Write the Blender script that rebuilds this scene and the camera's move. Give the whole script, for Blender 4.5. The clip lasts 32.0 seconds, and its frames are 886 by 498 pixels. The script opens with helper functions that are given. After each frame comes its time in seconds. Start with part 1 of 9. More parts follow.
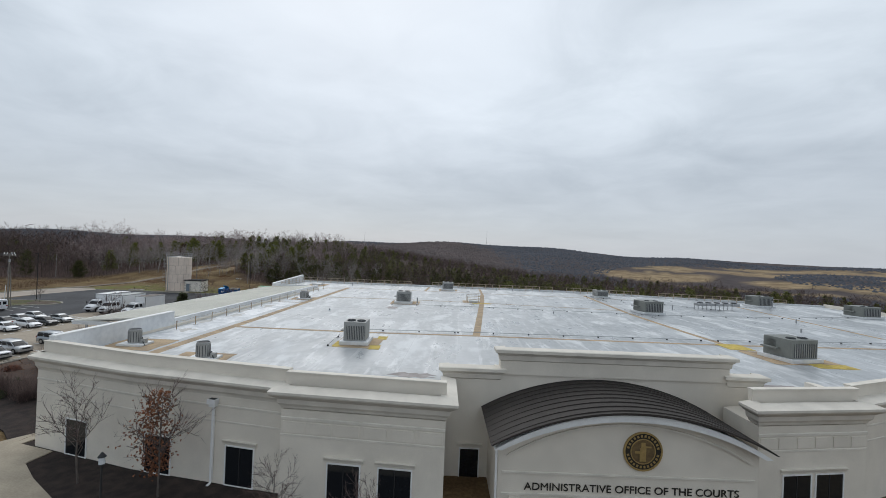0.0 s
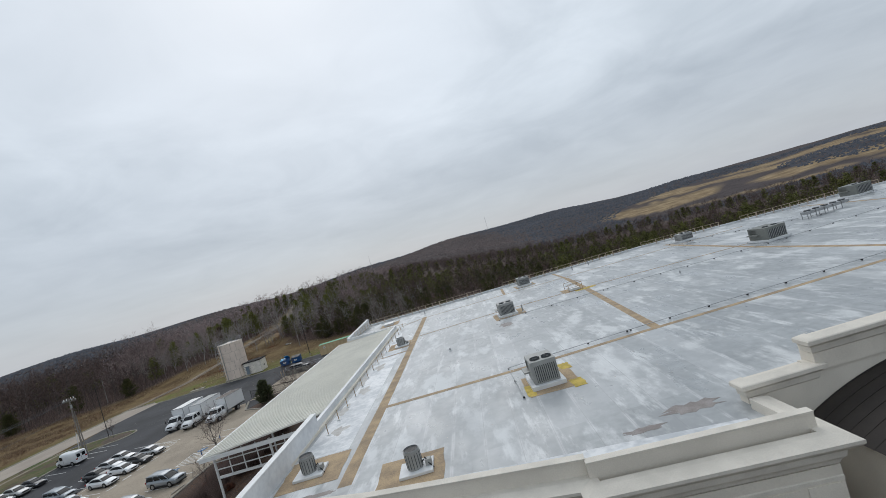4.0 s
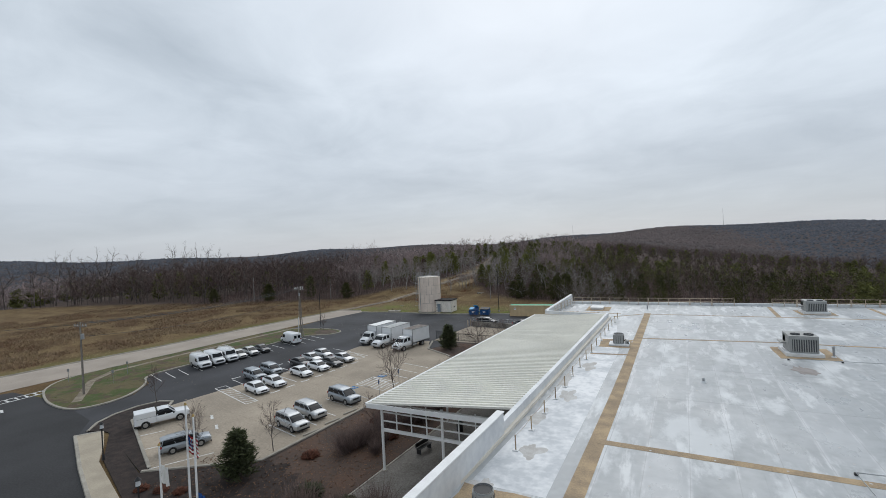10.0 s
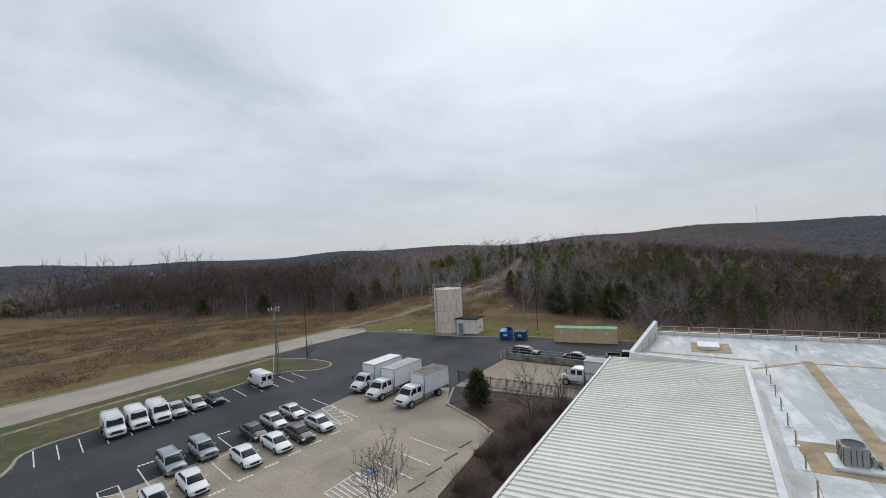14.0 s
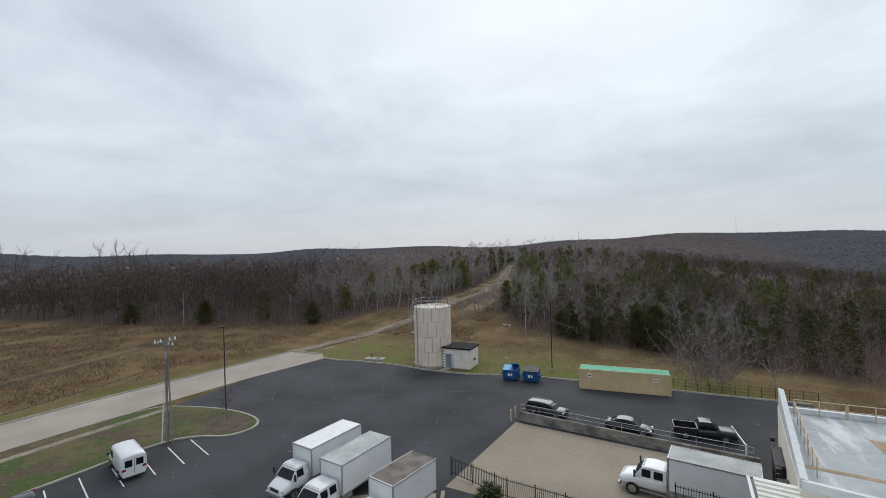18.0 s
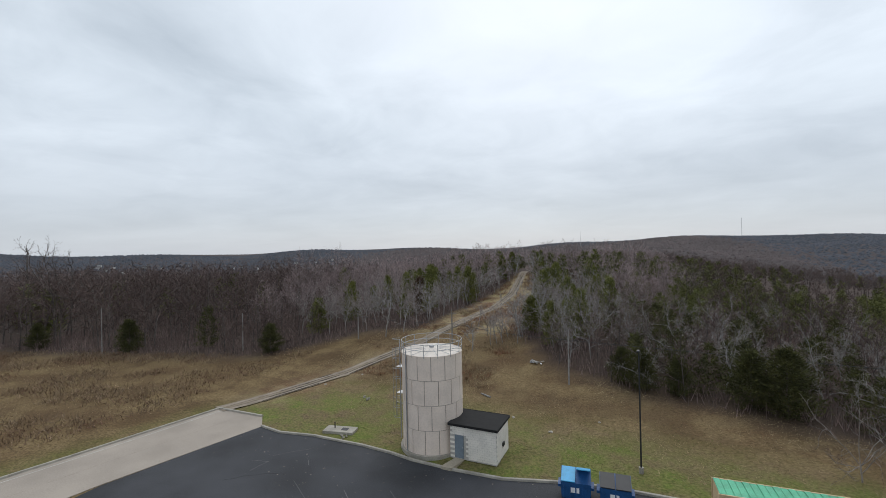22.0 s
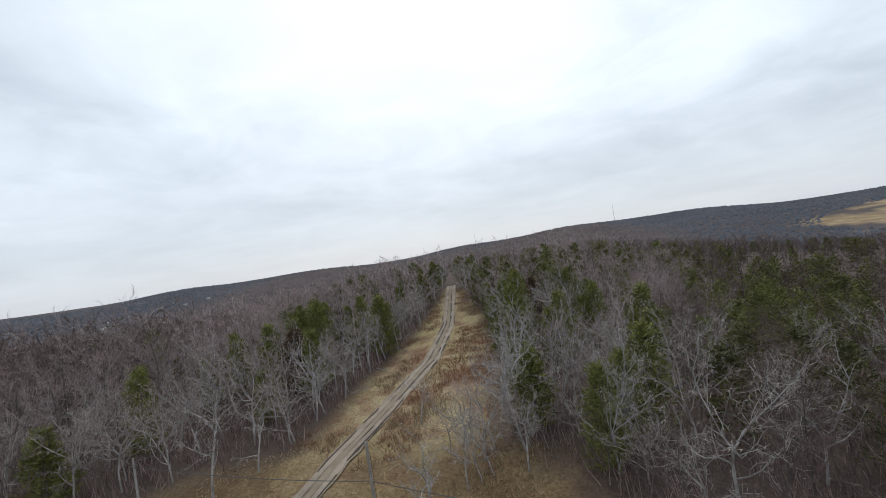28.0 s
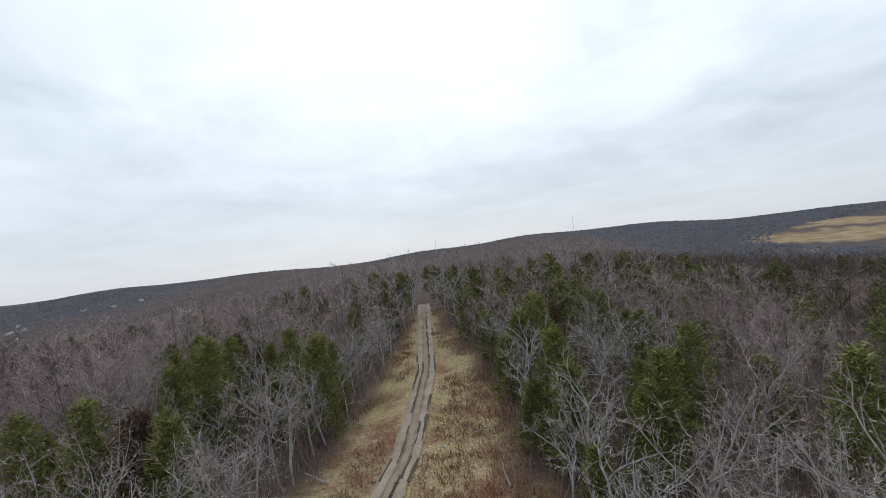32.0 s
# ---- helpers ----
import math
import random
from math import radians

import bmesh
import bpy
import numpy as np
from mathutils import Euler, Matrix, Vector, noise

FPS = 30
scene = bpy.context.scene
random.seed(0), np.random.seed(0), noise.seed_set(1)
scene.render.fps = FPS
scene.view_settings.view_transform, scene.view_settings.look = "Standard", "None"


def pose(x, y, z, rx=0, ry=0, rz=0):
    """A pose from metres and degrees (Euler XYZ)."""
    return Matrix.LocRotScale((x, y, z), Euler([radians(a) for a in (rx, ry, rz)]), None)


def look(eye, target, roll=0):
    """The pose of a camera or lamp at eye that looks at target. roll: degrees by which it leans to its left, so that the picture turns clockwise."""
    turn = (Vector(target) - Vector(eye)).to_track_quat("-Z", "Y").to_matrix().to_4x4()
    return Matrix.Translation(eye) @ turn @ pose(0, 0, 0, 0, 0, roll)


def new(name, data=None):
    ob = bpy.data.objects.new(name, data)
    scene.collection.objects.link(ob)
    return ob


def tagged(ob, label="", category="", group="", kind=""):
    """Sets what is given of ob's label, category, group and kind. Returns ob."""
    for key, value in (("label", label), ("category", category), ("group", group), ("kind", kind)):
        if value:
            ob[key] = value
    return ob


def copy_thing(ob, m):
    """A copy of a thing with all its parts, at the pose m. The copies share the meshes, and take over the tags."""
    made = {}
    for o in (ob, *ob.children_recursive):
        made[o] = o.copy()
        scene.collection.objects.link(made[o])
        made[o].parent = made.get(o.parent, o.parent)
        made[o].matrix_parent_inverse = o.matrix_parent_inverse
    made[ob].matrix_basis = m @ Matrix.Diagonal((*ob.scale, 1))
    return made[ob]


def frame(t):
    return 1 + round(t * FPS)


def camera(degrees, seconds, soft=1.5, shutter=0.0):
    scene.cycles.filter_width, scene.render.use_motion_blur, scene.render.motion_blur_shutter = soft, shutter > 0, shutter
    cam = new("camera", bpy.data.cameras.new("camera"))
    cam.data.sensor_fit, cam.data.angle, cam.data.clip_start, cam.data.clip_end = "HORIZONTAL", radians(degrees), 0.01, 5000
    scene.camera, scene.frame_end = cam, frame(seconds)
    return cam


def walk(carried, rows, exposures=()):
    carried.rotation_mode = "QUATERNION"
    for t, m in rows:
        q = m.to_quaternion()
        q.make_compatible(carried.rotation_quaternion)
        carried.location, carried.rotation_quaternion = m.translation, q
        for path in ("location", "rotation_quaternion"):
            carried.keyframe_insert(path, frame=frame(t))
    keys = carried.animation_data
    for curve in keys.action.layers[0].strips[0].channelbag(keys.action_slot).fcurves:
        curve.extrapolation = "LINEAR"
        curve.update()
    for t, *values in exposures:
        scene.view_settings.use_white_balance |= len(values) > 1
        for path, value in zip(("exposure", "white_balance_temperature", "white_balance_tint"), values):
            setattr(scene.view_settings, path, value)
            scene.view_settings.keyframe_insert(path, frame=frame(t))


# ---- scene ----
cam = camera(91.7, 32.0, soft=0.75)
ROWS = [
    (0.0, 28.03, -30.11, 14.11, -0.15, 0.18, -2.32),
    (0.5, 26.65, -29.21, 14.45, 0.42, -0.42, -0.75),
    (1.0, 25.23, -28.48, 14.83, 0.01, -0.19, 0.57),
    (1.5, 23.70, -27.83, 15.17, -0.70, 0.04, -4.83),
    (2.0, 22.01, -27.26, 15.42, -0.67, -0.50, 5.15),
    (2.5, 20.45, -26.80, 15.68, -1.31, -0.21, 5.30),
    (4.5, 15.80, -22.89, 17.32, 0.34, 0.02, 18.23),
    (5.0, 15.67, -22.53, 17.20, 5.92, 0.11, 11.75),
    (5.5, 15.60, -22.19, 17.09, 12.98, 0.04, 7.43),
    (6.0, 15.58, -21.93, 17.01, 18.69, -0.11, 5.21),
    (6.5, 15.53, -21.70, 16.97, 20.46, -0.18, 3.77),
    (7.0, 15.37, -21.29, 16.98, 20.30, -0.18, 3.40),
    (7.5, 15.07, -20.65, 17.03, 22.29, -0.20, 3.57),
    (8.0, 14.65, -19.76, 17.09, 25.82, -0.31, 1.25),
    (8.5, 14.06, -18.56, 17.11, 26.03, -0.35, 2.97),
    (9.0, 13.27, -16.97, 17.11, 25.96, -0.36, 3.07),
    (9.5, 12.33, -15.09, 17.10, 26.19, -0.32, 2.69),
    (10.0, 11.28, -12.90, 17.11, 26.46, -0.31, 2.87),
    (10.5, 10.08, -10.48, 17.14, 26.41, -0.28, 3.77),
    (11.0, 8.69, -7.89, 17.19, 27.39, -0.26, 2.91),
    (11.5, 7.23, -5.27, 17.24, 28.81, -0.29, 0.29),
    (12.0, 5.74, -2.69, 17.31, 28.69, -0.37, 1.23),
    (12.5, 4.29, -0.11, 17.40, 28.68, -0.39, 1.85),
    (13.0, 2.90, 2.49, 17.53, 28.80, -0.25, 2.19),
    (13.5, 1.57, 5.09, 17.68, 28.95, -0.06, 2.87),
    (14.0, 0.22, 7.71, 17.81, 28.92, -0.05, 3.33),
    (14.5, -1.24, 10.42, 17.94, 29.09, -0.06, 3.49),
    (16.5, -7.39, 20.44, 18.27, 28.96, -0.08, 3.22),
    (17.0, -8.68, 22.58, 18.37, 28.13, -0.04, 3.13),
    (17.5, -9.91, 24.69, 18.46, 26.30, -0.03, 3.26),
    (18.0, -11.10, 26.81, 18.54, 26.35, -0.10, 1.55),
    (18.5, -12.34, 29.06, 18.62, 26.02, -0.01, 1.50),
    (19.0, -13.67, 31.52, 18.70, 25.85, 0.03, 1.66),
    (19.5, -15.11, 34.23, 18.78, 26.09, 0.04, 0.09),
    (20.0, -16.68, 37.29, 18.87, 26.10, 0.03, -0.15),
    (20.5, -18.37, 40.59, 18.95, 25.98, 0.04, 0.45),
    (21.0, -20.16, 43.91, 19.01, 25.93, 0.05, 1.03),
    (21.5, -21.99, 47.24, 19.06, 25.95, 0.07, 1.25),
    (22.0, -23.89, 50.67, 19.10, 26.10, 0.08, 1.25),
    (22.5, -25.89, 54.26, 19.11, 25.95, 0.13, 0.93),
    (23.0, -27.85, 57.83, 19.09, 22.38, 0.24, 5.47),
    (23.5, -29.61, 61.27, 19.06, 20.80, 0.24, 6.68),
    (24.0, -31.20, 64.65, 19.08, 20.90, 0.32, 4.88),
    (24.5, -32.71, 67.96, 19.15, 20.89, 0.32, 4.21),
    (25.0, -34.14, 71.25, 19.23, 19.93, 0.31, 5.01),
    (25.5, -35.45, 74.57, 19.30, 16.86, 0.31, 8.37),
    (27.5, -41.43, 87.84, 19.56, 13.48, 0.45, 6.96),
    (28.0, -42.34, 90.73, 19.58, 12.21, 0.55, 8.62),
    (28.5, -43.40, 93.73, 19.65, 12.04, 0.51, 8.94),
    (29.0, -44.59, 96.76, 19.84, 11.63, 0.47, 8.99),
    (29.5, -45.91, 99.90, 20.01, 8.00, 0.45, 11.45),
    (30.0, -47.00, 102.94, 20.11, 6.64, 0.47, 11.04),
    (30.5, -48.05, 106.13, 20.18, 6.56, 0.40, 9.55),
    (31.0, -48.95, 109.46, 20.27, 6.53, 0.35, 8.05),
    (31.5, -49.69, 112.88, 20.41, 6.76, 0.41, 6.31),
    (32.0, -50.44, 116.34, 20.61, 6.63, 0.50, 6.84),
]
UNIT = 1.16   # metres to one unit of the plan
walk(cam, [(t, pose(x * UNIT, y * UNIT, z * UNIT, 90 + pitch, roll, yaw)) for t, x, y, z, yaw, pitch, roll in ROWS],
     [(0.0, -0.14), (2.5, -0.16), (5.0, -0.22), (6.5, -0.14), (14.0, -0.10), (20.0, 0.01), (25.0, 0.03), (28.0, 0.20), (32.0, 0.21)])

# ---- sky and sun: overcast, with the sun hidden high ahead ----
SUN_AZ, SUN_EL = 14.0, 42.0   # degrees left of +y, degrees up
world = bpy.data.worlds.new("overcast")
scene.world = world
world.use_nodes = True
wn, wl = world.node_tree.nodes, world.node_tree.links
wn.clear()


def wnode(kind, **vals):
    n = wn.new(kind)
    for k, v in vals.items():
        n.inputs[k].default_value = v
    return n


sky = wn.new("ShaderNodeTexSky")
sky.sky_type, sky.sun_disc = "NISHITA", False
sky.sun_elevation, sky.sun_rotation = radians(SUN_EL), radians(-SUN_AZ)
sky.dust_density, sky.air_density = 1.0, 1.0
coord = wn.new("ShaderNodeTexCoord")
sep = wn.new("ShaderNodeSeparateXYZ")
wl.new(coord.outputs["Generated"], sep.inputs[0])
# clouds lie on a flat layer: direction divided by its height
up = wn.new("ShaderNodeMath"); up.operation = "MAXIMUM"; up.inputs[1].default_value = 0.0
wl.new(sep.outputs[2], up.inputs[0])
add = wn.new("ShaderNodeMath"); add.operation = "ADD"; add.inputs[1].default_value = 0.16
wl.new(up.outputs[0], add.inputs[0])
flat = wn.new("ShaderNodeVectorMath"); flat.operation = "DIVIDE"
comb = wn.new("ShaderNodeCombineXYZ")
for i in range(3):
    wl.new(add.outputs[0], comb.inputs[i])
wl.new(coord.outputs["Generated"], flat.inputs[0])
wl.new(comb.outputs[0], flat.inputs[1])
cl1 = wnode("ShaderNodeTexNoise", Scale=0.62, Detail=6.0, Roughness=0.5, Distortion=0.5)
cl2 = wnode("ShaderNodeTexNoise", Scale=1.9, Detail=6.0, Roughness=0.55, Distortion=0.5)
for c in (cl1, cl2):
    wl.new(flat.outputs[0], c.inputs["Vector"])
mixc = wn.new("ShaderNodeMix"); mixc.data_type = "FLOAT"; mixc.inputs[0].default_value = 0.38
wl.new(cl1.outputs["Fac"], mixc.inputs[2]); wl.new(cl2.outputs["Fac"], mixc.inputs[3])
ramp = wn.new("ShaderNodeValToRGB")
ramp.color_ramp.elements[0].position, ramp.color_ramp.elements[0].color = 0.36, (0.415, 0.47, 0.525, 1)
ramp.color_ramp.elements[1].position, ramp.color_ramp.elements[1].color = 0.64, (0.69, 0.755, 0.82, 1)
wl.new(mixc.outputs[0], ramp.inputs[0])
# wide bright glow of the hidden sun
sd = Vector((-math.sin(radians(SUN_AZ)) * math.cos(radians(SUN_EL)), math.cos(radians(SUN_AZ)) * math.cos(radians(SUN_EL)), math.sin(radians(SUN_EL))))
dot = wn.new("ShaderNodeVectorMath"); dot.operation = "DOT_PRODUCT"; dot.inputs[1].default_value = sd
wl.new(coord.outputs["Generated"], dot.inputs[0])
glow = wn.new("ShaderNodeMapRange"); glow.interpolation_type = "SMOOTHSTEP"
for k, v in (("From Min", 0.80), ("From Max", 1.0), ("To Min", 0.0), ("To Max", 1.0)):
    glow.inputs[k].default_value = v
wl.new(dot.outputs["Value"], glow.inputs[0])
white = wn.new("ShaderNodeMix"); white.data_type = "RGBA"
white.inputs[7].default_value = (0.80, 0.86, 0.935, 1)
gf = wn.new("ShaderNodeMath"); gf.operation = "MULTIPLY"; gf.inputs[1].default_value = 0.58
wl.new(glow.outputs[0], gf.inputs[0])
wl.new(gf.outputs[0], white.inputs[0]); wl.new(ramp.outputs[0], white.inputs[6])
# pale band near the horizon
hz = wn.new("ShaderNodeMapRange"); hz.interpolation_type = "SMOOTHSTEP"
for k, v in (("From Min", 0.0), ("From Max", 0.34), ("To Min", 0.85), ("To Max", 0.0)):
    hz.inputs[k].default_value = v
wl.new(up.outputs[0], hz.inputs[0])
pale = wn.new("ShaderNodeMix"); pale.data_type = "RGBA"; pale.inputs[7].default_value = (0.44, 0.475, 0.53, 1)
wl.new(hz.outputs[0], pale.inputs[0]); wl.new(white.outputs[2], pale.inputs[6])
bg1 = wnode("ShaderNodeBackground", Strength=0.012)
bg2 = wnode("ShaderNodeBackground", Strength=1.12)
both = wn.new("ShaderNodeAddShader")
wout = wn.new("ShaderNodeOutputWorld")
wl.new(sky.outputs[0], bg1.inputs[0]); wl.new(pale.outputs[2], bg2.inputs[0])
wl.new(bg1.outputs[0], both.inputs[0]); wl.new(bg2.outputs[0], both.inputs[1])
wl.new(both.outputs[0], wout.inputs[0])
sun = new("sun", bpy.data.lights.new("sun", "SUN"))
sun.data.energy, sun.data.angle, sun.data.color = 1.27, radians(60), (1.0, 0.98, 0.95)
sun.matrix_world = look(sd * 50, (0, 0, 0))

# ---- helpers for materials and meshes ----
def mat(name, col, rough=0.8, metal=0.0, var=0.25, scale=2.0, bump=0.0, col2=None, rnd=0.0, fine=14.0, coat=0.0, isl=0.0):
    """A surface with colour variation at two scales, fine relief, and some change from piece to piece."""
    m = bpy.data.materials.new(name)
    m.use_nodes = True
    n, l = m.node_tree.nodes, m.node_tree.links
    b = n["Principled BSDF"]
    b.inputs["Roughness"].default_value, b.inputs["Metallic"].default_value = rough, metal
    b.inputs["Coat Weight"].default_value = coat
    b.inputs["Coat Roughness"].default_value = 0.08
    tc = n.new("ShaderNodeTexCoord")
    n1, n2 = n.new("ShaderNodeTexNoise"), n.new("ShaderNodeTexNoise")
    n1.inputs["Scale"].default_value, n1.inputs["Detail"].default_value = scale, 5.0
    n2.inputs["Scale"].default_value, n2.inputs["Detail"].default_value = scale * fine, 4.0
    for t in (n1, n2):
        l.new(tc.outputs["Object"], t.inputs["Vector"])
    mx = n.new("ShaderNodeMix"); mx.data_type = "FLOAT"; mx.inputs[0].default_value = 0.4
    l.new(n1.outputs["Fac"], mx.inputs[2]); l.new(n2.outputs["Fac"], mx.inputs[3])
    c2 = col2 or [c * (1 - var) for c in col]
    rp = n.new("ShaderNodeValToRGB")
    rp.color_ramp.elements[0].position, rp.color_ramp.elements[0].color = 0.40, (*c2, 1)
    rp.color_ramp.elements[1].position, rp.color_ramp.elements[1].color = 0.60, (*[min(1, c * (1 + var * 0.3)) for c in col], 1)
    l.new(mx.outputs[0], rp.inputs[0])
    last = rp.outputs[0]
    if rnd or isl:
        src = n.new("ShaderNodeObjectInfo").outputs["Random"] if rnd else n.new("ShaderNodeNewGeometry").outputs["Random Per Island"]
        mr = n.new("ShaderNodeMapRange")
        mr.inputs["To Min"].default_value, mr.inputs["To Max"].default_value = 1 - (rnd or isl), 1 + (rnd or isl)
        l.new(src, mr.inputs[0])
        hs = n.new("ShaderNodeHueSaturation")
        l.new(mr.outputs[0], hs.inputs["Value"]); l.new(last, hs.inputs["Color"])
        last = hs.outputs[0]
    l.new(last, b.inputs["Base Color"])
    if bump:
        bp = n.new("ShaderNodeBump"); bp.inputs["Strength"].default_value = bump; bp.inputs["Distance"].default_value = 0.03
        l.new(n2.outputs["Fac"], bp.inputs["Height"]); l.new(bp.outputs[0], b.inputs["Normal"])
    return m


M = {}
M["stucco"] = mat("stucco", (0.725, 0.672, 0.588), 0.9, var=0.10, scale=0.5, bump=0.15, fine=40)
M["stucco_trim"] = mat("stucco_trim", (0.70, 0.655, 0.58), 0.85, var=0.14, scale=0.8, bump=0.1, fine=30)
M["white_paint"] = mat("white_paint", (0.80, 0.80, 0.79), 0.6, var=0.08, scale=1.5)
M["glass_dark"] = mat("glass_dark", (0.012, 0.014, 0.017), 0.06, var=0.1)
M["dark_roof"] = mat("dark_roof", (0.036, 0.029, 0.025), 0.75, metal=0.0, var=0.2, scale=1.0)
M["tan_tape"] = mat("tan_tape", (0.42, 0.31, 0.19), 0.9, var=0.3, scale=0.9, bump=0.2, col2=(0.27, 0.205, 0.14))
M["yellow_tape"] = mat("yellow_tape", (0.56, 0.42, 0.09), 0.85, var=0.3, scale=2, bump=0.2)
M["metal_roof"] = mat("metal_roof", (0.78, 0.76, 0.69), 0.55, metal=0.0, var=0.1, scale=0.25, fine=20)
M["asphalt"] = mat("asphalt", (0.031, 0.031, 0.033), 0.92, var=0.45, scale=0.12, bump=0.3, fine=60)
M["asphalt_new"] = mat("asphalt_new", (0.044, 0.045, 0.051), 0.9, var=0.5, scale=0.14, bump=0.35, fine=70)
M["concrete"] = mat("concrete", (0.375, 0.315, 0.245), 0.92, var=0.3, scale=0.16, bump=0.15, fine=30)
M["road"] = mat("road", (0.36, 0.307, 0.257), 0.92, var=0.18, scale=0.2, bump=0.15, fine=40)
M["kerb"] = mat("kerb", (0.36, 0.33, 0.28), 0.9, var=0.25, scale=0.8, bump=0.15)
M["sidewalk"] = mat("sidewalk", (0.40, 0.345, 0.265), 0.9, var=0.18, scale=0.6, bump=0.12)
M["line"] = mat("line", (0.72, 0.72, 0.70), 0.8, var=0.25, scale=3.0)
M["mulch"] = mat("mulch", (0.034, 0.022, 0.018), 1.0, var=0.6, scale=1.5, bump=0.6, fine=20)
M["mulch_thin"] = mat("mulch_thin", (0.105, 0.076, 0.055), 1.0, var=0.5, scale=0.9, bump=0.5, col2=(0.060, 0.044, 0.034), fine=14)
M["bark"] = mat("bark", (0.125, 0.104, 0.093), 0.95, var=0.4, scale=1.5, isl=0.35)
M["bark_pale"] = mat("bark_pale", (0.33, 0.312, 0.298), 0.95, var=0.4, scale=1.5, isl=0.3)
M["bark_grey"] = mat("bark_grey", (0.31, 0.278, 0.258), 0.95, var=0.4, scale=1.5, isl=0.3)
M["twig"] = mat("twig", (0.122, 0.084, 0.074), 0.95, var=0.3, scale=0.05, isl=0.5)
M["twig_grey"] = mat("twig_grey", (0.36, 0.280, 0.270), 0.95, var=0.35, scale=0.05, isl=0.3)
M["twig_pale"] = mat("twig_pale", (0.43, 0.385, 0.352), 0.95, var=0.3, scale=0.15, isl=0.45)
M["twig_track"] = mat("twig_track", (0.385, 0.308, 0.290), 0.95, var=0.3, scale=0.05, isl=0.45)
M["cedar"] = mat("cedar", (0.165, 0.172, 0.044), 0.95, var=0.45, scale=0.4, isl=0.5)
M["concrete_ramp"] = mat("concrete_ramp", (0.315, 0.262, 0.20), 0.92, var=0.16, scale=0.14, bump=0.08, fine=20)
M["cedar_dark"] = mat("cedar_dark", (0.076, 0.077, 0.020), 0.95, var=0.45, scale=0.4, isl=0.5)
M["cedar_mid"] = mat("cedar_mid", (0.142, 0.148, 0.042), 0.95, var=0.45, scale=0.4, isl=0.5)
M["cedar_brown"] = mat("cedar_brown", (0.11, 0.066, 0.034), 0.95, var=0.45, scale=0.4, isl=0.5)
M["shrub"] = mat("shrub", (0.16, 0.17, 0.04), 0.95, var=0.4, scale=1.0, isl=0.5)
M["tank"] = mat("tank", (0.76, 0.645, 0.555), 0.8, var=0.12, scale=0.5, bump=0.05)
M["shed"] = mat("shed", (0.79, 0.74, 0.67), 0.9, var=0.12, scale=1.0)
M["black"] = mat("black", (0.02, 0.02, 0.022), 0.6, var=0.3, scale=2.0)
M["scuff"] = mat("scuff", (0.14, 0.137, 0.133), 0.95, var=0.3, scale=3)
M["roof_black"] = mat("roof_black", (0.016, 0.015, 0.015), 1.0, var=0.3, scale=2)
M["galv"] = mat("galv", (0.40, 0.41, 0.42), 0.45, metal=0.7, var=0.2, scale=2.0)
M["wood_pole"] = mat("wood_pole", (0.27, 0.243, 0.215), 0.95, var=0.35, scale=1.0, bump=0.3)


def part(name, bm, material, parent=None, label="", smooth=False):
    me = bpy.data.meshes.new(name)
    bm.to_mesh(me); bm.free()
    if smooth:
        for p in me.polygons:
            p.use_smooth = True
    me.materials.append(M[material] if isinstance(material, str) else material)
    ob = new(name, me)
    if parent is not None:
        ob.parent = parent
    if label:
        ob["label"] = label
    return ob


def thing(name, m, label, category, group="", kind=""):
    ob = new(name)
    ob.empty_display_size = 0.3
    ob.matrix_basis = m
    return tagged(ob, label, category, group, kind)


def solo(name, bm, material, label, category, group="", kind="", m=None, smooth=False):
    ob = part(name, bm, material, None, smooth=smooth)
    if m is not None:
        ob.matrix_basis = m
    return tagged(ob, label, category, group, kind)


def box(bm, x0, y0, z0, x1, y1, z1, bevel=0.0, m=None):
    vs = [bm.verts.new(Vector((x, y, z))) for z in (z0, z1) for x, y in ((x0, y0), (x1, y0), (x1, y1), (x0, y1))]
    fs = [bm.faces.new([vs[i] for i in f]) for f in ((3, 2, 1, 0), (4, 5, 6, 7), (0, 1, 5, 4), (1, 2, 6, 5), (2, 3, 7, 6), (3, 0, 4, 7))]
    if m is not None:
        bmesh.ops.transform(bm, matrix=m, verts=vs)
    if bevel:
        bmesh.ops.bevel(bm, geom=list({e for f in fs for e in f.edges}), offset=bevel, segments=2, affect="EDGES", profile=0.6)
    return bm


def B(*a, **k):
    return box(bmesh.new(), *a, **k)


def tube(bm, pts, r, sides=8, r2=None, cap=True):
    """A round bar along points."""
    pts = [Vector(p) for p in pts]
    rings = []
    for i, p in enumerate(pts):
        d = (pts[min(i + 1, len(pts) - 1)] - pts[max(i - 1, 0)]).normalized()
        a = d.orthogonal().normalized() if abs(d.z) > 0.99 else d.cross(Vector((0, 0, 1))).normalized()
        b = d.cross(a)
        rr = r if r2 is None else r + (r2 - r) * i / (len(pts) - 1)
        rings.append([bm.verts.new(p + rr * (a * math.cos(t) + b * math.sin(t))) for t in (2 * math.pi * k / sides for k in range(sides))])
    for u, v in zip(rings, rings[1:]):
        for k in range(sides):
            bm.faces.new((u[k], u[(k + 1) % sides], v[(k + 1) % sides], v[k]))
    if cap:
        bm.faces.new(rings[0][::-1]); bm.faces.new(rings[-1])
    return bm


def T(pts, r, sides=8, r2=None):
    return tube(bmesh.new(), pts, r, sides, r2)


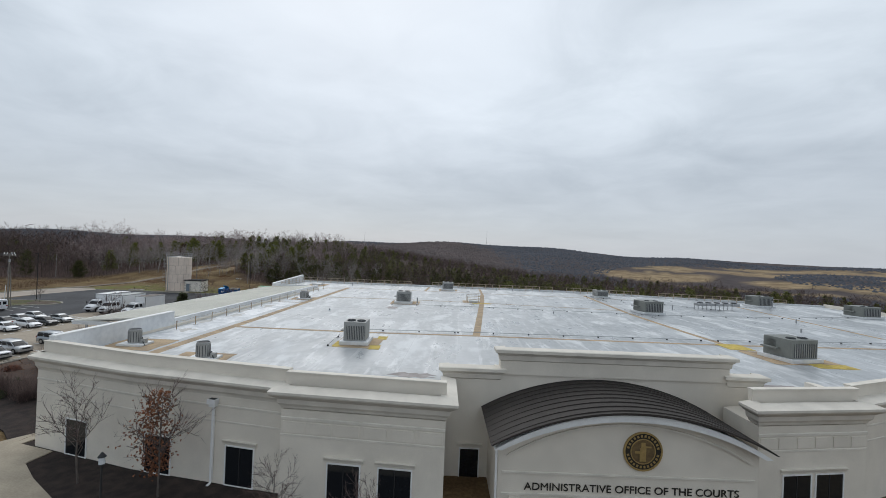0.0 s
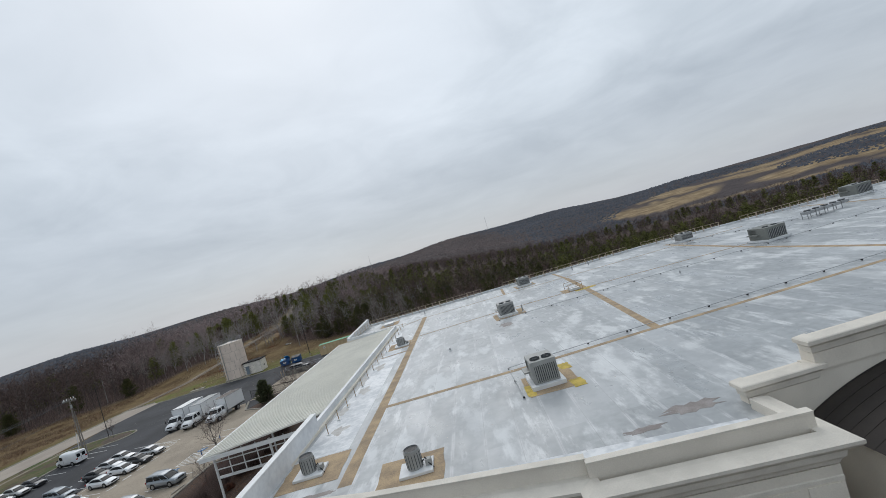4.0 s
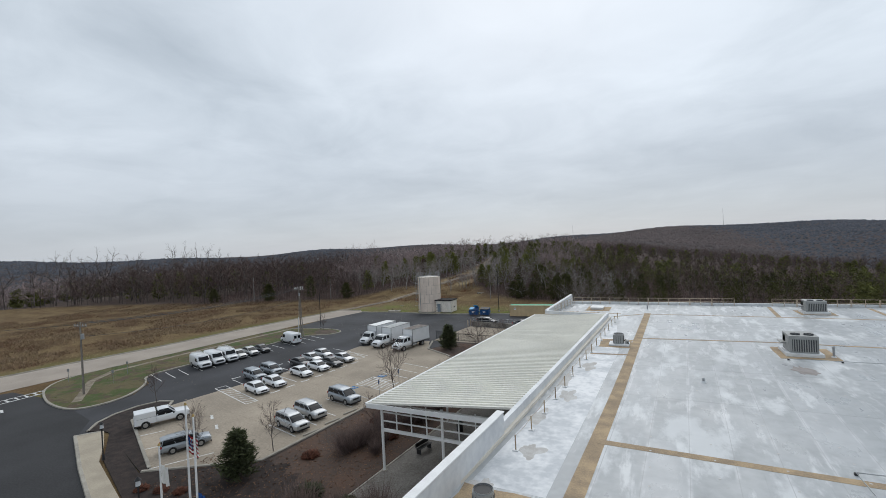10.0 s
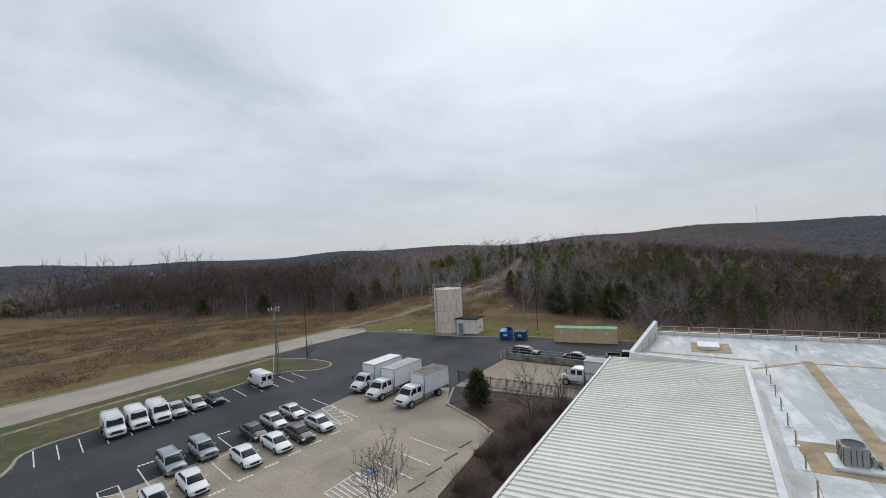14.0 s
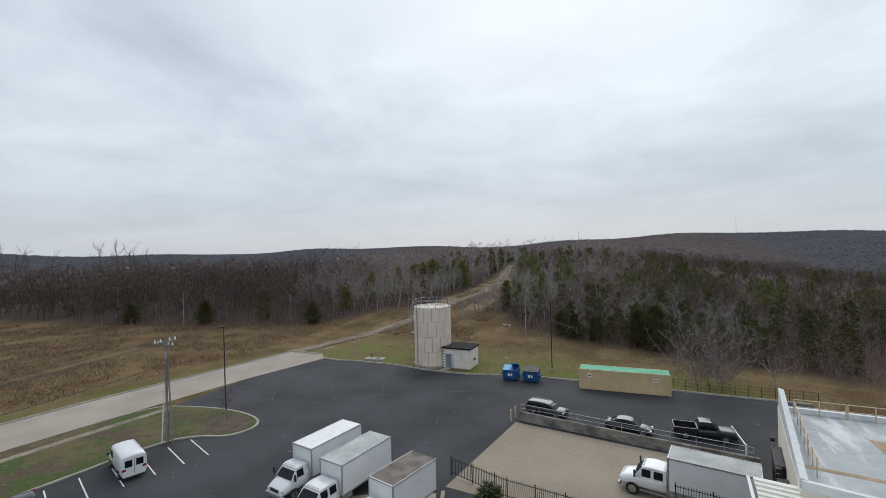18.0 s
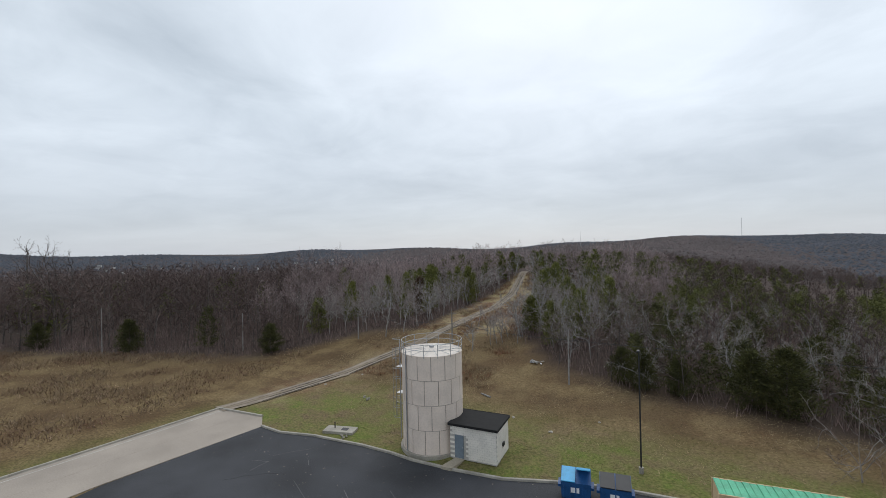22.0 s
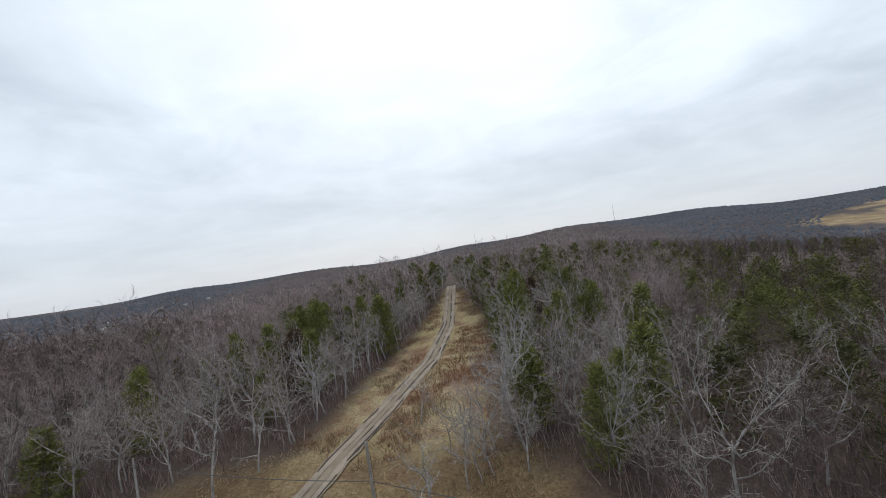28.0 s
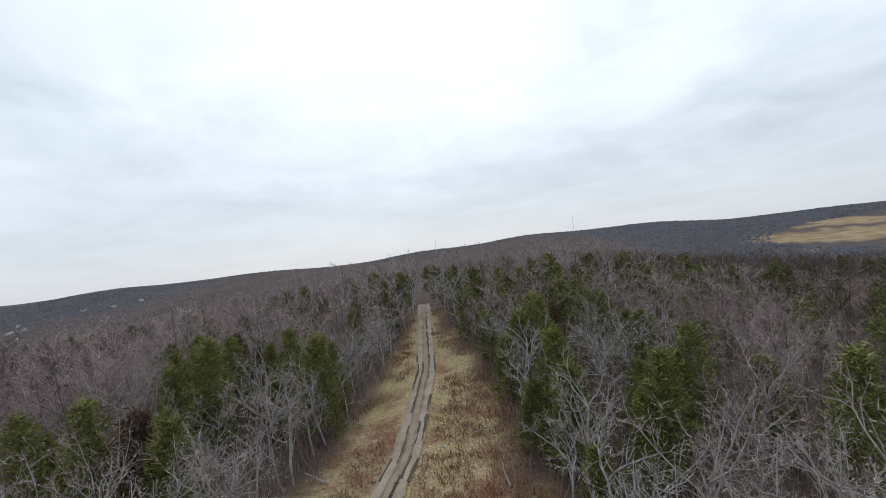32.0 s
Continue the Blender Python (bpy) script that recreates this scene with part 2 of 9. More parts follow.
def slab(bm, pts, z0, z1):
    """A flat plate with the outline pts."""
    area = sum(a[0] * b[1] - b[0] * a[1] for a, b in zip(pts, pts[1:] + pts[:1]))
    if area < 0:
        pts = pts[::-1]
    lo = [bm.verts.new((p[0], p[1], z0)) for p in pts]
    hi = [bm.verts.new((p[0], p[1], z1)) for p in pts]
    bm.faces.new(lo[::-1]); bm.faces.new(hi)
    for i in range(len(pts)):
        j = (i + 1) % len(pts)
        bm.faces.new((lo[i], lo[j], hi[j], hi[i]))
    return bm


def S(pts, z0, z1):
    return slab(bmesh.new(), list(pts), z0, z1)


def sweep(bm, path, profile, closed=False):
    """Carry a profile (out, z) along a plan line; out is to the right of the way."""
    pts = [Vector((p[0], p[1], 0)) for p in path]
    n = len(pts)
    rings = []
    for i, p in enumerate(pts):
        a = pts[i - 1] if (i or closed) else None
        b = pts[(i + 1) % n] if (i < n - 1 or closed) else None
        d1 = (p - a).normalized() if a is not None else (b - p).normalized()
        d2 = (b - p).normalized() if b is not None else d1
        n1, n2 = Vector((d1.y, -d1.x, 0)), Vector((d2.y, -d2.x, 0))
        nn = (n1 + n2).normalized()
        k = 1 / max(0.35, nn.dot(n1))
        rings.append([bm.verts.new(p + nn * (o * k) + Vector((0, 0, z))) for o, z in profile])
    m = len(profile)
    for i in range(n if closed else n - 1):
        u, v = rings[i], rings[(i + 1) % n]
        for k in range(m):
            bm.faces.new((u[k], v[k], v[(k + 1) % m], u[(k + 1) % m]))
    if not closed:
        bm.faces.new(rings[0]); bm.faces.new(rings[-1][::-1])
    bmesh.ops.recalc_face_normals(bm, faces=bm.faces[:])
    return bm


def SW(path, profile, closed=False):
    return sweep(bmesh.new(), path, profile, closed)


def raw(name, verts, faces, material):
    """A mesh from numpy arrays of corners and triangles."""
    me = bpy.data.meshes.new(name)
    nv, nf = len(verts), len(faces)
    me.vertices.add(nv); me.loops.add(nf * 3); me.polygons.add(nf)
    me.vertices.foreach_set("co", np.ascontiguousarray(verts, np.float32).ravel())
    me.loops.foreach_set("vertex_index", np.ascontiguousarray(faces, np.int32).ravel())
    me.polygons.foreach_set("loop_start", np.arange(0, nf * 3, 3, dtype=np.int32))
    me.update(calc_edges=True)
    me.materials.append(M[material] if isinstance(material, str) else material)
    return me


# ---- the lie of the land ----
YS = [-400, 92, 104, 113, 125, 136, 153, 170, 185, 196, 240, 330]
ZS = [0, 0, 0.35, 1.2, 3.0, 4.0, 4.6, 6.0, 8.4, 10.5, 10.8, 9.0]


def smooth(a, b, v):
    t = np.clip((v - a) / (b - a), 0, 1)
    return t * t * (3 - 2 * t)


def land(x, y):
    """Ground height; works on numbers and on arrays."""
    x, y = np.asarray(x, float), np.asarray(y, float)
    ridge = np.interp(y, YS, ZS)
    side = 1 - 0.75 * smooth(-45, 30, x) - 0.9 * smooth(-75, -160, x) * smooth(100, 140, y)
    z = ridge * side
    # the land falls off behind the building and to the far sides
    z = z - 9 * smooth(0, 120, x) * smooth(75, 170, y) - 8 * smooth(-160, -420, x)
    d = np.hypot(x + 30, y - 60)
    far = smooth(330, 1500, d)
    az = np.arctan2(x + 30, y - 60)
    hill = 21 - 26 * smooth(0.08, 0.8, az) + 8 * np.sin(az * 2.3 + 0.5) + 8 * smooth(-0.5, 0.15, az) * (1 - smooth(0.3, 0.75, az)) + 5 * np.sin(az * 9 + 1) + 3 * np.sin(az * 23)
    # a wooded crest ahead, a valley with a far level ridge west of it
    crest = smooth(-0.74, -0.52, az) * (1 - smooth(0.10, 0.45, az))
    hill = hill + 2 + 5 * smooth(-0.4, -0.62, az)
    z = z * (1 - far) + far * hill - 22 * smooth(260, 500, d) * (1 - smooth(600, 1300, d)) * (1 - 0.8 * crest)
    z = z + 3 * crest * smooth(300, 520, d) * (1 - smooth(600, 1000, d))
    z = z + 4.0 * np.sin(x / 97.0 + 1) * np.sin(y / 83.0) * smooth(300, 500, d)
    # a low swell of lawn under the tank and its shed
    z = z + 0.36 * smooth(7.5, 3.4, np.hypot((x + 41.5) * 0.75, y - 88.2)) * smooth(84.8, 86.2, y)
    return z - 0.05


def axis(c, n, near, reach):
    u = np.linspace(-1, 1, n)
    k = 4.6
    s = np.sinh(k * u) / np.sinh(k)
    return c + np.where(np.abs(u) < 0.0, 0, s) * reach


gx, gy = axis(-45, 260, 1.2, 4200), axis(95, 260, 1.2, 4200)
X, Y = np.meshgrid(gx, gy, indexing="ij")
Z = land(X, Y)
V = np.stack([X, Y, Z], -1).reshape(-1, 3)
n = len(gy)
i, j = np.meshgrid(np.arange(len(gx) - 1), np.arange(n - 1), indexing="ij")
a = (i * n + j).ravel()
F = np.concatenate([np.stack([a, a + n, a + n + 1], -1), np.stack([a, a + n + 1, a + 1], -1)])


def track_x(y):
    return np.interp(y, [86, 87, 102, 112, 120, 135, 151, 170, 190, 205], [-72.5, -71.8, -67.6, -65.4, -62.6, -60.4, -59.4, -60.6, -63.6, -66])


# land cover: green grass near the paving, dry grass, woods floor, far tan fields
edge_w = np.interp(X, [-4000, -204, -140, -118, -88, -82, -76, -68], [40, 84, 89, 96, 104, 114, 122, 125])
edge_e = np.interp(X, [-50, -46, -37, -26, -15, -5, 40, 4000], [165, 126, 114, 108.5, 106, 102, 92, 60])
woods_w = smooth(-3, 5, Y - edge_w) * (X < -66)
woods_e = smooth(-3, 4, Y - edge_e) * (X > -50)
left_c = np.interp(Y, [120, 125, 155, 175, 192, 200], [-71, -67.5, -66.0, -65.5, -65.5, -64])
right_c = np.interp(Y, [120, 130, 160, 178, 192, 200], [-45, -48, -51, -56, -61, -64])
wood = np.clip(woods_w + woods_e, 0, 1)
wood = np.where((Y > 124) & (X > left_c) & (X < right_c), 0, np.where((Y > 124) & (X > -70) & (X < -44), 1, wood))
wood = np.where((Y > 200) | (np.hypot(X, Y) > 330), 1.0, wood)
green = smooth(1.0, 0.35, np.abs(Y - 88) / np.interp(X, [-70, -52, -44, -34, -14, 4], [15, 19, 15, 14, 12, 7])) * (X > -70) * smooth(6, -8, X) * 0.95 * smooth(0.5, 3.0, X - track_x(Y)) + smooth(4, 0, np.abs(X + 62)) * (Y < 70) * (Y > 8) + smooth(5, 1, np.abs(X - np.interp(Y, [0, 25, 56, 87], [-84, -82, -78, -71]))) * 0.6 * (Y < 90)
dd = np.hypot(X, Y)
rag = np.array([noise.noise(Vector((p[0] / 90, p[1] / 90, 0.3))) for p in V]).reshape(X.shape)
tan = smooth(1.05, 0.95, np.hypot((X - 640) / 330, (Y - 700) / 250) + 0.25 * rag) * smooth(-0.25, -0.1, rag + 0.12 * np.sin(Y / 60)) * smooth(-0.55, -0.2, np.sin(np.hypot(X, Y) / 26 + 3 * rag))
gm = raw("ground", V, F, "stucco")
at = gm.color_attributes.new("cover", "FLOAT_COLOR", "POINT")
at.data.foreach_set("color", np.stack([np.clip(green, 0, 1), wood, tan, np.ones_like(wood)], -1).astype(np.float32).ravel())
c2 = gm.color_attributes.new("clearing", "FLOAT_COLOR", "POINT")
jag = 3.2 * np.array([noise.noise(Vector((p[0] / 5, p[1] / 5, 7.3))) if 100 < p[1] < 210 and -90 < p[0] < -30 else 0.0 for p in V]).reshape(X.shape)
left_c, right_c = left_c + jag, right_c + jag
cm = np.where((Y > 122) & (X > left_c) & (X < right_c), 1.0, 0.0) * smooth(120, 132, Y)
cm = np.maximum(cm, 0.10 * smooth(88, 97, Y) * (1 - wood) * (X > -72) * (X < 10))
cm = np.maximum(cm, 0.55 * smooth(6, 1, np.abs(X - track_x(Y))) * (Y > 88) * (Y < 200))
c2.data.foreach_set("color", np.stack([cm, cm, cm, np.ones_like(cm)], -1).astype(np.float32).ravel())
c3 = gm.color_attributes.new("distance", "FLOAT_COLOR", "POINT")
fm = smooth(330, 600, np.hypot(X, Y))
c3.data.foreach_set("color", np.stack([fm, fm, fm, np.ones_like(fm)], -1).astype(np.float32).ravel())
gm.materials.clear()


def ground_material():
    m = bpy.data.materials.new("land")
    m.use_nodes = True
    n, l = m.node_tree.nodes, m.node_tree.links
    b = n["Principled BSDF"]
    b.inputs["Roughness"].default_value = 1.0
    b.inputs["Specular IOR Level"].default_value = 0.1
    tc = n.new("ShaderNodeTexCoord")
    att = n.new("ShaderNodeAttribute"); att.attribute_name = "cover"
    sp = n.new("ShaderNodeSeparateColor")
    l.new(att.outputs["Color"], sp.inputs[0])

    def ns(scale, detail=6, rough=0.6):
        t = n.new("ShaderNodeTexNoise")
        t.inputs["Scale"].default_value, t.inputs["Detail"].default_value, t.inputs["Roughness"].default_value = scale, detail, rough
        l.new(tc.outputs["Object"], t.inputs["Vector"])
        return t.outputs["Fac"]

    def ramp2(fac, c1, c2, p1=0.35, p2=0.65):
        r = n.new("ShaderNodeValToRGB")
        r.color_ramp.elements[0].position, r.color_ramp.elements[0].color = p1, (*c1, 1)
        r.color_ramp.elements[1].position, r.color_ramp.elements[1].color = p2, (*c2, 1)
        l.new(fac, r.inputs[0])
        return r.outputs[0]

    def mx(f, a, c):
        q = n.new("ShaderNodeMix"); q.data_type = "RGBA"
        l.new(f, q.inputs[0]); l.new(a, q.inputs[6]); l.new(c, q.inputs[7])
        return q.outputs[2]

    big, mid, small = ns(0.05), ns(0.35), ns(4.0)
    patch = ramp2(ns(0.16, 8, 0.65), (0, 0, 0), (1, 1, 1), 0.42, 0.60)
    dry = mx(mid, ramp2(big, (0.090, 0.059, 0.031), (0.156, 0.099, 0.052)), ramp2(small, (0.046, 0.031, 0.018), (0.158, 0.102, 0.053)))
    dry = mx(patch, dry, ramp2(small, (0.116, 0.081, 0.040), (0.255, 0.182, 0.094)))
    tuft = ramp2(ns(0.55, 8, 0.7), (0, 0, 0), (1, 1, 1), 0.40, 0.58)
    grass = mx(patch, mx(tuft, ramp2(small, (0.075, 0.112, 0.022), (0.165, 0.200, 0.048)), ramp2(small, (0.105, 0.115, 0.034), (0.210, 0.200, 0.072))), mx(tuft, ramp2(small, (0.125, 0.110, 0.046), (0.225, 0.180, 0.088)), ramp2(small, (0.092, 0.070, 0.042), (0.200, 0.148, 0.085))))
    litter = mx(mid, ramp2(small, (0.062, 0.045, 0.039), (0.140, 0.102, 0.084)), ramp2(big, (0.048, 0.037, 0.033), (0.085, 0.064, 0.054)))
    field = ramp2(big, (0.19, 0.135, 0.08), (0.33, 0.25, 0.15))
    # patchy border between the covers
    pm = n.new("ShaderNodeMath"); pm.operation = "MULTIPLY_ADD"; pm.inputs[1].default_value = 0.9; pm.inputs[2].default_value = -0.45
    l.new(mid, pm.inputs[0])
    gsum = n.new("ShaderNodeMath"); gsum.operation = "ADD"; gsum.use_clamp = True
    gz = n.new("ShaderNodeMath"); gz.operation = "MULTIPLY"
    l.new(pm.outputs[0], gz.inputs[0]); l.new(sp.outputs[0], gz.inputs[1])
    l.new(sp.outputs[0], gsum.inputs[0]); l.new(gz.outputs[0], gsum.inputs[1])
    c = mx(gsum.outputs[0], dry, grass)
    pale = mx(ramp2(mid, (0, 0, 0), (1, 1, 1), 0.36, 0.56), ramp2(small, (0.215, 0.168, 0.098), (0.42, 0.335, 0.205)), mx(ramp2(ns(0.13, 8, 0.7), (0, 0, 0), (1, 1, 1), 0.46, 0.56), ramp2(small, (0.125, 0.066, 0.042), (0.255, 0.150, 0.095)), ramp2(small, (0.225, 0.185, 0.095), (0.40, 0.322, 0.175))))
    at2 = n.new("ShaderNodeAttribute"); at2.attribute_name = "clearing"
    c = mx(at2.outputs["Fac"], c, pale)
    c = mx(sp.outputs[1], c, litter)
    at3 = n.new("ShaderNodeAttribute"); at3.attribute_name = "distance"
    c = mx(at3.outputs["Fac"], c, mx(mid, ramp2(ns(0.018), (0.062, 0.052, 0.053), (0.096, 0.080, 0.080)), ramp2(ns(0.09), (0.052, 0.044, 0.045), (0.094, 0.078, 0.077))))
    c = mx(sp.outputs[2], c, field)
    l.new(c, b.inputs["Base Color"])
    bp = n.new("ShaderNodeBump"); bp.inputs["Strength"].default_value = 0.7; bp.inputs["Distance"].default_value = 0.15
    l.new(small, bp.inputs["Height"]); l.new(bp.outputs[0], b.inputs["Normal"])
    return m


gm.materials.append(ground_material())
tagged(new("ground", gm), "dry winter grassland with greener verges and leaf litter", "ground", kind="structure")
for p in gm.polygons:
    p.use_smooth = True

# ---- road, lot, kerbs ----
near_edge = [(-74, -60), (-73, -10), (-71, 12), (-70.3, 22), (-69.2, 32.7), (-68, 52), (-66, 70), (-63.2, 84.4)]
far_edge = [(-88, -60), (-85, -10), (-82.5, 12), (-81, 25), (-78.6, 37), (-77, 56), (-74.5, 72), (-72.6, 86.2)]
solo("road", S(near_edge + [(-65.5, 86.5)] + far_edge[::-1], -0.2, 0.0), "road", "worn pale concrete road with joints beside the field", "road", kind="structure")
lot = [(-73, -60), (-72.6, -5), (-71.5, 8), (-69, 13.2), (-60.5, 13.6), (-51, 12.6), (-49.5, 15), (-50, 18.5), (-53.5, 22.4), (-57.6, 24), (-57.4, 30), (-56, 44), (-55.5, 52.6), (-53, 55.2), (-50.5, 56), (-49.6, 58.5),
       (-51.5, 60.4), (-57, 61), (-64.8, 59), (-65.8, 70), (-63.2, 84.2), (-60, 83.8), (-56, 84.6), (-50, 84.8), (-46.5, 84.6), (-44, 84.2), (-40, 84.1), (-35.5, 84.4), (-31, 85.8), (-27, 86.6), (-20, 87), (-8, 87.2), (4, 87.4), (4, 66), (-5, 64), (-5, 56), (-21, 56.2),
       (-24, 50.4), (-19.2, 47.6), (-16.4, 45.4), (-16, 34), (-14.6, 31), (-17.6, 28), (-19, 12), (-27, 7), (-39.6, 10.8), (-40.4, 9.2), (-33, 6.2), (-18.4, 1.2), (-11, -0.6), (-4, -2.6), (3, -7.6), (9, -11.6), (31, -13.6), (60, -16), (60, -60)]
solo("lot_asphalt", S(lot, -0.2, 0.004), "asphalt_new", "dark sealed asphalt of the parking lot and drive", "pavement", kind="structure")
drive = [(-73, -60), (-72.6, -5), (-71.5, 8), (-69, 13.2), (-60.5, 13.6), (-51, 12.6), (-45.2, 11.6), (-41.4, 8.8), (-33, 6.0), (-18.4, 1.0), (-11, -0.8), (-4, -2.8), (3, -7.8), (9, -11.8), (31, -13.8), (60, -16), (60, -60)]
solo("drive_asphalt", S(drive, -0.1, 0.009), "asphalt", "darker asphalt of the entrance drive", "pavement", kind="structure")
conc = [(-40.9, 17.6), (-40.4, 21), (-39.7, 24.8), (-38.0, 32.4), (-37.4, 44.3), (-37.2, 49.1), (-31, 53.4), (-26.6, 55.8), (-24, 50.4), (-19.2, 47.6), (-16.4, 45.4), (-16, 34), (-14.6, 31), (-17.6, 28), (-19, 12), (-27, 7.4), (-40.2, 13.2), (-41.2, 15.5)]
solo("lot_concrete", S(conc, -0.1, 0.012), "concrete", "stained tan concrete half of the parking lot", "pavement", kind="structure")
ramp_pts = [(-26.2, 56.6), (-24.8, 70.6), (-10.2, 69.0), (-4.4, 68.4), (-4.6, 57), (-20.6, 56.4)]
solo("dock_ramp", S(ramp_pts, -0.1, 0.016), "concrete_ramp", "tan concrete truck ramp to the loading dock", "pavement", kind="structure")
KP = [(-0.14, 0.0), (-0.14, 0.13), (-0.1, 0.16), (0.12, 0.16), (0.16, 0.0)]


def kerb(path, closed=False):
    solo("kerb", SW(path, KP, closed), "kerb", "weathered concrete kerb along the paving", "kerb", kind="structure")


kerb([(-63.2, 84.4), (-60, 84), (-56, 84.8), (-50, 85.0), (-46.5, 84.8), (-44, 84.4), (-40, 84.3), (-35.5, 84.6), (-31, 86), (-27, 86.8), (-20, 87.2), (-8, 87.4), (4, 87.6)])
kerb([(-88, -60), (-85, -10), (-82.5, 12), (-81, 25), (-78.6, 37), (-77, 56), (-74.5, 72), (-72.6, 86.2), (-65.5, 86.5)])
isl_n = [(-69.6, 24), (-68.8, 33), (-67.6, 52), (-66.8, 57), (-64.8, 59.2), (-57, 61.2), (-51.4, 60.6), (-49.5, 58.6), (-50.4, 55.8), (-53.1, 55), (-55.6, 52.4), (-56.1, 44), (-57.5, 30), (-57.8, 24), (-53.6, 22.2), (-50.2, 18.4), (-49.6, 14.9), (-51.1, 12.4), (-56, 12.4), (-60.5, 13.4), (-66, 15.4), (-69.4, 19)]


def rounded(pts, times=2):
    """The outline with its corners cut round."""
    for _ in range(times):
        pts = [q for a, b in zip(pts, pts[1:] + pts[:1]) for q in ((a[0] * 0.75 + b[0] * 0.25, a[1] * 0.75 + b[1] * 0.25), (a[0] * 0.25 + b[0] * 0.75, a[1] * 0.25 + b[1] * 0.75))]
    return pts


solo("island_base", S(isl_n, -0.2, -0.004), "asphalt_new", "dark asphalt at the foot of the verge kerb", "pavement", kind="structure")
isl_n = rounded(isl_n)


def verge_material():
    """Short winter turf: green, straw and bare brown in uneven patches."""
    m = bpy.data.materials.new("verge")
    m.use_nodes = True
    n, l = m.node_tree.nodes, m.node_tree.links
    b = n["Principled BSDF"]
    b.inputs["Roughness"].default_value = 1.0
    tc = n.new("ShaderNodeTexCoord")
    out = None
    for scale, lo, hi, c in ((0.0, 0, 0, (0.052, 0.078, 0.014)), (0.22, 0.46, 0.54, (0.112, 0.090, 0.038)), (0.34, 0.51, 0.58, (0.086, 0.058, 0.036)), (1.7, 0.55, 0.70, (0.150, 0.125, 0.068)), (9.0, 0.56, 0.72, (0.050, 0.052, 0.020))):
        if not scale:
            rgb = n.new("ShaderNodeRGB"); rgb.outputs[0].default_value = (*c, 1); out = rgb.outputs[0]
            continue
        t = n.new("ShaderNodeTexNoise")
        t.inputs["Scale"].default_value, t.inputs["Detail"].default_value, t.inputs["Roughness"].default_value = scale, 7.0, 0.65
        l.new(tc.outputs["Object"], t.inputs["Vector"])
        r = n.new("ShaderNodeMapRange"); r.inputs["From Min"].default_value, r.inputs["From Max"].default_value = lo, hi
        l.new(t.outputs["Fac"], r.inputs[0])
        q = n.new("ShaderNodeMix"); q.data_type = "RGBA"; q.inputs[7].default_value = (*c, 1)
        l.new(r.outputs[0], q.inputs[0]); l.new(out, q.inputs[6])
        out = q.outputs[2]
    l.new(out, b.inputs["Base Color"])
    bp = n.new("ShaderNodeBump"); bp.inputs["Strength"].default_value = 0.8; bp.inputs["Distance"].default_value = 0.06
    l.new(t.outputs["Fac"], bp.inputs["Height"]); l.new(bp.outputs[0], b.inputs["Normal"])
    return m


M["verge"] = verge_material()
solo("verge_island", S(isl_n, -0.1, 0.11), "verge", "patchy green and brown winter grass verge", "grass", kind="structure")
kerb(isl_n, True)
M["worn_path"] = mat("worn_path", (0.27, 0.232, 0.182), 1.0, var=0.3, scale=0.8, bump=0.4, col2=(0.15, 0.12, 0.08))
lobe = rounded([(-55.6, 60.4), (-51.8, 60.0), (-50.2, 58.5), (-50.9, 56.4), (-53.2, 55.6), (-55.2, 56.6), (-56.4, 58.4)], 2)
solo("bare_patch", S(lobe, -0.05, 0.118), "mulch_thin", "bare brown mulch at the tip of the verge", "bed", kind="structure")
solo("verge_path", SW([(-54.2, 14.2), (-58, 16.6), (-63.2, 19.8), (-66.2, 24), (-66.0, 33), (-65.0, 50), (-64.2, 58.6)], [(-0.5, 0.0), (-0.5, 0.116), (0.5, 0.116), (0.5, 0.0)]), "worn_path", "worn tan footpath along the grass verge", "path", kind="structure")
bed = [(-27, 6.8), (-19, 11.8), (-17.6, 28), (-14.6, 31), (-16, 34), (-16.4, 45.4), (-19.2, 47.6), (-24, 50.2), (-21, 56), (-9, 56), (-9, 14), (0, 12), (2.6, 8), (1.9, -1.2), (9.8, -3.4), (19.6, -5.4), (28.6, -6.9), (31.6, -6.9), (31, -11.5), (10, -9.3), (3.8, -4.6), (-2.5, 0.5), (-12, 5.4), (-18.2, 2.2), (-32.5, 6.9), (-39.2, 10.6)]
solo("mulch_bed", S(bed, -0.1, 0.07), "mulch", "dark brown mulch bed with fallen leaves", "bed", kind="structure")
corner = [(-40.0, 10.4), (-41.6, 9.8), (-43.3, 11.4), (-44.3, 13.6), (-44.4, 16), (-43.6, 18), (-42, 18.6), (-40.9, 17.6), (-41.2, 15.5), (-40.2, 13.2), (-27, 7.7), (-27, 6.9), (-39.3, 10.5)]
solo("mulch_strip", S(corner, -0.1, 0.075), "mulch", "dark mulch strip with a young tree behind the end stalls", "bed", kind="structure")
kerb([(-41.6, 9.8), (-43.3, 11.4), (-44.3, 13.6), (-44.4, 16), (-43.6, 18), (-42, 18.6), (-40.9, 17.6), (-41.2, 15.5), (-40.2, 13.2), (-27, 7.6)])
kerb([(-27, 7), (-19, 12), (-17.6, 28), (-14.6, 31), (-16, 34), (-16.4, 45.4), (-19.2, 47.6), (-24, 50.4), (-26, 55.8)])
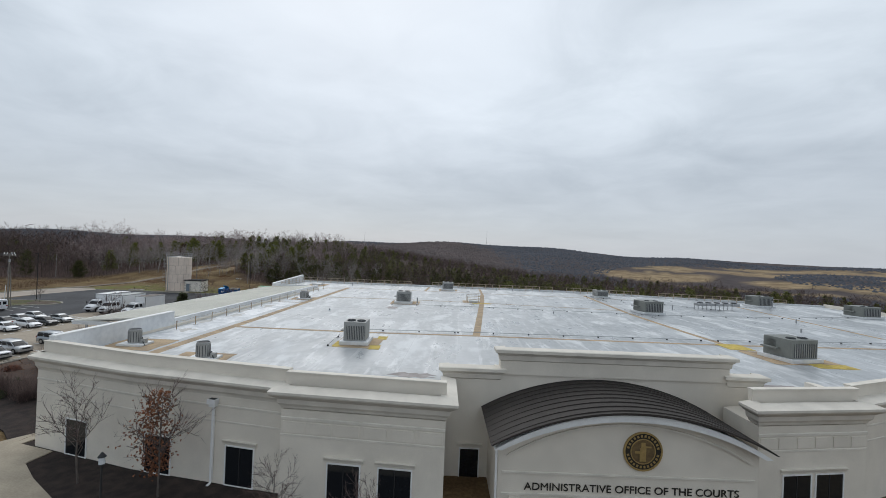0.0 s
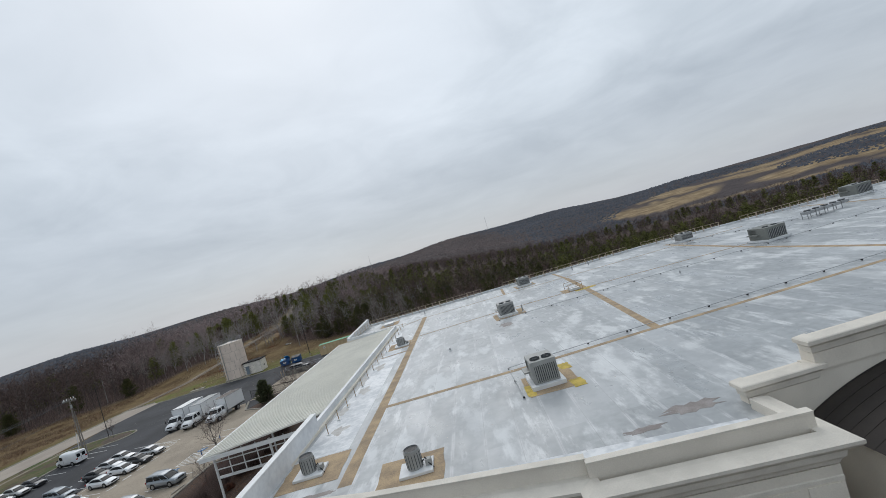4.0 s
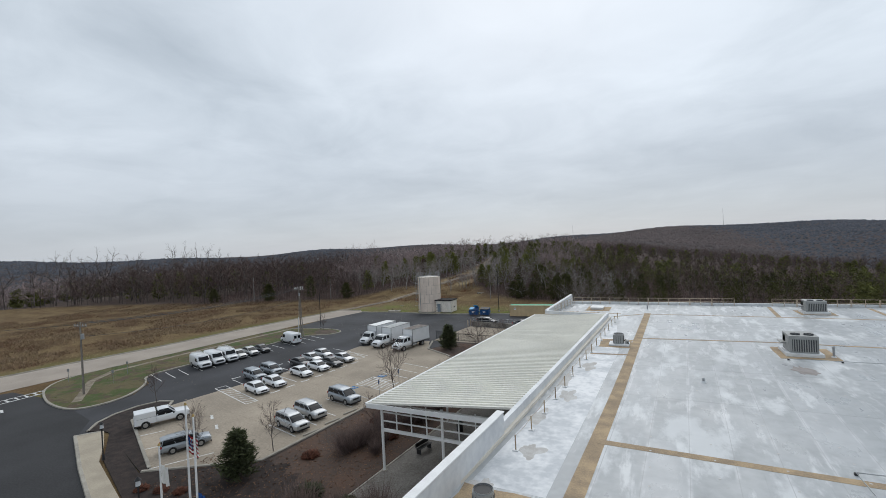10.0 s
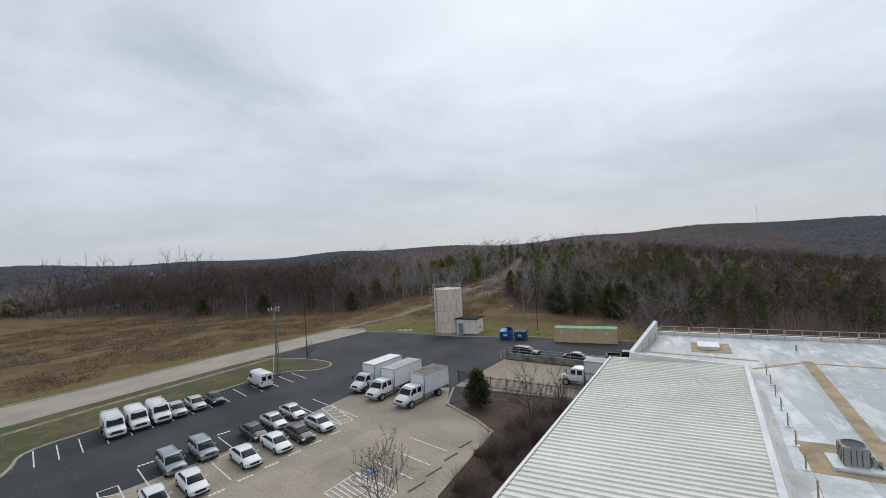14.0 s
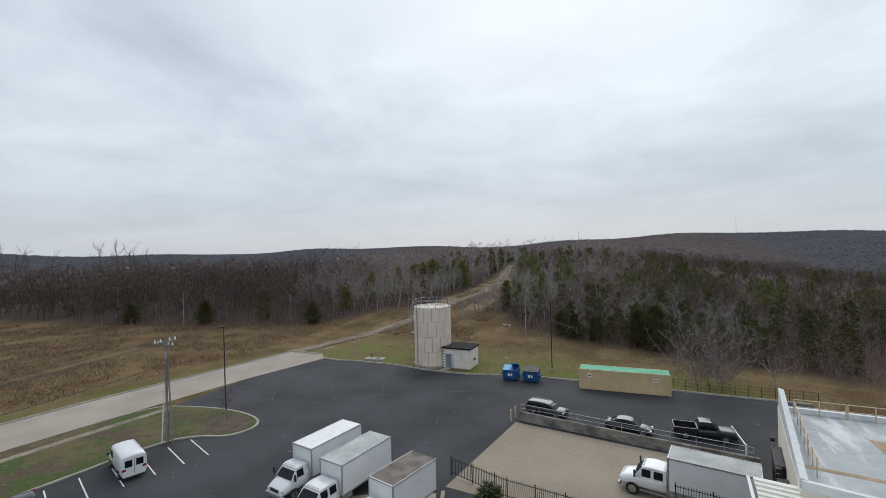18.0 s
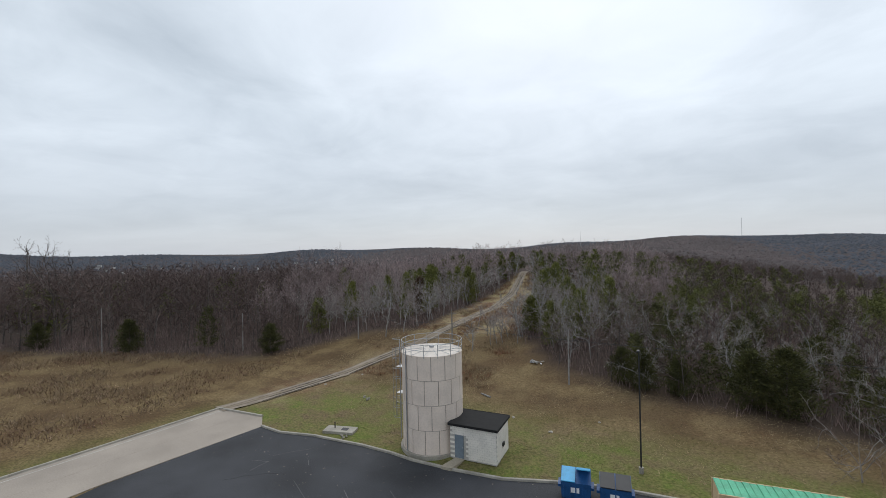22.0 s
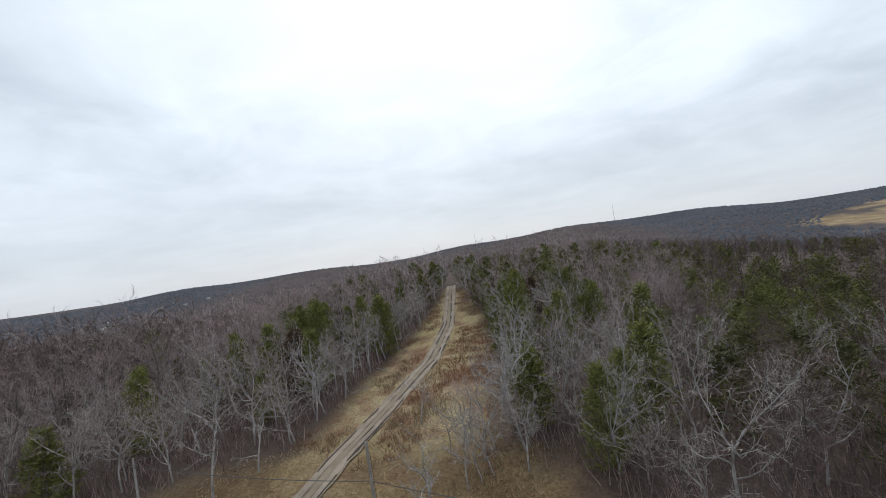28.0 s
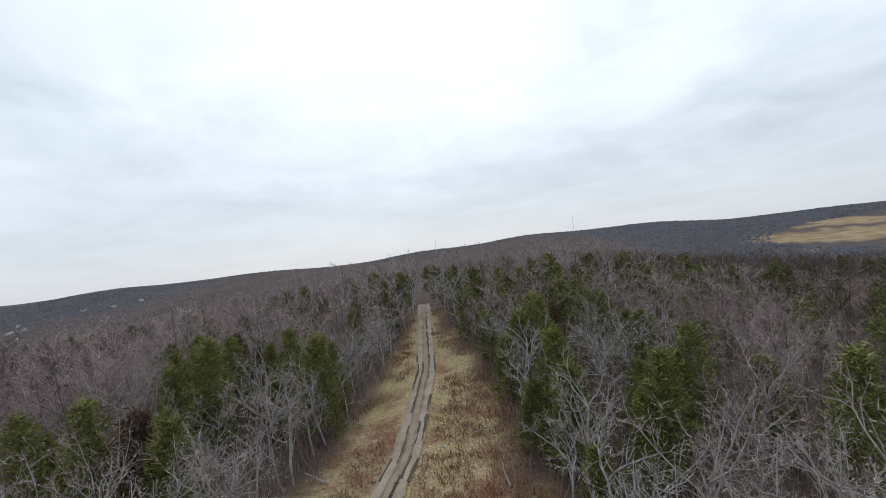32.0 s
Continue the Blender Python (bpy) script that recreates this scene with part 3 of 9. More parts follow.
walkway = [(-41.3, 8.6), (-39.8, 10.4), (-36, 8.6), (-32.6, 6.6), (-18.3, 2.2), (-16.4, 3.4), (-14.2, 4.3), (-12.0, 4.4), (-10.2, 3.6), (-9.1, 2.2), (-8.7, 0.6), (-7.6, -0.4), (-4, -1.6), (-1.2, -1.5), (0.5, 1.0), (1.2, 0.9), (0.6, -1.4),
           (3.4, -2.2), (3.2, -3.8), (5.2, -5.4), (10, -8.6), (31, -11.4), (31, -14.4), (9, -11.9), (2, -7.4), (-5, -3), (-11, -1.5), (-18.6, 0.4), (-33, 5.4)]
solo("walkway", S(walkway, -0.1, 0.13), "sidewalk", "tan concrete walkway round the building front", "pavement", kind="structure")

kerb([(-40.0, 10.2), (-41.3, 8.6), (-33, 5.4), (-18.6, 0.4), (-11, -1.5), (-5, -3), (2, -7.6), (9, -12.1), (31, -14.6)])

# ---- main building ----
ROOF = 5.8
front = [(1.6, -1.5), (9.7, -3.9), (19.6, -5.9)]
wing_l = [(19.6, -6.5), (28.6, -7.4)]
wing_r = [(45.9, -6.4), (52.9, -5.4)]
east_f = [(52.9, -4.7), (58, -2.7), (75, 2.5), (105, 8)]
roof_pts = [(1.8, -0.9), (9.7, -3.2), (19.6, -5.2), (28.6, -6.4), (28.8, -2.9), (47.8, -2.9), (48, -5.4), (53.0, -4.4), (58, -2.2), (75, 3), (105, 8.5), (105, 55.6), (73, 62), (56, 66.4), (-3, 66.4), (-4.7, 54.2), (4.5, 52.2), (2.5, 11)]


def membrane():
    """Roof sheets about two metres wide, each of its own grey, blotched with worn white coating and paler along the laps."""
    m = mat("membrane", (0.355, 0.373, 0.383), 0.4, var=0.18, scale=0.22, bump=0.05, col2=(0.270, 0.287, 0.297), fine=7)
    n, l = m.node_tree.nodes, m.node_tree.links
    bsdf = n["Principled BSDF"]
    base = bsdf.inputs["Base Color"]
    tc = n.new("ShaderNodeTexCoord")
    sx = n.new("ShaderNodeSeparateXYZ"); l.new(tc.outputs["Object"], sx.inputs[0])

    def calc(op, a, b=None, c=None):
        q = n.new("ShaderNodeMath"); q.operation = op
        for k, v in enumerate((a, b, c)):
            if v is None:
                continue
            if isinstance(v, (int, float)):
                q.inputs[k].default_value = v
            else:
                l.new(v, q.inputs[k])
        return q.outputs[0]

    def ramp(fac, lo, hi, a=0.0, b=1.0):
        q = n.new("ShaderNodeMapRange"); q.interpolation_type = "SMOOTHSTEP"
        for k, v in (("From Min", lo), ("From Max", hi), ("To Min", a), ("To Max", b)):
            q.inputs[k].default_value = v
        l.new(fac, q.inputs[0])
        return q.outputs[0]

    def ns(scale, stretch, detail=8, rough=0.6):
        mp = n.new("ShaderNodeMapping"); mp.inputs["Scale"].default_value = stretch
        t = n.new("ShaderNodeTexNoise")
        t.inputs["Scale"].default_value, t.inputs["Detail"].default_value, t.inputs["Roughness"].default_value = scale, detail, rough
        l.new(tc.outputs["Object"], mp.inputs[0]); l.new(mp.outputs[0], t.inputs["Vector"])
        return t.outputs["Fac"]

    def mix(f, a, col):
        q = n.new("ShaderNodeMix"); q.data_type = "RGBA"; q.inputs[7].default_value = (*col, 1)
        l.new(f, q.inputs[0]); l.new(a, q.inputs[6])
        return q.outputs[2]

    skew = calc("MULTIPLY_ADD", sx.outputs[1], -0.05, sx.outputs[0])
    u = calc("DIVIDE", skew, 1.95)
    cell = calc("FLOOR", u)
    row = calc("FLOOR", calc("DIVIDE", sx.outputs[1], 13.5))
    wn_ = n.new("ShaderNodeTexWhiteNoise"); wn_.noise_dimensions = "2D"
    cv = n.new("ShaderNodeCombineXYZ"); l.new(cell, cv.inputs[0]); l.new(row, cv.inputs[1]); l.new(cv.outputs[0], wn_.inputs["Vector"])
    c = base.links[0].from_socket
    # tone of each sheet
    c = mix(ramp(wn_.outputs["Value"], 0.45, 1.0, 0.0, 0.28), c, (0.56, 0.575, 0.59))
    # worn white coating in ragged blotches, drawn out along the sheets
    blot = ns(0.42, (1.0, 0.42, 1.0), 9, 0.62)
    c = mix(ramp(blot, 0.49, 0.64, 0.0, 0.68), c, (0.71, 0.725, 0.73))
    c = mix(ramp(ns(0.9, (1.0, 0.22, 1.0), 9, 0.65), 0.55, 0.66, 0.0, 0.55), c, (0.72, 0.735, 0.74))
    # broad ponding stains
    c = mix(ramp(ns(0.16, (1.0, 0.7, 1.0), 5, 0.5), 0.52, 0.68, 0.0, 0.5), c, (0.27, 0.287, 0.30))
    # paler and dirtier lines where the sheets lap
    edge = calc("PINGPONG", u, 0.5)
    brk = ramp(ns(0.5, (1, 1, 1), 8), 0.42, 0.62)
    c = mix(calc("MULTIPLY", ramp(edge, 0.0, 0.085, 1.0, 0.0), calc("MULTIPLY", brk, 0.5)), c, (0.70, 0.71, 0.72))
    c = mix(calc("MULTIPLY", ramp(edge, 0.0, 0.018, 1.0, 0.0), 0.5), c, (0.24, 0.245, 0.25))
    # speckles of dirt
    c = mix(ramp(ns(2.6, (1, 1, 1), 4), 0.66, 0.74, 0.0, 0.3), c, (0.22, 0.215, 0.205))
    l.new(c, base)
    l.new(ramp(blot, 0.3, 0.7, 0.24, 0.6), bsdf.inputs["Roughness"])
    return m


M["membrane"] = membrane()
M["membrane_white"] = mat("membrane_white", (0.70, 0.71, 0.715), 0.5, var=0.10, scale=0.35, col2=(0.58, 0.595, 0.61), fine=7)
M["membrane_patch"] = mat("membrane_patch", (0.70, 0.71, 0.72), 0.5, var=0.10, scale=0.45, col2=(0.45, 0.475, 0.50), fine=6)
hall = thing("courts_building", pose(0, 0, 0), "large pale stucco office building with a flat white membrane roof", "building")
part("roof", S(roof_pts, ROOF - 0.4, ROOF), "membrane", hall, "weathered white membrane roof with grey ponding stains")


def wall_run(path, out, z0, z1, thick=0.4, material="stucco", name="wall", label=""):
    return part(name, SW(path, [(out, z0), (out, z1), (out - thick, z1), (out - thick, z0)]), material, hall, label)


CORN = [(0.0, 5.15), (0.06, 5.3), (0.18, 5.45), (0.22, 5.7), (0.42, 5.86), (0.55, 5.95), (0.62, 6.05), (0.62, 6.18), (0.0, 6.3), (-0.3, 6.3), (-0.3, 5.15)]
for run, nm in ((front, "front_wall"), (east_f, "east_front_wall")):
    wall_run(run, 0.0, -0.2, 5.2, name=nm)
    part("cornice", SW(run, CORN), "stucco_trim", hall, "moulded stucco cornice")
    part("parapet", SW(run, [(-0.28, 6.1), (-0.28, 6.95), (-0.62, 6.95), (-0.62, 5.5), (-0.3, 5.5)]), "stucco", hall)
    part("coping", SW(run, [(-0.24, 6.952), (-0.24, 7.02), (-0.68, 7.02), (-0.68, 6.952)]), "stucco_trim", hall)
    part("reveal", SW(run, [(0.0, 3.62), (0.02, 3.64), (0.02, 3.72), (0.0, 3.74), (-0.02, 3.68)]), "stucco_trim", hall)
    part("reveal", SW(run, [(0.0, 4.5), (0.035, 4.53), (0.035, 4.62), (0.0, 4.65), (-0.02, 4.58)]), "stucco_trim", hall)
for run in (wing_l, wing_r):
    (ax, ay), (bx, by) = run
    part("wing_wall", S([(ax, ay), (bx, by), (bx, by + 4), (ax, ay + 3)], -0.2, 5.1), "stucco", hall)
    part("wing_cornice", SW([(ax, ay + 0.8), (ax, ay), (bx, by), (bx, by + 4)], CORN), "stucco_trim", hall, "moulded stucco cornice")
    part("wing_parapet", SW([(ax, ay + 0.7), (bx, by + 0.7)], [(0.1, 6.1), (0.1, 6.9), (-0.2, 6.9), (-0.2, 5.5), (0.1, 5.5)]), "stucco", hall)
    part("coping", SW([(ax, ay + 0.7), (bx, by + 0.7)], [(0.14, 6.902), (0.14, 6.97), (-0.26, 6.97), (-0.26, 6.902)]), "stucco_trim", hall)
    part("reveal", SW([(ax, ay), (bx, by)], [(0.0, 3.62), (0.03, 3.64), (0.03, 3.74), (0.0, 3.76), (-0.02, 3.7)]), "stucco_trim", hall)
    part("reveal", SW([(ax, ay), (bx, by)], [(0.0, 4.5), (0.04, 4.53), (0.04, 4.66), (0.0, 4.7), (-0.02, 4.6)]), "stucco_trim", hall)
# west side
wall_run([(4.6, 51.8), (2.5, 11.0), (1.6, -1.5)], 0.0, -0.2, 6.0, name="west_wall")
part("west_cornice", SW([(1.75, 0.9), (1.6, -1.5)], CORN), "stucco_trim", hall)
part("west_parapet", SW([(2.5, 11.0), (1.85, -1.0)], [(0.05, 5.9), (0.05, 7.25), (-0.3, 7.25), (-0.3, 5.6), (0.05, 5.6)]), "membrane_white", hall, "white membrane-clad parapet")
part("coping", SW([(2.5, 11.0), (1.85, -1.0)], [(0.1, 7.252), (0.1, 7.31), (-0.36, 7.31), (-0.36, 7.252)]), "white_paint", hall)
part("low_parapet", SW([(4.5, 51.9), (2.5, 11.2)], [(0.12, 5.9), (0.12, 6.55), (-0.2, 6.55), (-0.2, 5.6), (0.12, 5.6)]), "membrane_white", hall, "white membrane-clad low parapet")
# dock block at the north-west
wall_run([(-3.2, 66.8), (-4.9, 54.0), (4.6, 51.8)], 0.0, -0.2, 5.9, name="dock_wall")
bm = SW([(-3.1, 66.8), (-4.8, 54.2)], [(0.05, 5.85), (0.05, 7.4), (-0.3, 7.3), (-0.3, 5.5), (0.05, 5.5)])
for v in bm.verts:
    if v.co.z > 7 and v.co.y < 60:
        v.co.z -= 0.95
part("dock_parapet", bm, "membrane_white", hall, "white parapet that falls towards the annex roof")
part("dock_parapet", SW([(-4.8, 54.1), (4.5, 52.0)], [(0.05, 5.85), (0.05, 6.35), (-0.2, 6.35), (-0.2, 5.5), (0.05, 5.5)]), "membrane_white", hall)
wall_run([(105, 55.6), (73, 62), (56, 66.5), (-3.2, 66.8)], 0.0, -12, 6.0, name="north_wall")
wall_run([(105, 8), (105, 55.6)], 0.0, -12, 6.4, name="east_wall")
part("north_edge", SW([(105, 55.4), (73, 61.8), (56, 66.2), (-3.0, 66.5)], [(0.05, 5.85), (0.05, 6.15), (-0.25, 6.15), (-0.25, 5.6), (0.05, 5.6)]), "membrane_white", hall)
# entrance bay
part("entry_wall", S([(28.5, -3.0), (48.4, -3.0), (48.4, -2.4), (28.5, -2.4)], -0.2, 6.85), "stucco", hall)
part("entry_parapet", S([(32.0, -3.12), (46.4, -3.12), (46.4, -2.3), (32.0, -2.3)], 6.5, 8.0), "stucco", hall)
CAP = [(0.0, -0.75), (0.08, -0.68), (0.12, -0.4), (0.26, -0.24), (0.36, -0.2), (0.36, -0.02), (0.3, 0.02), (-0.3, 0.06), (-0.3, -0.75)]
for x0, x1, top, yy in ((32.0, 46.4, 8.1, -3.12), (28.5, 32.0, 6.85, -3.0), (46.4, 48.5, 6.95, -3.0)):
    part("parapet_cap", SW([(x0, yy + 0.6), (x0, yy), (x1, yy), (x1, yy + 0.6)], [(o, z + top) for o, z in CAP]), "stucco_trim", hall, "moulded stucco cap")
# entrance vault: a dark standing-seam barrel over an arched gable
def arc(x0, x1, z0, zt, n=24):
    """Points of a flat arch from x0 to x1, springing at z0, crown at zt."""
    c, hgt, half = (x0 + x1) / 2, zt - z0, (x1 - x0) / 2
    r = (half * half + hgt * hgt) / (2 * hgt)
    a = math.asin(half / r)
    return [(c + r * math.sin(t), zt - r + r * math.cos(t)) for t in (-a + 2 * a * k / n for k in range(n + 1))]


def vault(x0, x1, z0, zt, y0, y1, thick, n=24):
    bm = bmesh.new()
    up_, dn = arc(x0, x1, z0, zt, n), arc(x0 + thick, x1 - thick, z0 - 0.02, zt - thick, n)
    ring = up_ + dn[::-1]
    a = [bm.verts.new((x, y0, z)) for x, z in ring]
    b = [bm.verts.new((x, y1, z)) for x, z in ring]
    m = len(ring)
    for k in range(m):
        bm.faces.new((a[k], b[k], b[(k + 1) % m], a[(k + 1) % m]))
    for k in range(n):
        bm.faces.new((a[k], a[k + 1], a[m - 2 - k], a[m - 1 - k]))
        bm.faces.new((b[k + 1], b[k], b[m - 1 - k], b[m - 2 - k]))
    bmesh.ops.recalc_face_normals(bm, faces=bm.faces[:])
    return bm


AX0, AX1, AZ0, AZ1 = 30.9, 45.5, 4.4, 6.3
vroof = part("vault_roof", vault(AX0, AX1, AZ0, AZ1, -8.45, -2.9, 0.12), "dark_roof", hall, "dark bronze standing-seam barrel roof", smooth=False)
for k in range(9):
    yy = -8.2 + k * 0.64
    part("seam", vault(AX0 - 0.02, AX1 + 0.02, AZ0, AZ1 + 0.06, yy, yy + 0.05, 0.1), "dark_roof", vroof)
part("arch_trim", vault(AX0 + 0.2, AX1 - 0.2, AZ0 - 0.28, AZ1 - 0.16, -8.3, -7.7, 0.36), "white_paint", hall, "white arched fascia trim")
part("arch_moulding", vault(AX0 + 0.9, AX1 - 0.9, AZ0 - 0.75, AZ1 - 0.82, -7.82, -7.6, 0.12), "stucco_trim", hall)
gable = arc(AX0 + 0.5, AX1 - 0.5, AZ0 - 0.25, AZ1 - 0.3)
bm = bmesh.new()
pts = [(31.4, -0.2)] + gable + [(45.0, -0.2)]
f_ = [bm.verts.new((x, -7.7, z)) for x, z in pts]
b_ = [bm.verts.new((x, -3.0, z)) for x, z in pts]
bm.faces.new(f_)
for k in range(len(pts)):
    bm.faces.new((f_[k], b_[k], b_[(k + 1) % len(pts)], f_[(k + 1) % len(pts)]))
bmesh.ops.recalc_face_normals(bm, faces=bm.faces[:])
part("gable_wall", bm, "stucco", hall, "smooth pale stucco arched gable")
part("gable_band", B(31.6, -7.76, 2.68, 44.8, -7.69, 2.80, 0.02), "stucco_trim", hall)
part("gable_band", B(31.6, -7.76, 1.55, 44.8, -7.69, 1.68, 0.02), "stucco_trim", hall)
part("porch_opening", B(33.0, -7.73, -0.2, 43.8, -7.6, 1.35), "glass_dark", hall, "dark glazed entrance below the gable")
for x in (32.3, 36.0, 40.8, 44.4):
    part("column", B(x - 0.3, -8.0, -0.1, x + 0.3, -7.65, 1.5, 0.04), "stucco_trim", hall)
part("gutter_pipe", T([(31.0, -8.25, 4.35), (31.25, -8.0, 4.05), (31.3, -7.9, 0.1)], 0.06), "white_paint", hall)
# round seal: rings and a plain standing shape inside
M["seal_gold"] = mat("seal_gold", (0.42, 0.29, 0.11), 0.5, metal=0.3, var=0.2, scale=6)
M["seal_dark"] = mat("seal_dark", (0.022, 0.018, 0.012), 0.6, var=0.2, scale=6)
emblem = thing("wall_seal", pose(38.9, -7.72, 4.08), "round black and gold official seal on the gable", "seal")


def disc(r, y, d=0.03, n=40, r_in=0.0):
    bm = bmesh.new()
    o = [[bm.verts.new((q * math.cos(2 * math.pi * k / n), yy, q * math.sin(2 * math.pi * k / n))) for k in range(n)] for q in ((r, r_in) if r_in else (r,)) for yy in (y, y - d)]
    if r_in:
        a, b, c, e = o
        for k in range(n):
            j = (k + 1) % n
            bm.faces.new((b[k], b[j], e[j], e[k])); bm.faces.new((a[k], a[j], b[j], b[k])); bm.faces.new((c[j], c[k], e[k], e[j]))
    else:
        a, b = o
        bm.faces.new(b)
        for k in range(n):
            bm.faces.new((a[k], a[(k + 1) % n], b[(k + 1) % n], b[k]))
    bmesh.ops.recalc_face_normals(bm, faces=bm.faces[:])
    return bm


part("disc", disc(0.98, 0, 0.04), "seal_dark", emblem)
part("outer_ring", disc(1.02, -0.01, 0.06, r_in=0.93), "seal_gold", emblem, "gold rim")
part("inner_ring", disc(0.66, -0.035, 0.025, r_in=0.61), "seal_gold", emblem)
part("field", disc(0.60, -0.03, 0.022), mat("seal_field", (0.16, 0.105, 0.045), 0.6, var=0.4, scale=5), emblem)
bm = bmesh.new()
box(bm, -0.17, -0.075, -0.5, 0.15, -0.045, 0.18); box(bm, -0.12, -0.08, 0.18, 0.1, -0.045, 0.46); box(bm, 0.1, -0.07, 0.2, 0.42, -0.045, 0.28)
box(bm, -0.42, -0.07, -0.1, -0.16, -0.045, 0.02)
part("figure", bm, "seal_gold", emblem, "plain gold standing shape")
for k in range(26):
    a = 2 * math.pi * k / 26
    if k in (0, 13):
        continue
    bm = B(-0.06, -0.062, -0.05, 0.06, -0.04, 0.05)
    bmesh.ops.transform(bm, matrix=Matrix.Translation((0.8 * math.cos(a), 0, 0.8 * math.sin(a))) @ Matrix.Rotation(-a, 4, "Y"), verts=bm.verts[:])
    part("bar", bm, "seal_gold", emblem)
# lettering
sign = thing("building_lettering", pose(38.4, -7.72, 1.86), "dark raised serif letters ADMINISTRATIVE OFFICE OF THE COURTS", "lettering")
cu = bpy.data.curves.new("letters", "FONT")
cu.body, cu.align_x, cu.size, cu.extrude = "ADMINISTRATIVE OFFICE OF THE COURTS", "CENTER", 0.54, 0.03
tmp = bpy.data.objects.new("letters", cu)
scene.collection.objects.link(tmp)
bpy.context.view_layer.update()
lm = bpy.data.meshes.new_from_object(tmp.evaluated_get(bpy.context.evaluated_depsgraph_get()))
bpy.data.objects.remove(tmp)
lm.materials.clear(); lm.materials.append(M["seal_dark"])
wid = max(v.co.x for v in lm.vertices) - min(v.co.x for v in lm.vertices)
lm.transform(Matrix.Rotation(radians(90), 4, "X") @ Matrix.Diagonal((11.2 / wid, 1, 1, 1)))
lo = new("letters", lm)
lo.parent = sign


def window(p, ang, w, h, z0, mull=True, name="window"):
    """A dark window with frame, sill, head moulding; p is the middle of its foot on the wall."""
    ob = thing(name, pose(p[0], p[1], z0, 0, 0, ang), "dark tinted fixed window with a pale moulded head", "window", "facade windows")
    part("pane", B(-w / 2, -0.012, 0, w / 2, 0.1, h), "glass_dark", ob)
    bm = bmesh.new()
    for x0, x1, a, b in ((-w / 2 - 0.07, -w / 2, -0.07, h + 0.07), (w / 2, w / 2 + 0.07, -0.07, h + 0.07), (-w / 2, w / 2, -0.07, 0), (-w / 2, w / 2, h, h + 0.07)):
        box(bm, x0, -0.05, a, x1, 0.1, b)
    part("frame", bm, "white_paint", ob)
    if mull:
        part("mullion", B(-0.025, -0.03, 0, 0.025, 0.05, h), "black", ob)
    part("sill", B(-w / 2 - 0.15, -0.12, -0.17, w / 2 + 0.15, 0.08, -0.072, 0.015), "stucco_trim", ob)
    part("head", SW([(-w / 2 - 0.22, 0), (w / 2 + 0.22, 0)], [(0.0, h + 0.1), (0.05, h + 0.12), (0.06, h + 0.2), (0.12, h + 0.28), (0.15, h + 0.36), (-0.05, h + 0.38), (-0.05, h + 0.1)]), "stucco_trim", ob)
    return ob


def on(path, x):
    for (ax, ay), (bx, by) in zip(path, path[1:]):
        if ax <= x <= bx:
            return (x, ay + (by - ay) * (x - ax) / (bx - ax) - 0.01), math.degrees(math.atan2(by - ay, bx - ax))


for path, xs in ((front, (5.2, 11.5, 16.9)), (wing_l, (23.2, 26.0)), (wing_r, (48.4, 50.5)), (east_f, (57.6, 62, 67, 74, 80, 90))):
    for x in xs:
        p, a = on(path, x)
        window(p, a, 1.75, 2.2, 0.12)
window((30.25, -3.01), 0, 1.15, 1.8, -0.1, False)
for path in (wing_l, wing_r):
    half = (path[1][0] - path[0][0]) / 12 * 0.84
    for k in range(6):
        x = path[0][0] + (path[1][0] - path[0][0]) * (k + 0.5) / 6
        p, a = on(path, x)
        bm = B(-half, -0.03, 3.84, half, 0.02, 4.44, 0.012)
        bmesh.ops.transform(bm, matrix=pose(p[0], p[1], 0, 0, 0, a), verts=bm.verts[:])
        part("frieze_panel", bm, "stucco", hall)
# downspouts with leader heads
for x in (15.2, 64.0):
    p, a = on(front if x < 20 else east_f, x)
    ds = thing("downspout", pose(p[0], p[1], 0, 0, 0, a), "white square downspout with a box head on the wall", "downspout")
    bm = B(-0.28, -0.36, 4.72, 0.28, -0.01, 5.0, 0.02); box(bm, -0.2, -0.28, 4.55, 0.2, -0.01, 4.72, 0.02)
    part("leader_head", bm, "white_paint", ds)
    part("dark_mouth", B(-0.2, -0.3, 5.0, 0.2, -0.06, 5.02), "black", ds)
    part("pipe", B(-0.07, -0.16, 0.15, 0.07, -0.03, 4.56, 0.01), "white_paint", ds)
    part("foot", T([(0, -0.1, 0.2), (0, -0.2, 0.1), (0, -0.4, 0.08)], 0.07, 6), "white_paint", ds)

# ---- roof: sealed seams, pads and units ----
def strip(pts, w, material="tan_tape", lift=0.006, name="seam_strip"):
    z = ROOF + lift
    part(name, SW(pts, [(-w / 2, z - 0.01), (-w / 2, z), (w / 2, z), (w / 2, z - 0.01)]), material, hall)


strip([(7.3, 0.6), (7.4, 3.6), (8.2, 20), (9.6, 57)], 0.85)
strip([(7.8, 12.2), (20, 11.9), (30.6, 12.3), (56, 12.6), (104, 16)], 0.55, lift=0.010)
strip([(31.8, 12.6), (34.9, 40), (36.2, 53.5)], 0.75, lift=0.006)
strip([(36.2, 53.5), (36.7, 65)], 0.5)
strip([(57.0, 6.4), (56.4, 20), (56.2, 33), (58, 60)], 0.7)
strip([(5.2, 53.2), (9, 56.2), (28, 56), (70, 54.6)], 0.35, lift=0.010)
strip([(-4.0, 57.2), (6, 56)], 0.4, lift=0.013)
strip([(9.3, 39.6), (20.8, 40.4), (34, 40.0), (58, 37)], 0.34, lift=0.013)
strip([(80, 20), (84, 58)], 0.6)
strip([(25.0, 56), (25.6, 65)], 0.5, lift=0.016)
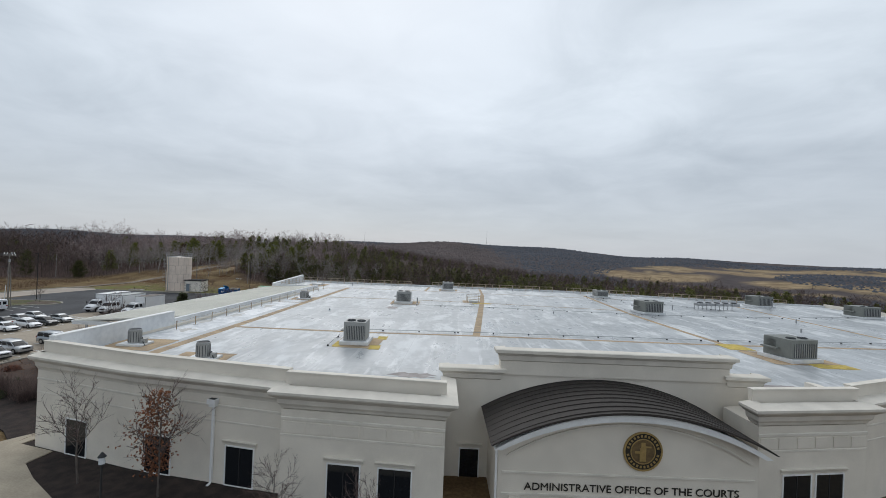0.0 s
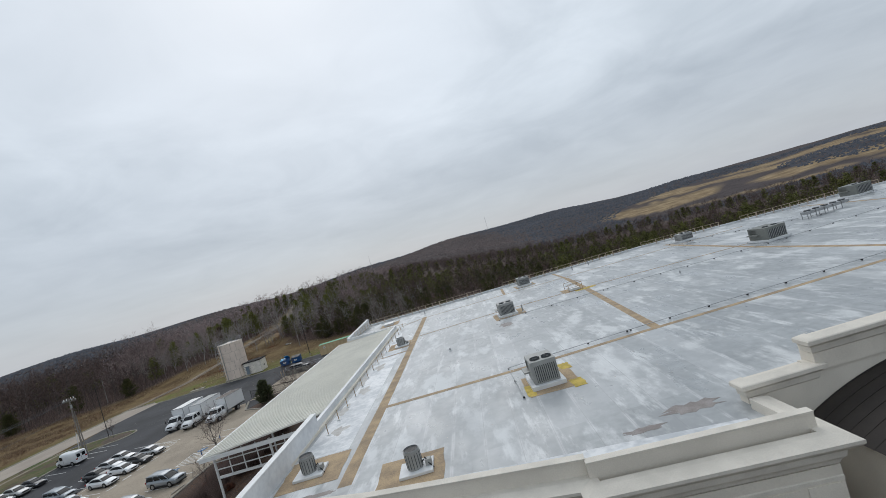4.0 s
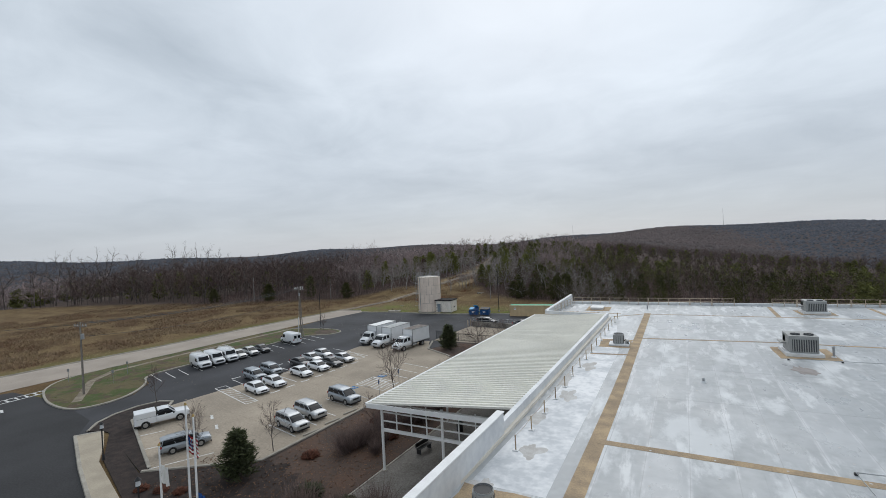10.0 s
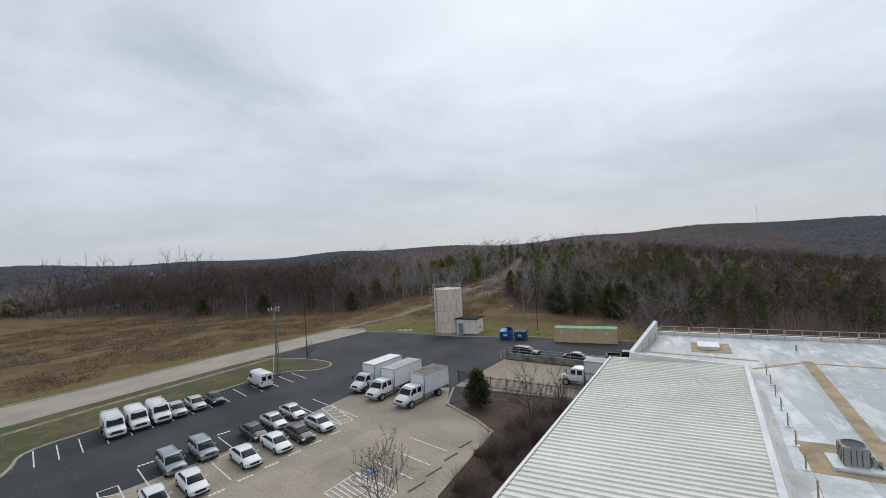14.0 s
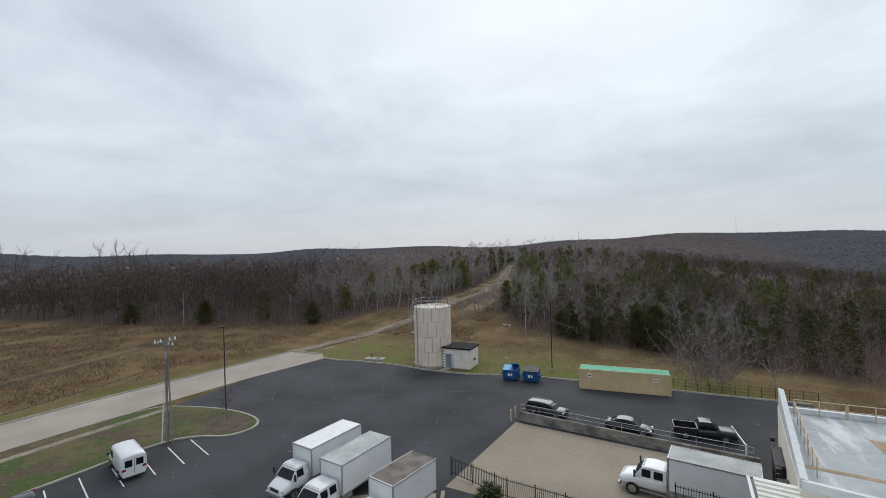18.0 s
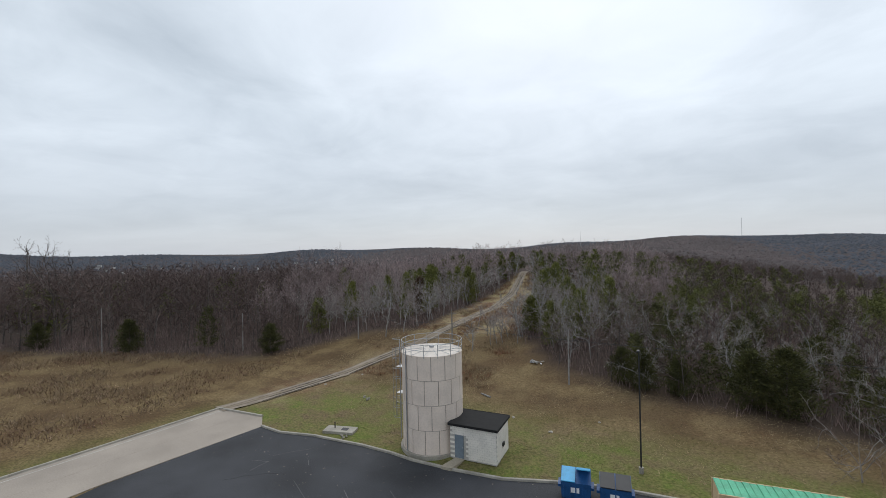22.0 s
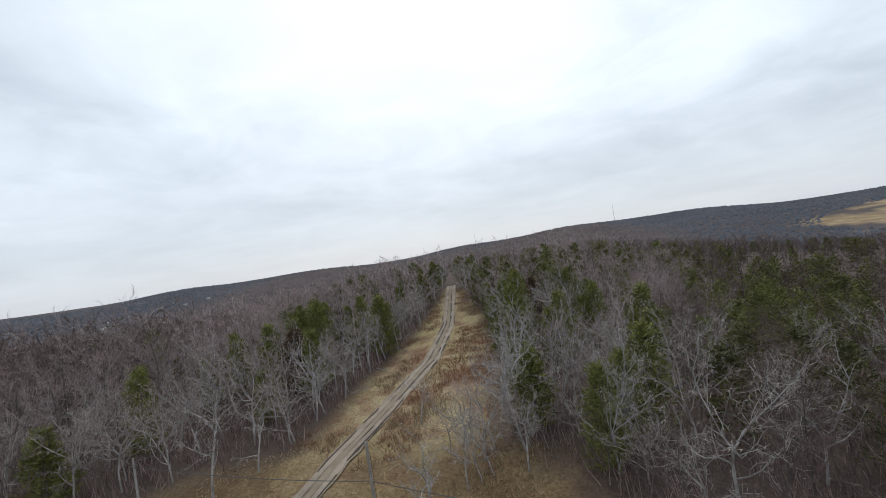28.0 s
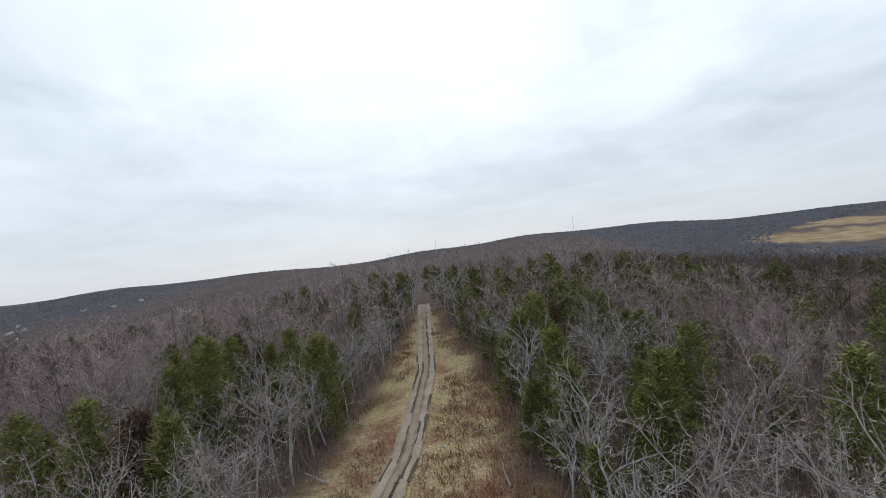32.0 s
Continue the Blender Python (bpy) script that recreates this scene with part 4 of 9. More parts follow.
strip([(4.9, 31.5), (8.3, 31.9)], 0.4, lift=0.014)


for k in range(22):
    x = 11.2 + k * 3.05 + 0.4 * math.sin(k * 2.1)
    strip([(x, -1.0 if x > 29 and x < 48 else -3.0 if x < 29 else 1.5), (x + 1.6, 30), (x + 3.0, 64 - max(0, x - 52) * 0.25)], 0.05, "membrane", 0.004, "sheet_lap")
for y in (20.5, 28.4, 45.0, 49.8):
    strip([(8.6, y), (40, y + 0.4), (98, y + 2.0)], 0.05, "membrane", 0.0045, "sheet_lap")


def pad(x0, y0, x1, y1, material="tan_tape", lift=0.018, name="sealant_patch"):
    rr = random.Random(int(x0 * 31 + y0 * 17))
    pts = []
    for (ax, ay), (bx, by) in (((x0, y0), (x1, y0)), ((x1, y0), (x1, y1)), ((x1, y1), (x0, y1)), ((x0, y1), (x0, y0))):
        for k in range(5):
            pts.append((ax + (bx - ax) * k / 5 + rr.uniform(-0.06, 0.06), ay + (by - ay) * k / 5 + rr.uniform(-0.06, 0.06)))
    part(name, S(pts, ROOF - 0.02, ROOF + lift), material, hall)


pad(2.6, 1.8, 6.6, 5.6); pad(9.4, -1.6, 13.2, 1.9); pad(5.3, 34.6, 8.4, 38.4); pad(19.3, 5.3, 23.0, 9.4); pad(20.6, 34.0, 24.9, 38.4)
pad(22.3, 5.0, 23.2, 6.5, "yellow_tape", 0.022); pad(19.2, 5.5, 19.8, 7.6, "yellow_tape", 0.022); pad(22.5, 8.9, 23.3, 10.3, "yellow_tape", 0.022)
pad(56.1, 5.4, 62.1, 10.2); pad(59.0, 4.6, 62.3, 6.0, "yellow_tape", 0.022); pad(55.8, 10.6, 58.2, 13.2, "yellow_tape", 0.022)
pad(33.2, 38.6, 36.2, 39.6, "yellow_tape"); pad(31.8, 39.4, 34.6, 42.4); pad(27.8, 58.4, 31.6, 62.2); pad(0.6, 58.2, 4.2, 62.6)
M["ponding"] = mat("ponding", (0.27, 0.245, 0.235), 0.6, var=0.3, scale=1.5, col2=(0.19, 0.165, 0.155))


def puddle(cx, cy, rx, ry, seed):
    rr = random.Random(seed)
    pts = [(cx + rx * math.cos(a) * rr.uniform(0.55, 1.1), cy + ry * math.sin(a) * rr.uniform(0.5, 1.1)) for a in (2 * math.pi * k / 22 for k in range(22))]
    part("worn_patch", S(pts, ROOF - 0.02, ROOF + 0.008), "ponding", hall, "dark worn membrane patch")


puddle(26.4, -1.7, 1.7, 0.75, 1); puddle(23.4, -2.5, 1.3, 0.3, 11); puddle(17.6, -3.3, 1.3, 0.3, 2); puddle(5.6, 0.5, 1.5, 0.3, 4); puddle(21.4, 30.2, 0.9, 1.6, 7); puddle(51, -1.0, 1.6, 0.4, 5)
M["roof_dirt"] = mat("roof_dirt", (0.53, 0.525, 0.51), 0.8, var=0.2, scale=1.2, col2=(0.43, 0.41, 0.385))


def dirt(cx, cy, rx, ry, seed):
    rr = random.Random(seed)
    amp = [rr.uniform(0.1, 0.3) for _ in range(4)]
    ph = [rr.uniform(0, 6.3) for _ in range(4)]
    pts = []
    for k in range(40):
        a = 2 * math.pi * k / 40
        q = 0.75 + sum(m_ * math.sin((j + 2) * a + p_) for j, (m_, p_) in enumerate(zip(amp, ph))) * 0.6 + rr.uniform(-0.06, 0.06)
        pts.append((cx + rx * q * math.cos(a), cy + ry * q * math.sin(a)))
    part("dirt_patch", S(pts, ROOF - 0.02, ROOF + 0.006), "roof_dirt", hall, "brownish dirt left by standing water")


for k, (x, y, a, b) in enumerate(((3.9, 14.5, 0.7, 1.6), (5.0, 19.0, 0.8, 1.4), (4.2, 22.5, 0.6, 2.0), (5.4, 27.0, 0.8, 1.6), (4.7, 9.8, 0.7, 1.2), (4.6, 33.0, 0.5, 2.2), (3.4, 5.6, 0.7, 1.0))):
    dirt(x, y, a, b, 40 + k)
# rows of small plates that pin the membrane seams
bm = bmesh.new()
for i in range(11):
    for j in range(34):
        x, y = 10.5 + i * 2.9, 3 + j * 1.8
        if y > 63:
            continue
        vs = [bm.verts.new((x + dx * 0.05, y + dy * 0.05, ROOF + 0.012)) for dx, dy in ((-1, -1), (1, -1), (1, 1), (-1, 1))]
        bm.faces.new(vs)
tagged(part("seam_plate", bm, "roof_dirt", hall), "rows of small seam plates", kind="stuff")
part("white_patch", S([(2.8, 5.8), (6.4, 5.8), (6.7, 14), (7.4, 33), (7.2, 36), (6.1, 47), (5.2, 47), (4.6, 34), (4.1, 20), (3.3, 12)], ROOF - 0.02, ROOF + 0.004), "membrane_patch", hall)
part("white_patch", S([(1.8, -0.3), (9.7, -2.8), (19.6, -4.6), (27.6, -5.6), (27.6, -4.0), (19, -2.6), (9, -0.9), (2.2, 1.0)], ROOF - 0.02, ROOF + 0.0035), "membrane_patch", hall)
M["unit_grey"] = mat("unit_grey", (0.33, 0.335, 0.325), 0.55, metal=0.2, var=0.15, scale=1.2)
M["unit_dark"] = mat("unit_dark", (0.075, 0.08, 0.085), 0.6, metal=0.3, var=0.2, scale=3)
M["unit_green"] = mat("unit_green", (0.19, 0.20, 0.185), 0.6, var=0.15, scale=1.2)


def rooftop_unit(x, y, w, d, h, turn=0, body="unit_grey", hood=True):
    u = thing("rooftop_unit", pose(x, y, ROOF + 0.02, 0, 0, turn), "grey packaged rooftop air conditioner on a white curb", "air conditioner", "rooftop units")
    part("curb", B(-w / 2 - 0.3, -d / 2 - 0.3, 0, w / 2 + 0.3, d / 2 + 0.3, 0.3, 0.03), "membrane_white", u)
    body_ = part("cabinet", B(-w / 2, -d / 2, 0.3, w / 2, d / 2, h, 0.03), body, u)
    part("louvre_panel", B(-w / 2 + 0.22, -d / 2 - 0.015, 0.42, w / 2 - 0.06, -d / 2 + 0.02, h - 0.32), "unit_dark", body_, "dark coil panel")
    n = 11
    for k in range(n):
        xx = -w / 2 + 0.3 + (w - 0.42) * k / (n - 1)
        part("slat", B(xx - 0.035, -d / 2 - 0.05, 0.42, xx + 0.035, -d / 2 - 0.014, h - 0.32), "unit_grey", body_)
    for sx in (-1, 1):
        part("side_panel", B(sx * w / 2 - 0.02, -d / 2 + 0.15, 0.45, sx * w / 2 + 0.025, d / 2 - 0.2, h - 0.2, 0.01), body, body_)
    for sx in (-0.22, 0.24):
        fan = part("fan_ring", tube(bmesh.new(), [(w * sx, -d * 0.2, h), (w * sx, -d * 0.2, h + 0.09)], 0.36, 20, cap=False), "unit_dark", u)
        for q in range(4):
            a = q * math.pi / 2 + 0.4
            part("blade", T([(w * sx + 0.03 * math.cos(a), -d * 0.2 + 0.03 * math.sin(a), h + 0.03), (w * sx + 0.33 * math.cos(a), -d * 0.2 + 0.33 * math.sin(a), h + 0.05)], 0.06, 4), "unit_dark", fan)
        part("guard", disc_flat(w * sx, -d * 0.2, h + 0.012, 0.33), "black", fan)
    if hood:
        bm = S([(-w / 2 - 0.45, -d * 0.1), (-w / 2, -d * 0.1), (-w / 2, d / 2 - 0.1), (-w / 2 - 0.45, d / 2 - 0.1)], h * 0.5, h * 0.56)
        box(bm, -w / 2 - 0.02, d * 0.05, h * 0.55, -w / 2, d / 2 - 0.1, h - 0.1)
        part("intake_hood", bm, body, u)
    return u


def disc_flat(x, y, z, r, n=20):
    bm = bmesh.new()
    bm.faces.new([bm.verts.new((x + r * math.cos(2 * math.pi * k / n), y + r * math.sin(2 * math.pi * k / n), z)) for k in range(n)])
    return bm


rooftop_unit(20.9, 7.5, 1.85, 2.15, 1.9)
rooftop_unit(22.5, 36.2, 2.1, 2.3, 1.8)
rooftop_unit(29.6, 60.2, 2.2, 2.2, 1.7)
rooftop_unit(58.9, 7.6, 2.7, 2.6, 1.9, 12, "unit_green")
rooftop_unit(59.8, 35.4, 3.0, 3.0, 1.9, 8, "unit_green")
rooftop_unit(89.0, 52.0, 3.2, 3.0, 2.0, 8, "unit_green")
rooftop_unit(60.6, 57.4, 2.4, 2.0, 1.5, 5)
rooftop_unit(97.5, 40.5, 3.4, 3.0, 1.9, 8, "unit_green")


def condenser(x, y, r=0.45, h=1.15, square=False, turn=0):
    u = thing("condenser_unit", pose(x, y, ROOF + 0.02, 0, 0, turn), "small grey condenser with a top fan on a white roof pad", "air conditioner", "condensers")
    part("pad", B(-r - 0.45, -r - 0.35, 0, r + 0.55, r + 0.35, 0.16, 0.03), "membrane_white", u)
    if square:
        can = part("cabinet", B(-r, -r, 0.16, r, r, h, 0.05), "unit_grey", u)
    else:
        can = part("cabinet", T([(0, 0, 0.16), (0, 0, h)], r, 24), "unit_grey", u, smooth=False)
    for k in range(16):
        a = 2 * math.pi * k / 16
        q = r if not square else r / max(abs(math.cos(a)), abs(math.sin(a)))
        part("fin", T([(q * math.cos(a), q * math.sin(a), 0.25), (q * math.cos(a), q * math.sin(a), h - 0.12)], 0.022, 4), "unit_dark", can)
    part("top_ring", tube(bmesh.new(), [(0, 0, h), (0, 0, h + 0.07)], r * 0.92, 24, cap=False), "galv", u)
    part("fan_well", disc_flat(0, 0, h + 0.012, r * 0.86), "black", u)
    part("service_box", B(r + 0.15, -0.25, 0.16, r + 0.5, 0.1, 0.5, 0.02), "unit_grey", u)
    part("hose", T([(r, 0, 0.35), (r + 0.2, -0.1, 0.6), (r + 0.35, -0.25, 0.3), (r + 0.6, -0.4, 0.05)], 0.03, 6), "black", u)


condenser(11.6, 0.1); condenser(4.4, 3.5); condenser(7.2, 36.0, 0.5, 1.1, True)


def pipe_run(pts, step=3.6):
    u = thing("roof_pipe", pose(0, 0, ROOF), "thin grey gas pipe on black support blocks", "pipe", "roof pipes")
    part("pipe", T([(x, y, 0.15) for x, y in pts], 0.028, 6), "galv", u)
    for (ax, ay), (bx, by) in zip(pts, pts[1:]):
        ln = math.hypot(bx - ax, by - ay)
        for k in range(int(ln / step) + 1):
            t = min(1, k * step / ln)
            x, y = ax + (bx - ax) * t, ay + (by - ay) * t
            part("support_block", B(x - 0.07, y - 0.07, 0.024, x + 0.07, y + 0.07, 0.13, 0.015), "black", u)


pipe_run([(18.9, 5.6), (18.9, 12.6), (30, 13.4), (57, 14.4), (80, 17), (104, 22)])
pipe_run([(21.0, 33.4), (36, 33.6), (60, 32.6), (80, 35), (104, 42)])
pipe_run([(58, 58), (66, 50), (75, 42)])
# hatch guard rails on the roof
hg = thing("hatch_guard", pose(33.5, 40.6, ROOF + 0.02), "small tan guard rail round a roof hatch", "guard rail")
part("hatch_lid", B(-0.7, -0.8, 0, 0.7, 0.8, 0.35, 0.04), "membrane_white", hg)
for sx in (-1, 1):
    for sy in (-1, 1):
        part("post", T([(sx * 1.0, sy * 1.2, 0), (sx * 1.0, sy * 1.2, 1.1)], 0.035, 6), "tan_tape", hg)
for z in (0.55, 1.08):
    part("rail", T([(-1, -1.2, z), (1, -1.2, z), (1, 1.2, z), (-1, 1.2, z)], 0.03, 6), "tan_tape", hg)
# edge railing along the north side
M["rail_tan"] = mat("rail_tan", (0.56, 0.45, 0.33), 0.6, var=0.15, scale=3)
proto = thing("edge_railing", pose(0, 0, 0), "tan steel guard rail section along the roof edge", "guard rail", "edge railing")
for x in (0.0, 1.45, 2.9):
    part("post", T([(x, 0, 0), (x, 0, 1.05)], 0.035, 6), "rail_tan", proto)
for z in (0.55, 1.05):
    part("rail", T([(0, 0, z), (2.9, 0, z)], 0.032, 6), "rail_tan", proto)
spots = []
for (ax, ay), (bx, by) in (((-2.4, 66.0), (23.6, 66.0)), ((26.2, 66.0), (55.8, 65.9)), ((56.2, 65.8), (72.6, 61.6)), ((74.4, 61.2), (99, 56.2))):
    ln = math.hypot(bx - ax, by - ay)
    for k in range(int(ln / 3.0)):
        t = k * 3.0 / ln
        spots.append(pose(ax + (bx - ax) * t, ay + (by - ay) * t, ROOF + 0.01, 0, 0, math.degrees(math.atan2(by - ay, bx - ax))))
for y0 in (56.0, 59.2, 62.4):
    spots.append(pose(-3.7 + (y0 - 56) * 0.13, y0, ROOF + 0.01, 0, 0, 83))
proto.matrix_basis = spots[0]
for m in spots[1:]:
    copy_thing(proto, m)
# low tan stakes with a wire beside the west parapet
sp = thing("stake_line", pose(0, 0, ROOF), "row of short tan stakes with a thin wire on the roof", "warning line")
prev = None
for k in range(16):
    t = k / 15
    x, y = 3.9 + 2.0 * t, 9.6 + 42 * t
    part("stake", T([(x, y, 0), (x, y, 0.85)], 0.04, 6), "tan_tape", sp)
    part("foot", B(x - 0.16, y - 0.16, 0, x + 0.16, y + 0.16, 0.05), "membrane_white", sp)
    if prev:
        part("wire", T([(prev[0], prev[1], 0.78), ((x + prev[0]) / 2, (y + prev[1]) / 2, 0.68), (x, y, 0.78)], 0.012, 4), "tan_tape", sp)
    prev = (x, y)
# skylight curb, vents, pipe rack
sk = thing("roof_curb", pose(2.2, 60.4, ROOF + 0.02), "low white capped roof curb", "roof curb")
part("curb", B(-0.9, -1.1, 0, 0.9, 1.1, 0.3, 0.04), "membrane_white", sk)
part("cap", B(-0.98, -1.18, 0.3, 0.98, 1.18, 0.36, 0.02), "white_paint", sk)
for x, y, h in ((24.6, 35.4, 0.9), (9.5, 60.5, 0.6), (44, 30, 0.35), (72, 22, 0.5), (78, 30, 0.6), (40, 62, 0.7), (43.5, 62.4, 0.8), (14, 25, 0.25), (66, 40, 0.9), (90, 50, 1.2)):
    v = thing("vent_pipe", pose(x, y, ROOF), "short grey vent pipe on the roof", "vent", "roof vents")
    part("pipe", T([(0, 0, 0), (0, 0, h)], 0.09, 10), "galv", v)
    part("flashing", T([(0, 0, 0), (0, 0, 0.1)], 0.22, 10, 0.12), "membrane_white", v)
    part("cap", T([(0, 0, h), (0, 0, h + 0.1)], 0.16, 10, 0.05), "galv", v)
rk = thing("condenser_rack", pose(75.5, 43.4, ROOF, 0, 0, 8), "long galvanised rack of refrigeration fans", "condenser rack")
for k in range(5):
    part("fan_box", B(-4 + k * 1.6, -0.6, 0.7, -2.6 + k * 1.6, 0.6, 1.15, 0.04), "galv", rk)
    part("fan", T([(-3.3 + k * 1.6, 0, 1.15), (-3.3 + k * 1.6, 0, 1.3)], 0.45, 16), "unit_dark", rk)
    part("leg", B(-4 + k * 1.6, -0.5, 0, -3.92 + k * 1.6, -0.42, 0.7), "galv", rk)
    part("leg", B(-4 + k * 1.6, 0.42, 0, -3.92 + k * 1.6, 0.5, 0.7), "galv", rk)

# ---- metal-roofed open canopy on the west side ----
annex = thing("canopy", pose(0, 0, 0), "open steel canopy with a pale ribbed metal roof", "canopy")
NP = 82
for k in range(NP):
    t0, t1 = k / NP, (k + 1) / NP
    def q(t, e):
        w = Vector((-9.0 + 2.4 * t, 13.6 + 42.0 * t, 5.45))
        r = Vector((2.58 + 1.95 * t, 13.9 + 38.2 * t, 6.35))
        return w if e == 0 else r
    bm = bmesh.new()
    a, b, c, d = q(t0, 0), q(t0, 1), q(t1, 1), q(t1, 0)
    rib = 0.17
    a2, b2 = a.lerp(d, rib), b.lerp(c, rib)
    hi = Vector((0, 0, 0.085))
    vs = [bm.verts.new(v) for v in (a, b, b + hi, a + hi, a2 + hi, b2 + hi, b2, a2, c, d)]
    for f in ((0, 1, 2, 3), (3, 2, 5, 4), (4, 5, 6, 7), (7, 6, 8, 9)):
        bm.faces.new([vs[i] for i in f])
    lo_ = [bm.verts.new(v - Vector((0, 0, 0.06))) for v in (a, b, c, d)]
    bm.faces.new(lo_[::-1]); bm.faces.new((vs[0], lo_[0], lo_[1], vs[1])); bm.faces.new((vs[9], lo_[3], lo_[0], vs[0]))
    part("roof_panel", bm, "metal_roof", annex)
part("eave_gutter", SW([(-6.75, 55.6), (-9.08, 13.6)], [(0.0, 5.3), (0.14, 5.3), (0.16, 5.48), (0.0, 5.44)]), "white_paint", annex)
part("gable_fascia", SW([(-9.05, 13.55), (2.3, 13.85)], [(0.0, 5.15), (0.08, 5.15), (0.08, 5.5), (0.0, 5.5)]), "white_paint", annex)
for z in (5.25, 4.6, 3.92):
    part("transom", B(-8.4, 14.38, z - 0.035, 2.3, 14.5, z + 0.035), "white_paint", annex)
part("lower_beam", B(-8.4, 14.34, 3.12, 2.3, 14.54, 3.32, 0.01), "white_paint", annex)
for k in range(9):
    x = -8.3 + k * 1.3
    part("mullion", B(x - 0.035, 14.4, 3.32, x + 0.035, 14.48, 5.4), "white_paint", annex)
for x, y in ((-8.3, 14.4), (-3.1, 14.4), (2.1, 14.6), (-7.7, 24.4), (-7.1, 34.4), (-6.6, 44.4), (-6.1, 54.0)):
    part("column", T([(x, y, 0.0), (x, y, 5.4)], 0.11, 10), "white_paint", annex)
    part("column_foot", B(x - 0.2, y - 0.2, 0.05, x + 0.2, y + 0.2, 0.13, 0.01), "kerb", annex)
part("eave_beam", SW([(-8.3, 14.4), (-6.1, 54.0)], [(-0.07, 5.1), (-0.07, 5.34), (0.07, 5.34), (0.07, 5.1)]), "white_paint", annex)
part("ledger_beam", SW([(2.2, 14.6), (4.1, 51.6)], [(-0.07, 5.9), (-0.07, 6.15), (0.07, 6.15), (0.07, 5.9)]), "white_paint", annex)
for k in range(9):
    t = 0.02 + k * 0.12
    part("rafter", T([(-8.3 + 2.2 * t, 14.4 + 39.6 * t, 5.22), (2.2 + 1.9 * t, 14.6 + 37.0 * t, 6.0)], 0.09, 6), "white_paint", annex)
M["patio"] = mat("patio", (0.215, 0.20, 0.18), 0.92, var=0.35, scale=0.35, bump=0.15, col2=(0.13, 0.115, 0.10), fine=20)
solo("patio", S([(-8.6, 10.6), (-6.4, 9.6), (2.2, 9.2), (2.4, 14), (4.2, 52), (-6.0, 54.4)], -0.1, 0.1), "patio", "stained grey concrete patio under the open canopy", "pavement", kind="structure")
solo("patio_kerb", SW([(2.2, 9.1), (-6.4, 9.5), (-8.7, 10.5), (-6.1, 54.4)], [(-0.07, 0.0), (-0.07, 0.14), (0.07, 0.14), (0.07, 0.0)]), "kerb", "narrow pale kerb round the patio", "kerb", kind="structure")
bench = thing("bench", pose(-6.9, 18.2, 0.1, 0, 0, 78), "dark metal bench on the patio", "bench")
part("seat", B(-0.8, -0.22, 0.4, 0.8, 0.22, 0.45, 0.01), "black", bench)
part("backrest", B(-0.8, 0.2, 0.5, 0.8, 0.25, 0.85, 0.01), "black", bench)
for x in (-0.65, 0.65):
    part("leg", B(x - 0.03, -0.2, 0.0, x + 0.03, 0.24, 0.4), "black", bench)
bin_ = thing("litter_bin", pose(-5.6, 22.6, 0.1), "dark round litter bin with a domed lid on the patio", "bin")
part("body", T([(0, 0, 0), (0, 0, 0.85)], 0.3, 14), "black", bin_)
part("lid", T([(0, 0, 0.85), (0, 0, 0.95), (0, 0, 1.05)], 0.31, 14, 0.12), "unit_dark", bin_)
M["leaf_mulch"] = mat("leaf_mulch", (0.048, 0.035, 0.029), 1.0, var=0.6, scale=0.35, bump=0.6, col2=(0.100, 0.058, 0.039), fine=16)
solo("leafy_bed", S([(-18.5, 12.3), (-17.4, 28), (-14.4, 31), (-15.8, 34), (-16.2, 45.3), (-19, 47.4), (-23.6, 50.3), (-20.8, 55.7), (-6.2, 55.7), (-8.7, 14), (-8.9, 10.6), (-9.6, 9.0), (-10.6, 10.2), (-11.6, 9.4), (-12.6, 11.0), (-13.6, 10.3), (-14.3, 11.6), (-15.4, 11.0), (-16.3, 12.6), (-17.2, 11.8)], -0.05, 0.078), "leaf_mulch", "brown mulch bed strewn with rusty leaves", "bed", kind="structure")

# ---- loading dock ----
for y in (57.6, 62.6):
    x = -4.9 + (y - 54) * 0.135
    dk = thing("dock_door", pose(x - 0.02, y, 0, 0, 0, 82.5), "black padded dock seal round a loading door", "dock door", "dock doors")
    part("door", B(-1.25, -0.0, 0.9, 1.25, 0.12, 3.4), "white_paint", dk)
    part("seal_pad", B(-1.65, 0.02, 0.7, -1.25, 0.55, 3.8, 0.06), "black", dk)
    part("seal_pad", B(1.25, 0.02, 0.7, 1.65, 0.55, 3.8, 0.06), "black", dk)
    part("seal_pad", B(-1.65, 0.02, 3.4, 1.65, 0.6, 3.95, 0.06), "black", dk)
    part("bumper", B(-1.2, 0.0, 0.5, 1.2, 0.3, 0.9, 0.04), "black", dk)
    wl_ = thing("wall_pack_light", pose(x - 0.05, y + 2.2, 4.2, 0, 0, 82.5), "small dark wall lamp above the dock", "lamp", "dock lamps")
    part("housing", B(-0.2, 0, -0.15, 0.2, 0.3, 0.15, 0.05), "black", wl_)
    part("lens", B(-0.16, 0.1, -0.18, 0.16, 0.28, -0.15), "white_paint", wl_)
rw = thing("retaining_wall", pose(0, 0, 0), "stained concrete retaining wall with a chain rail", "wall")
M["wall_conc"] = mat("wall_conc", (0.27, 0.25, 0.22), 0.95, var=0.5, scale=0.7, bump=0.2, col2=(0.085, 0.078, 0.072))
wpath = [(-24.6, 71.3), (-17.5, 70.4), (-10.2, 69.5), (-4.0, 68.9)]
part("wall", SW(wpath, [(-0.14, -0.1), (-0.14, 0.95), (0.14, 0.95), (0.14, -0.1)]), "wall_conc", rw)
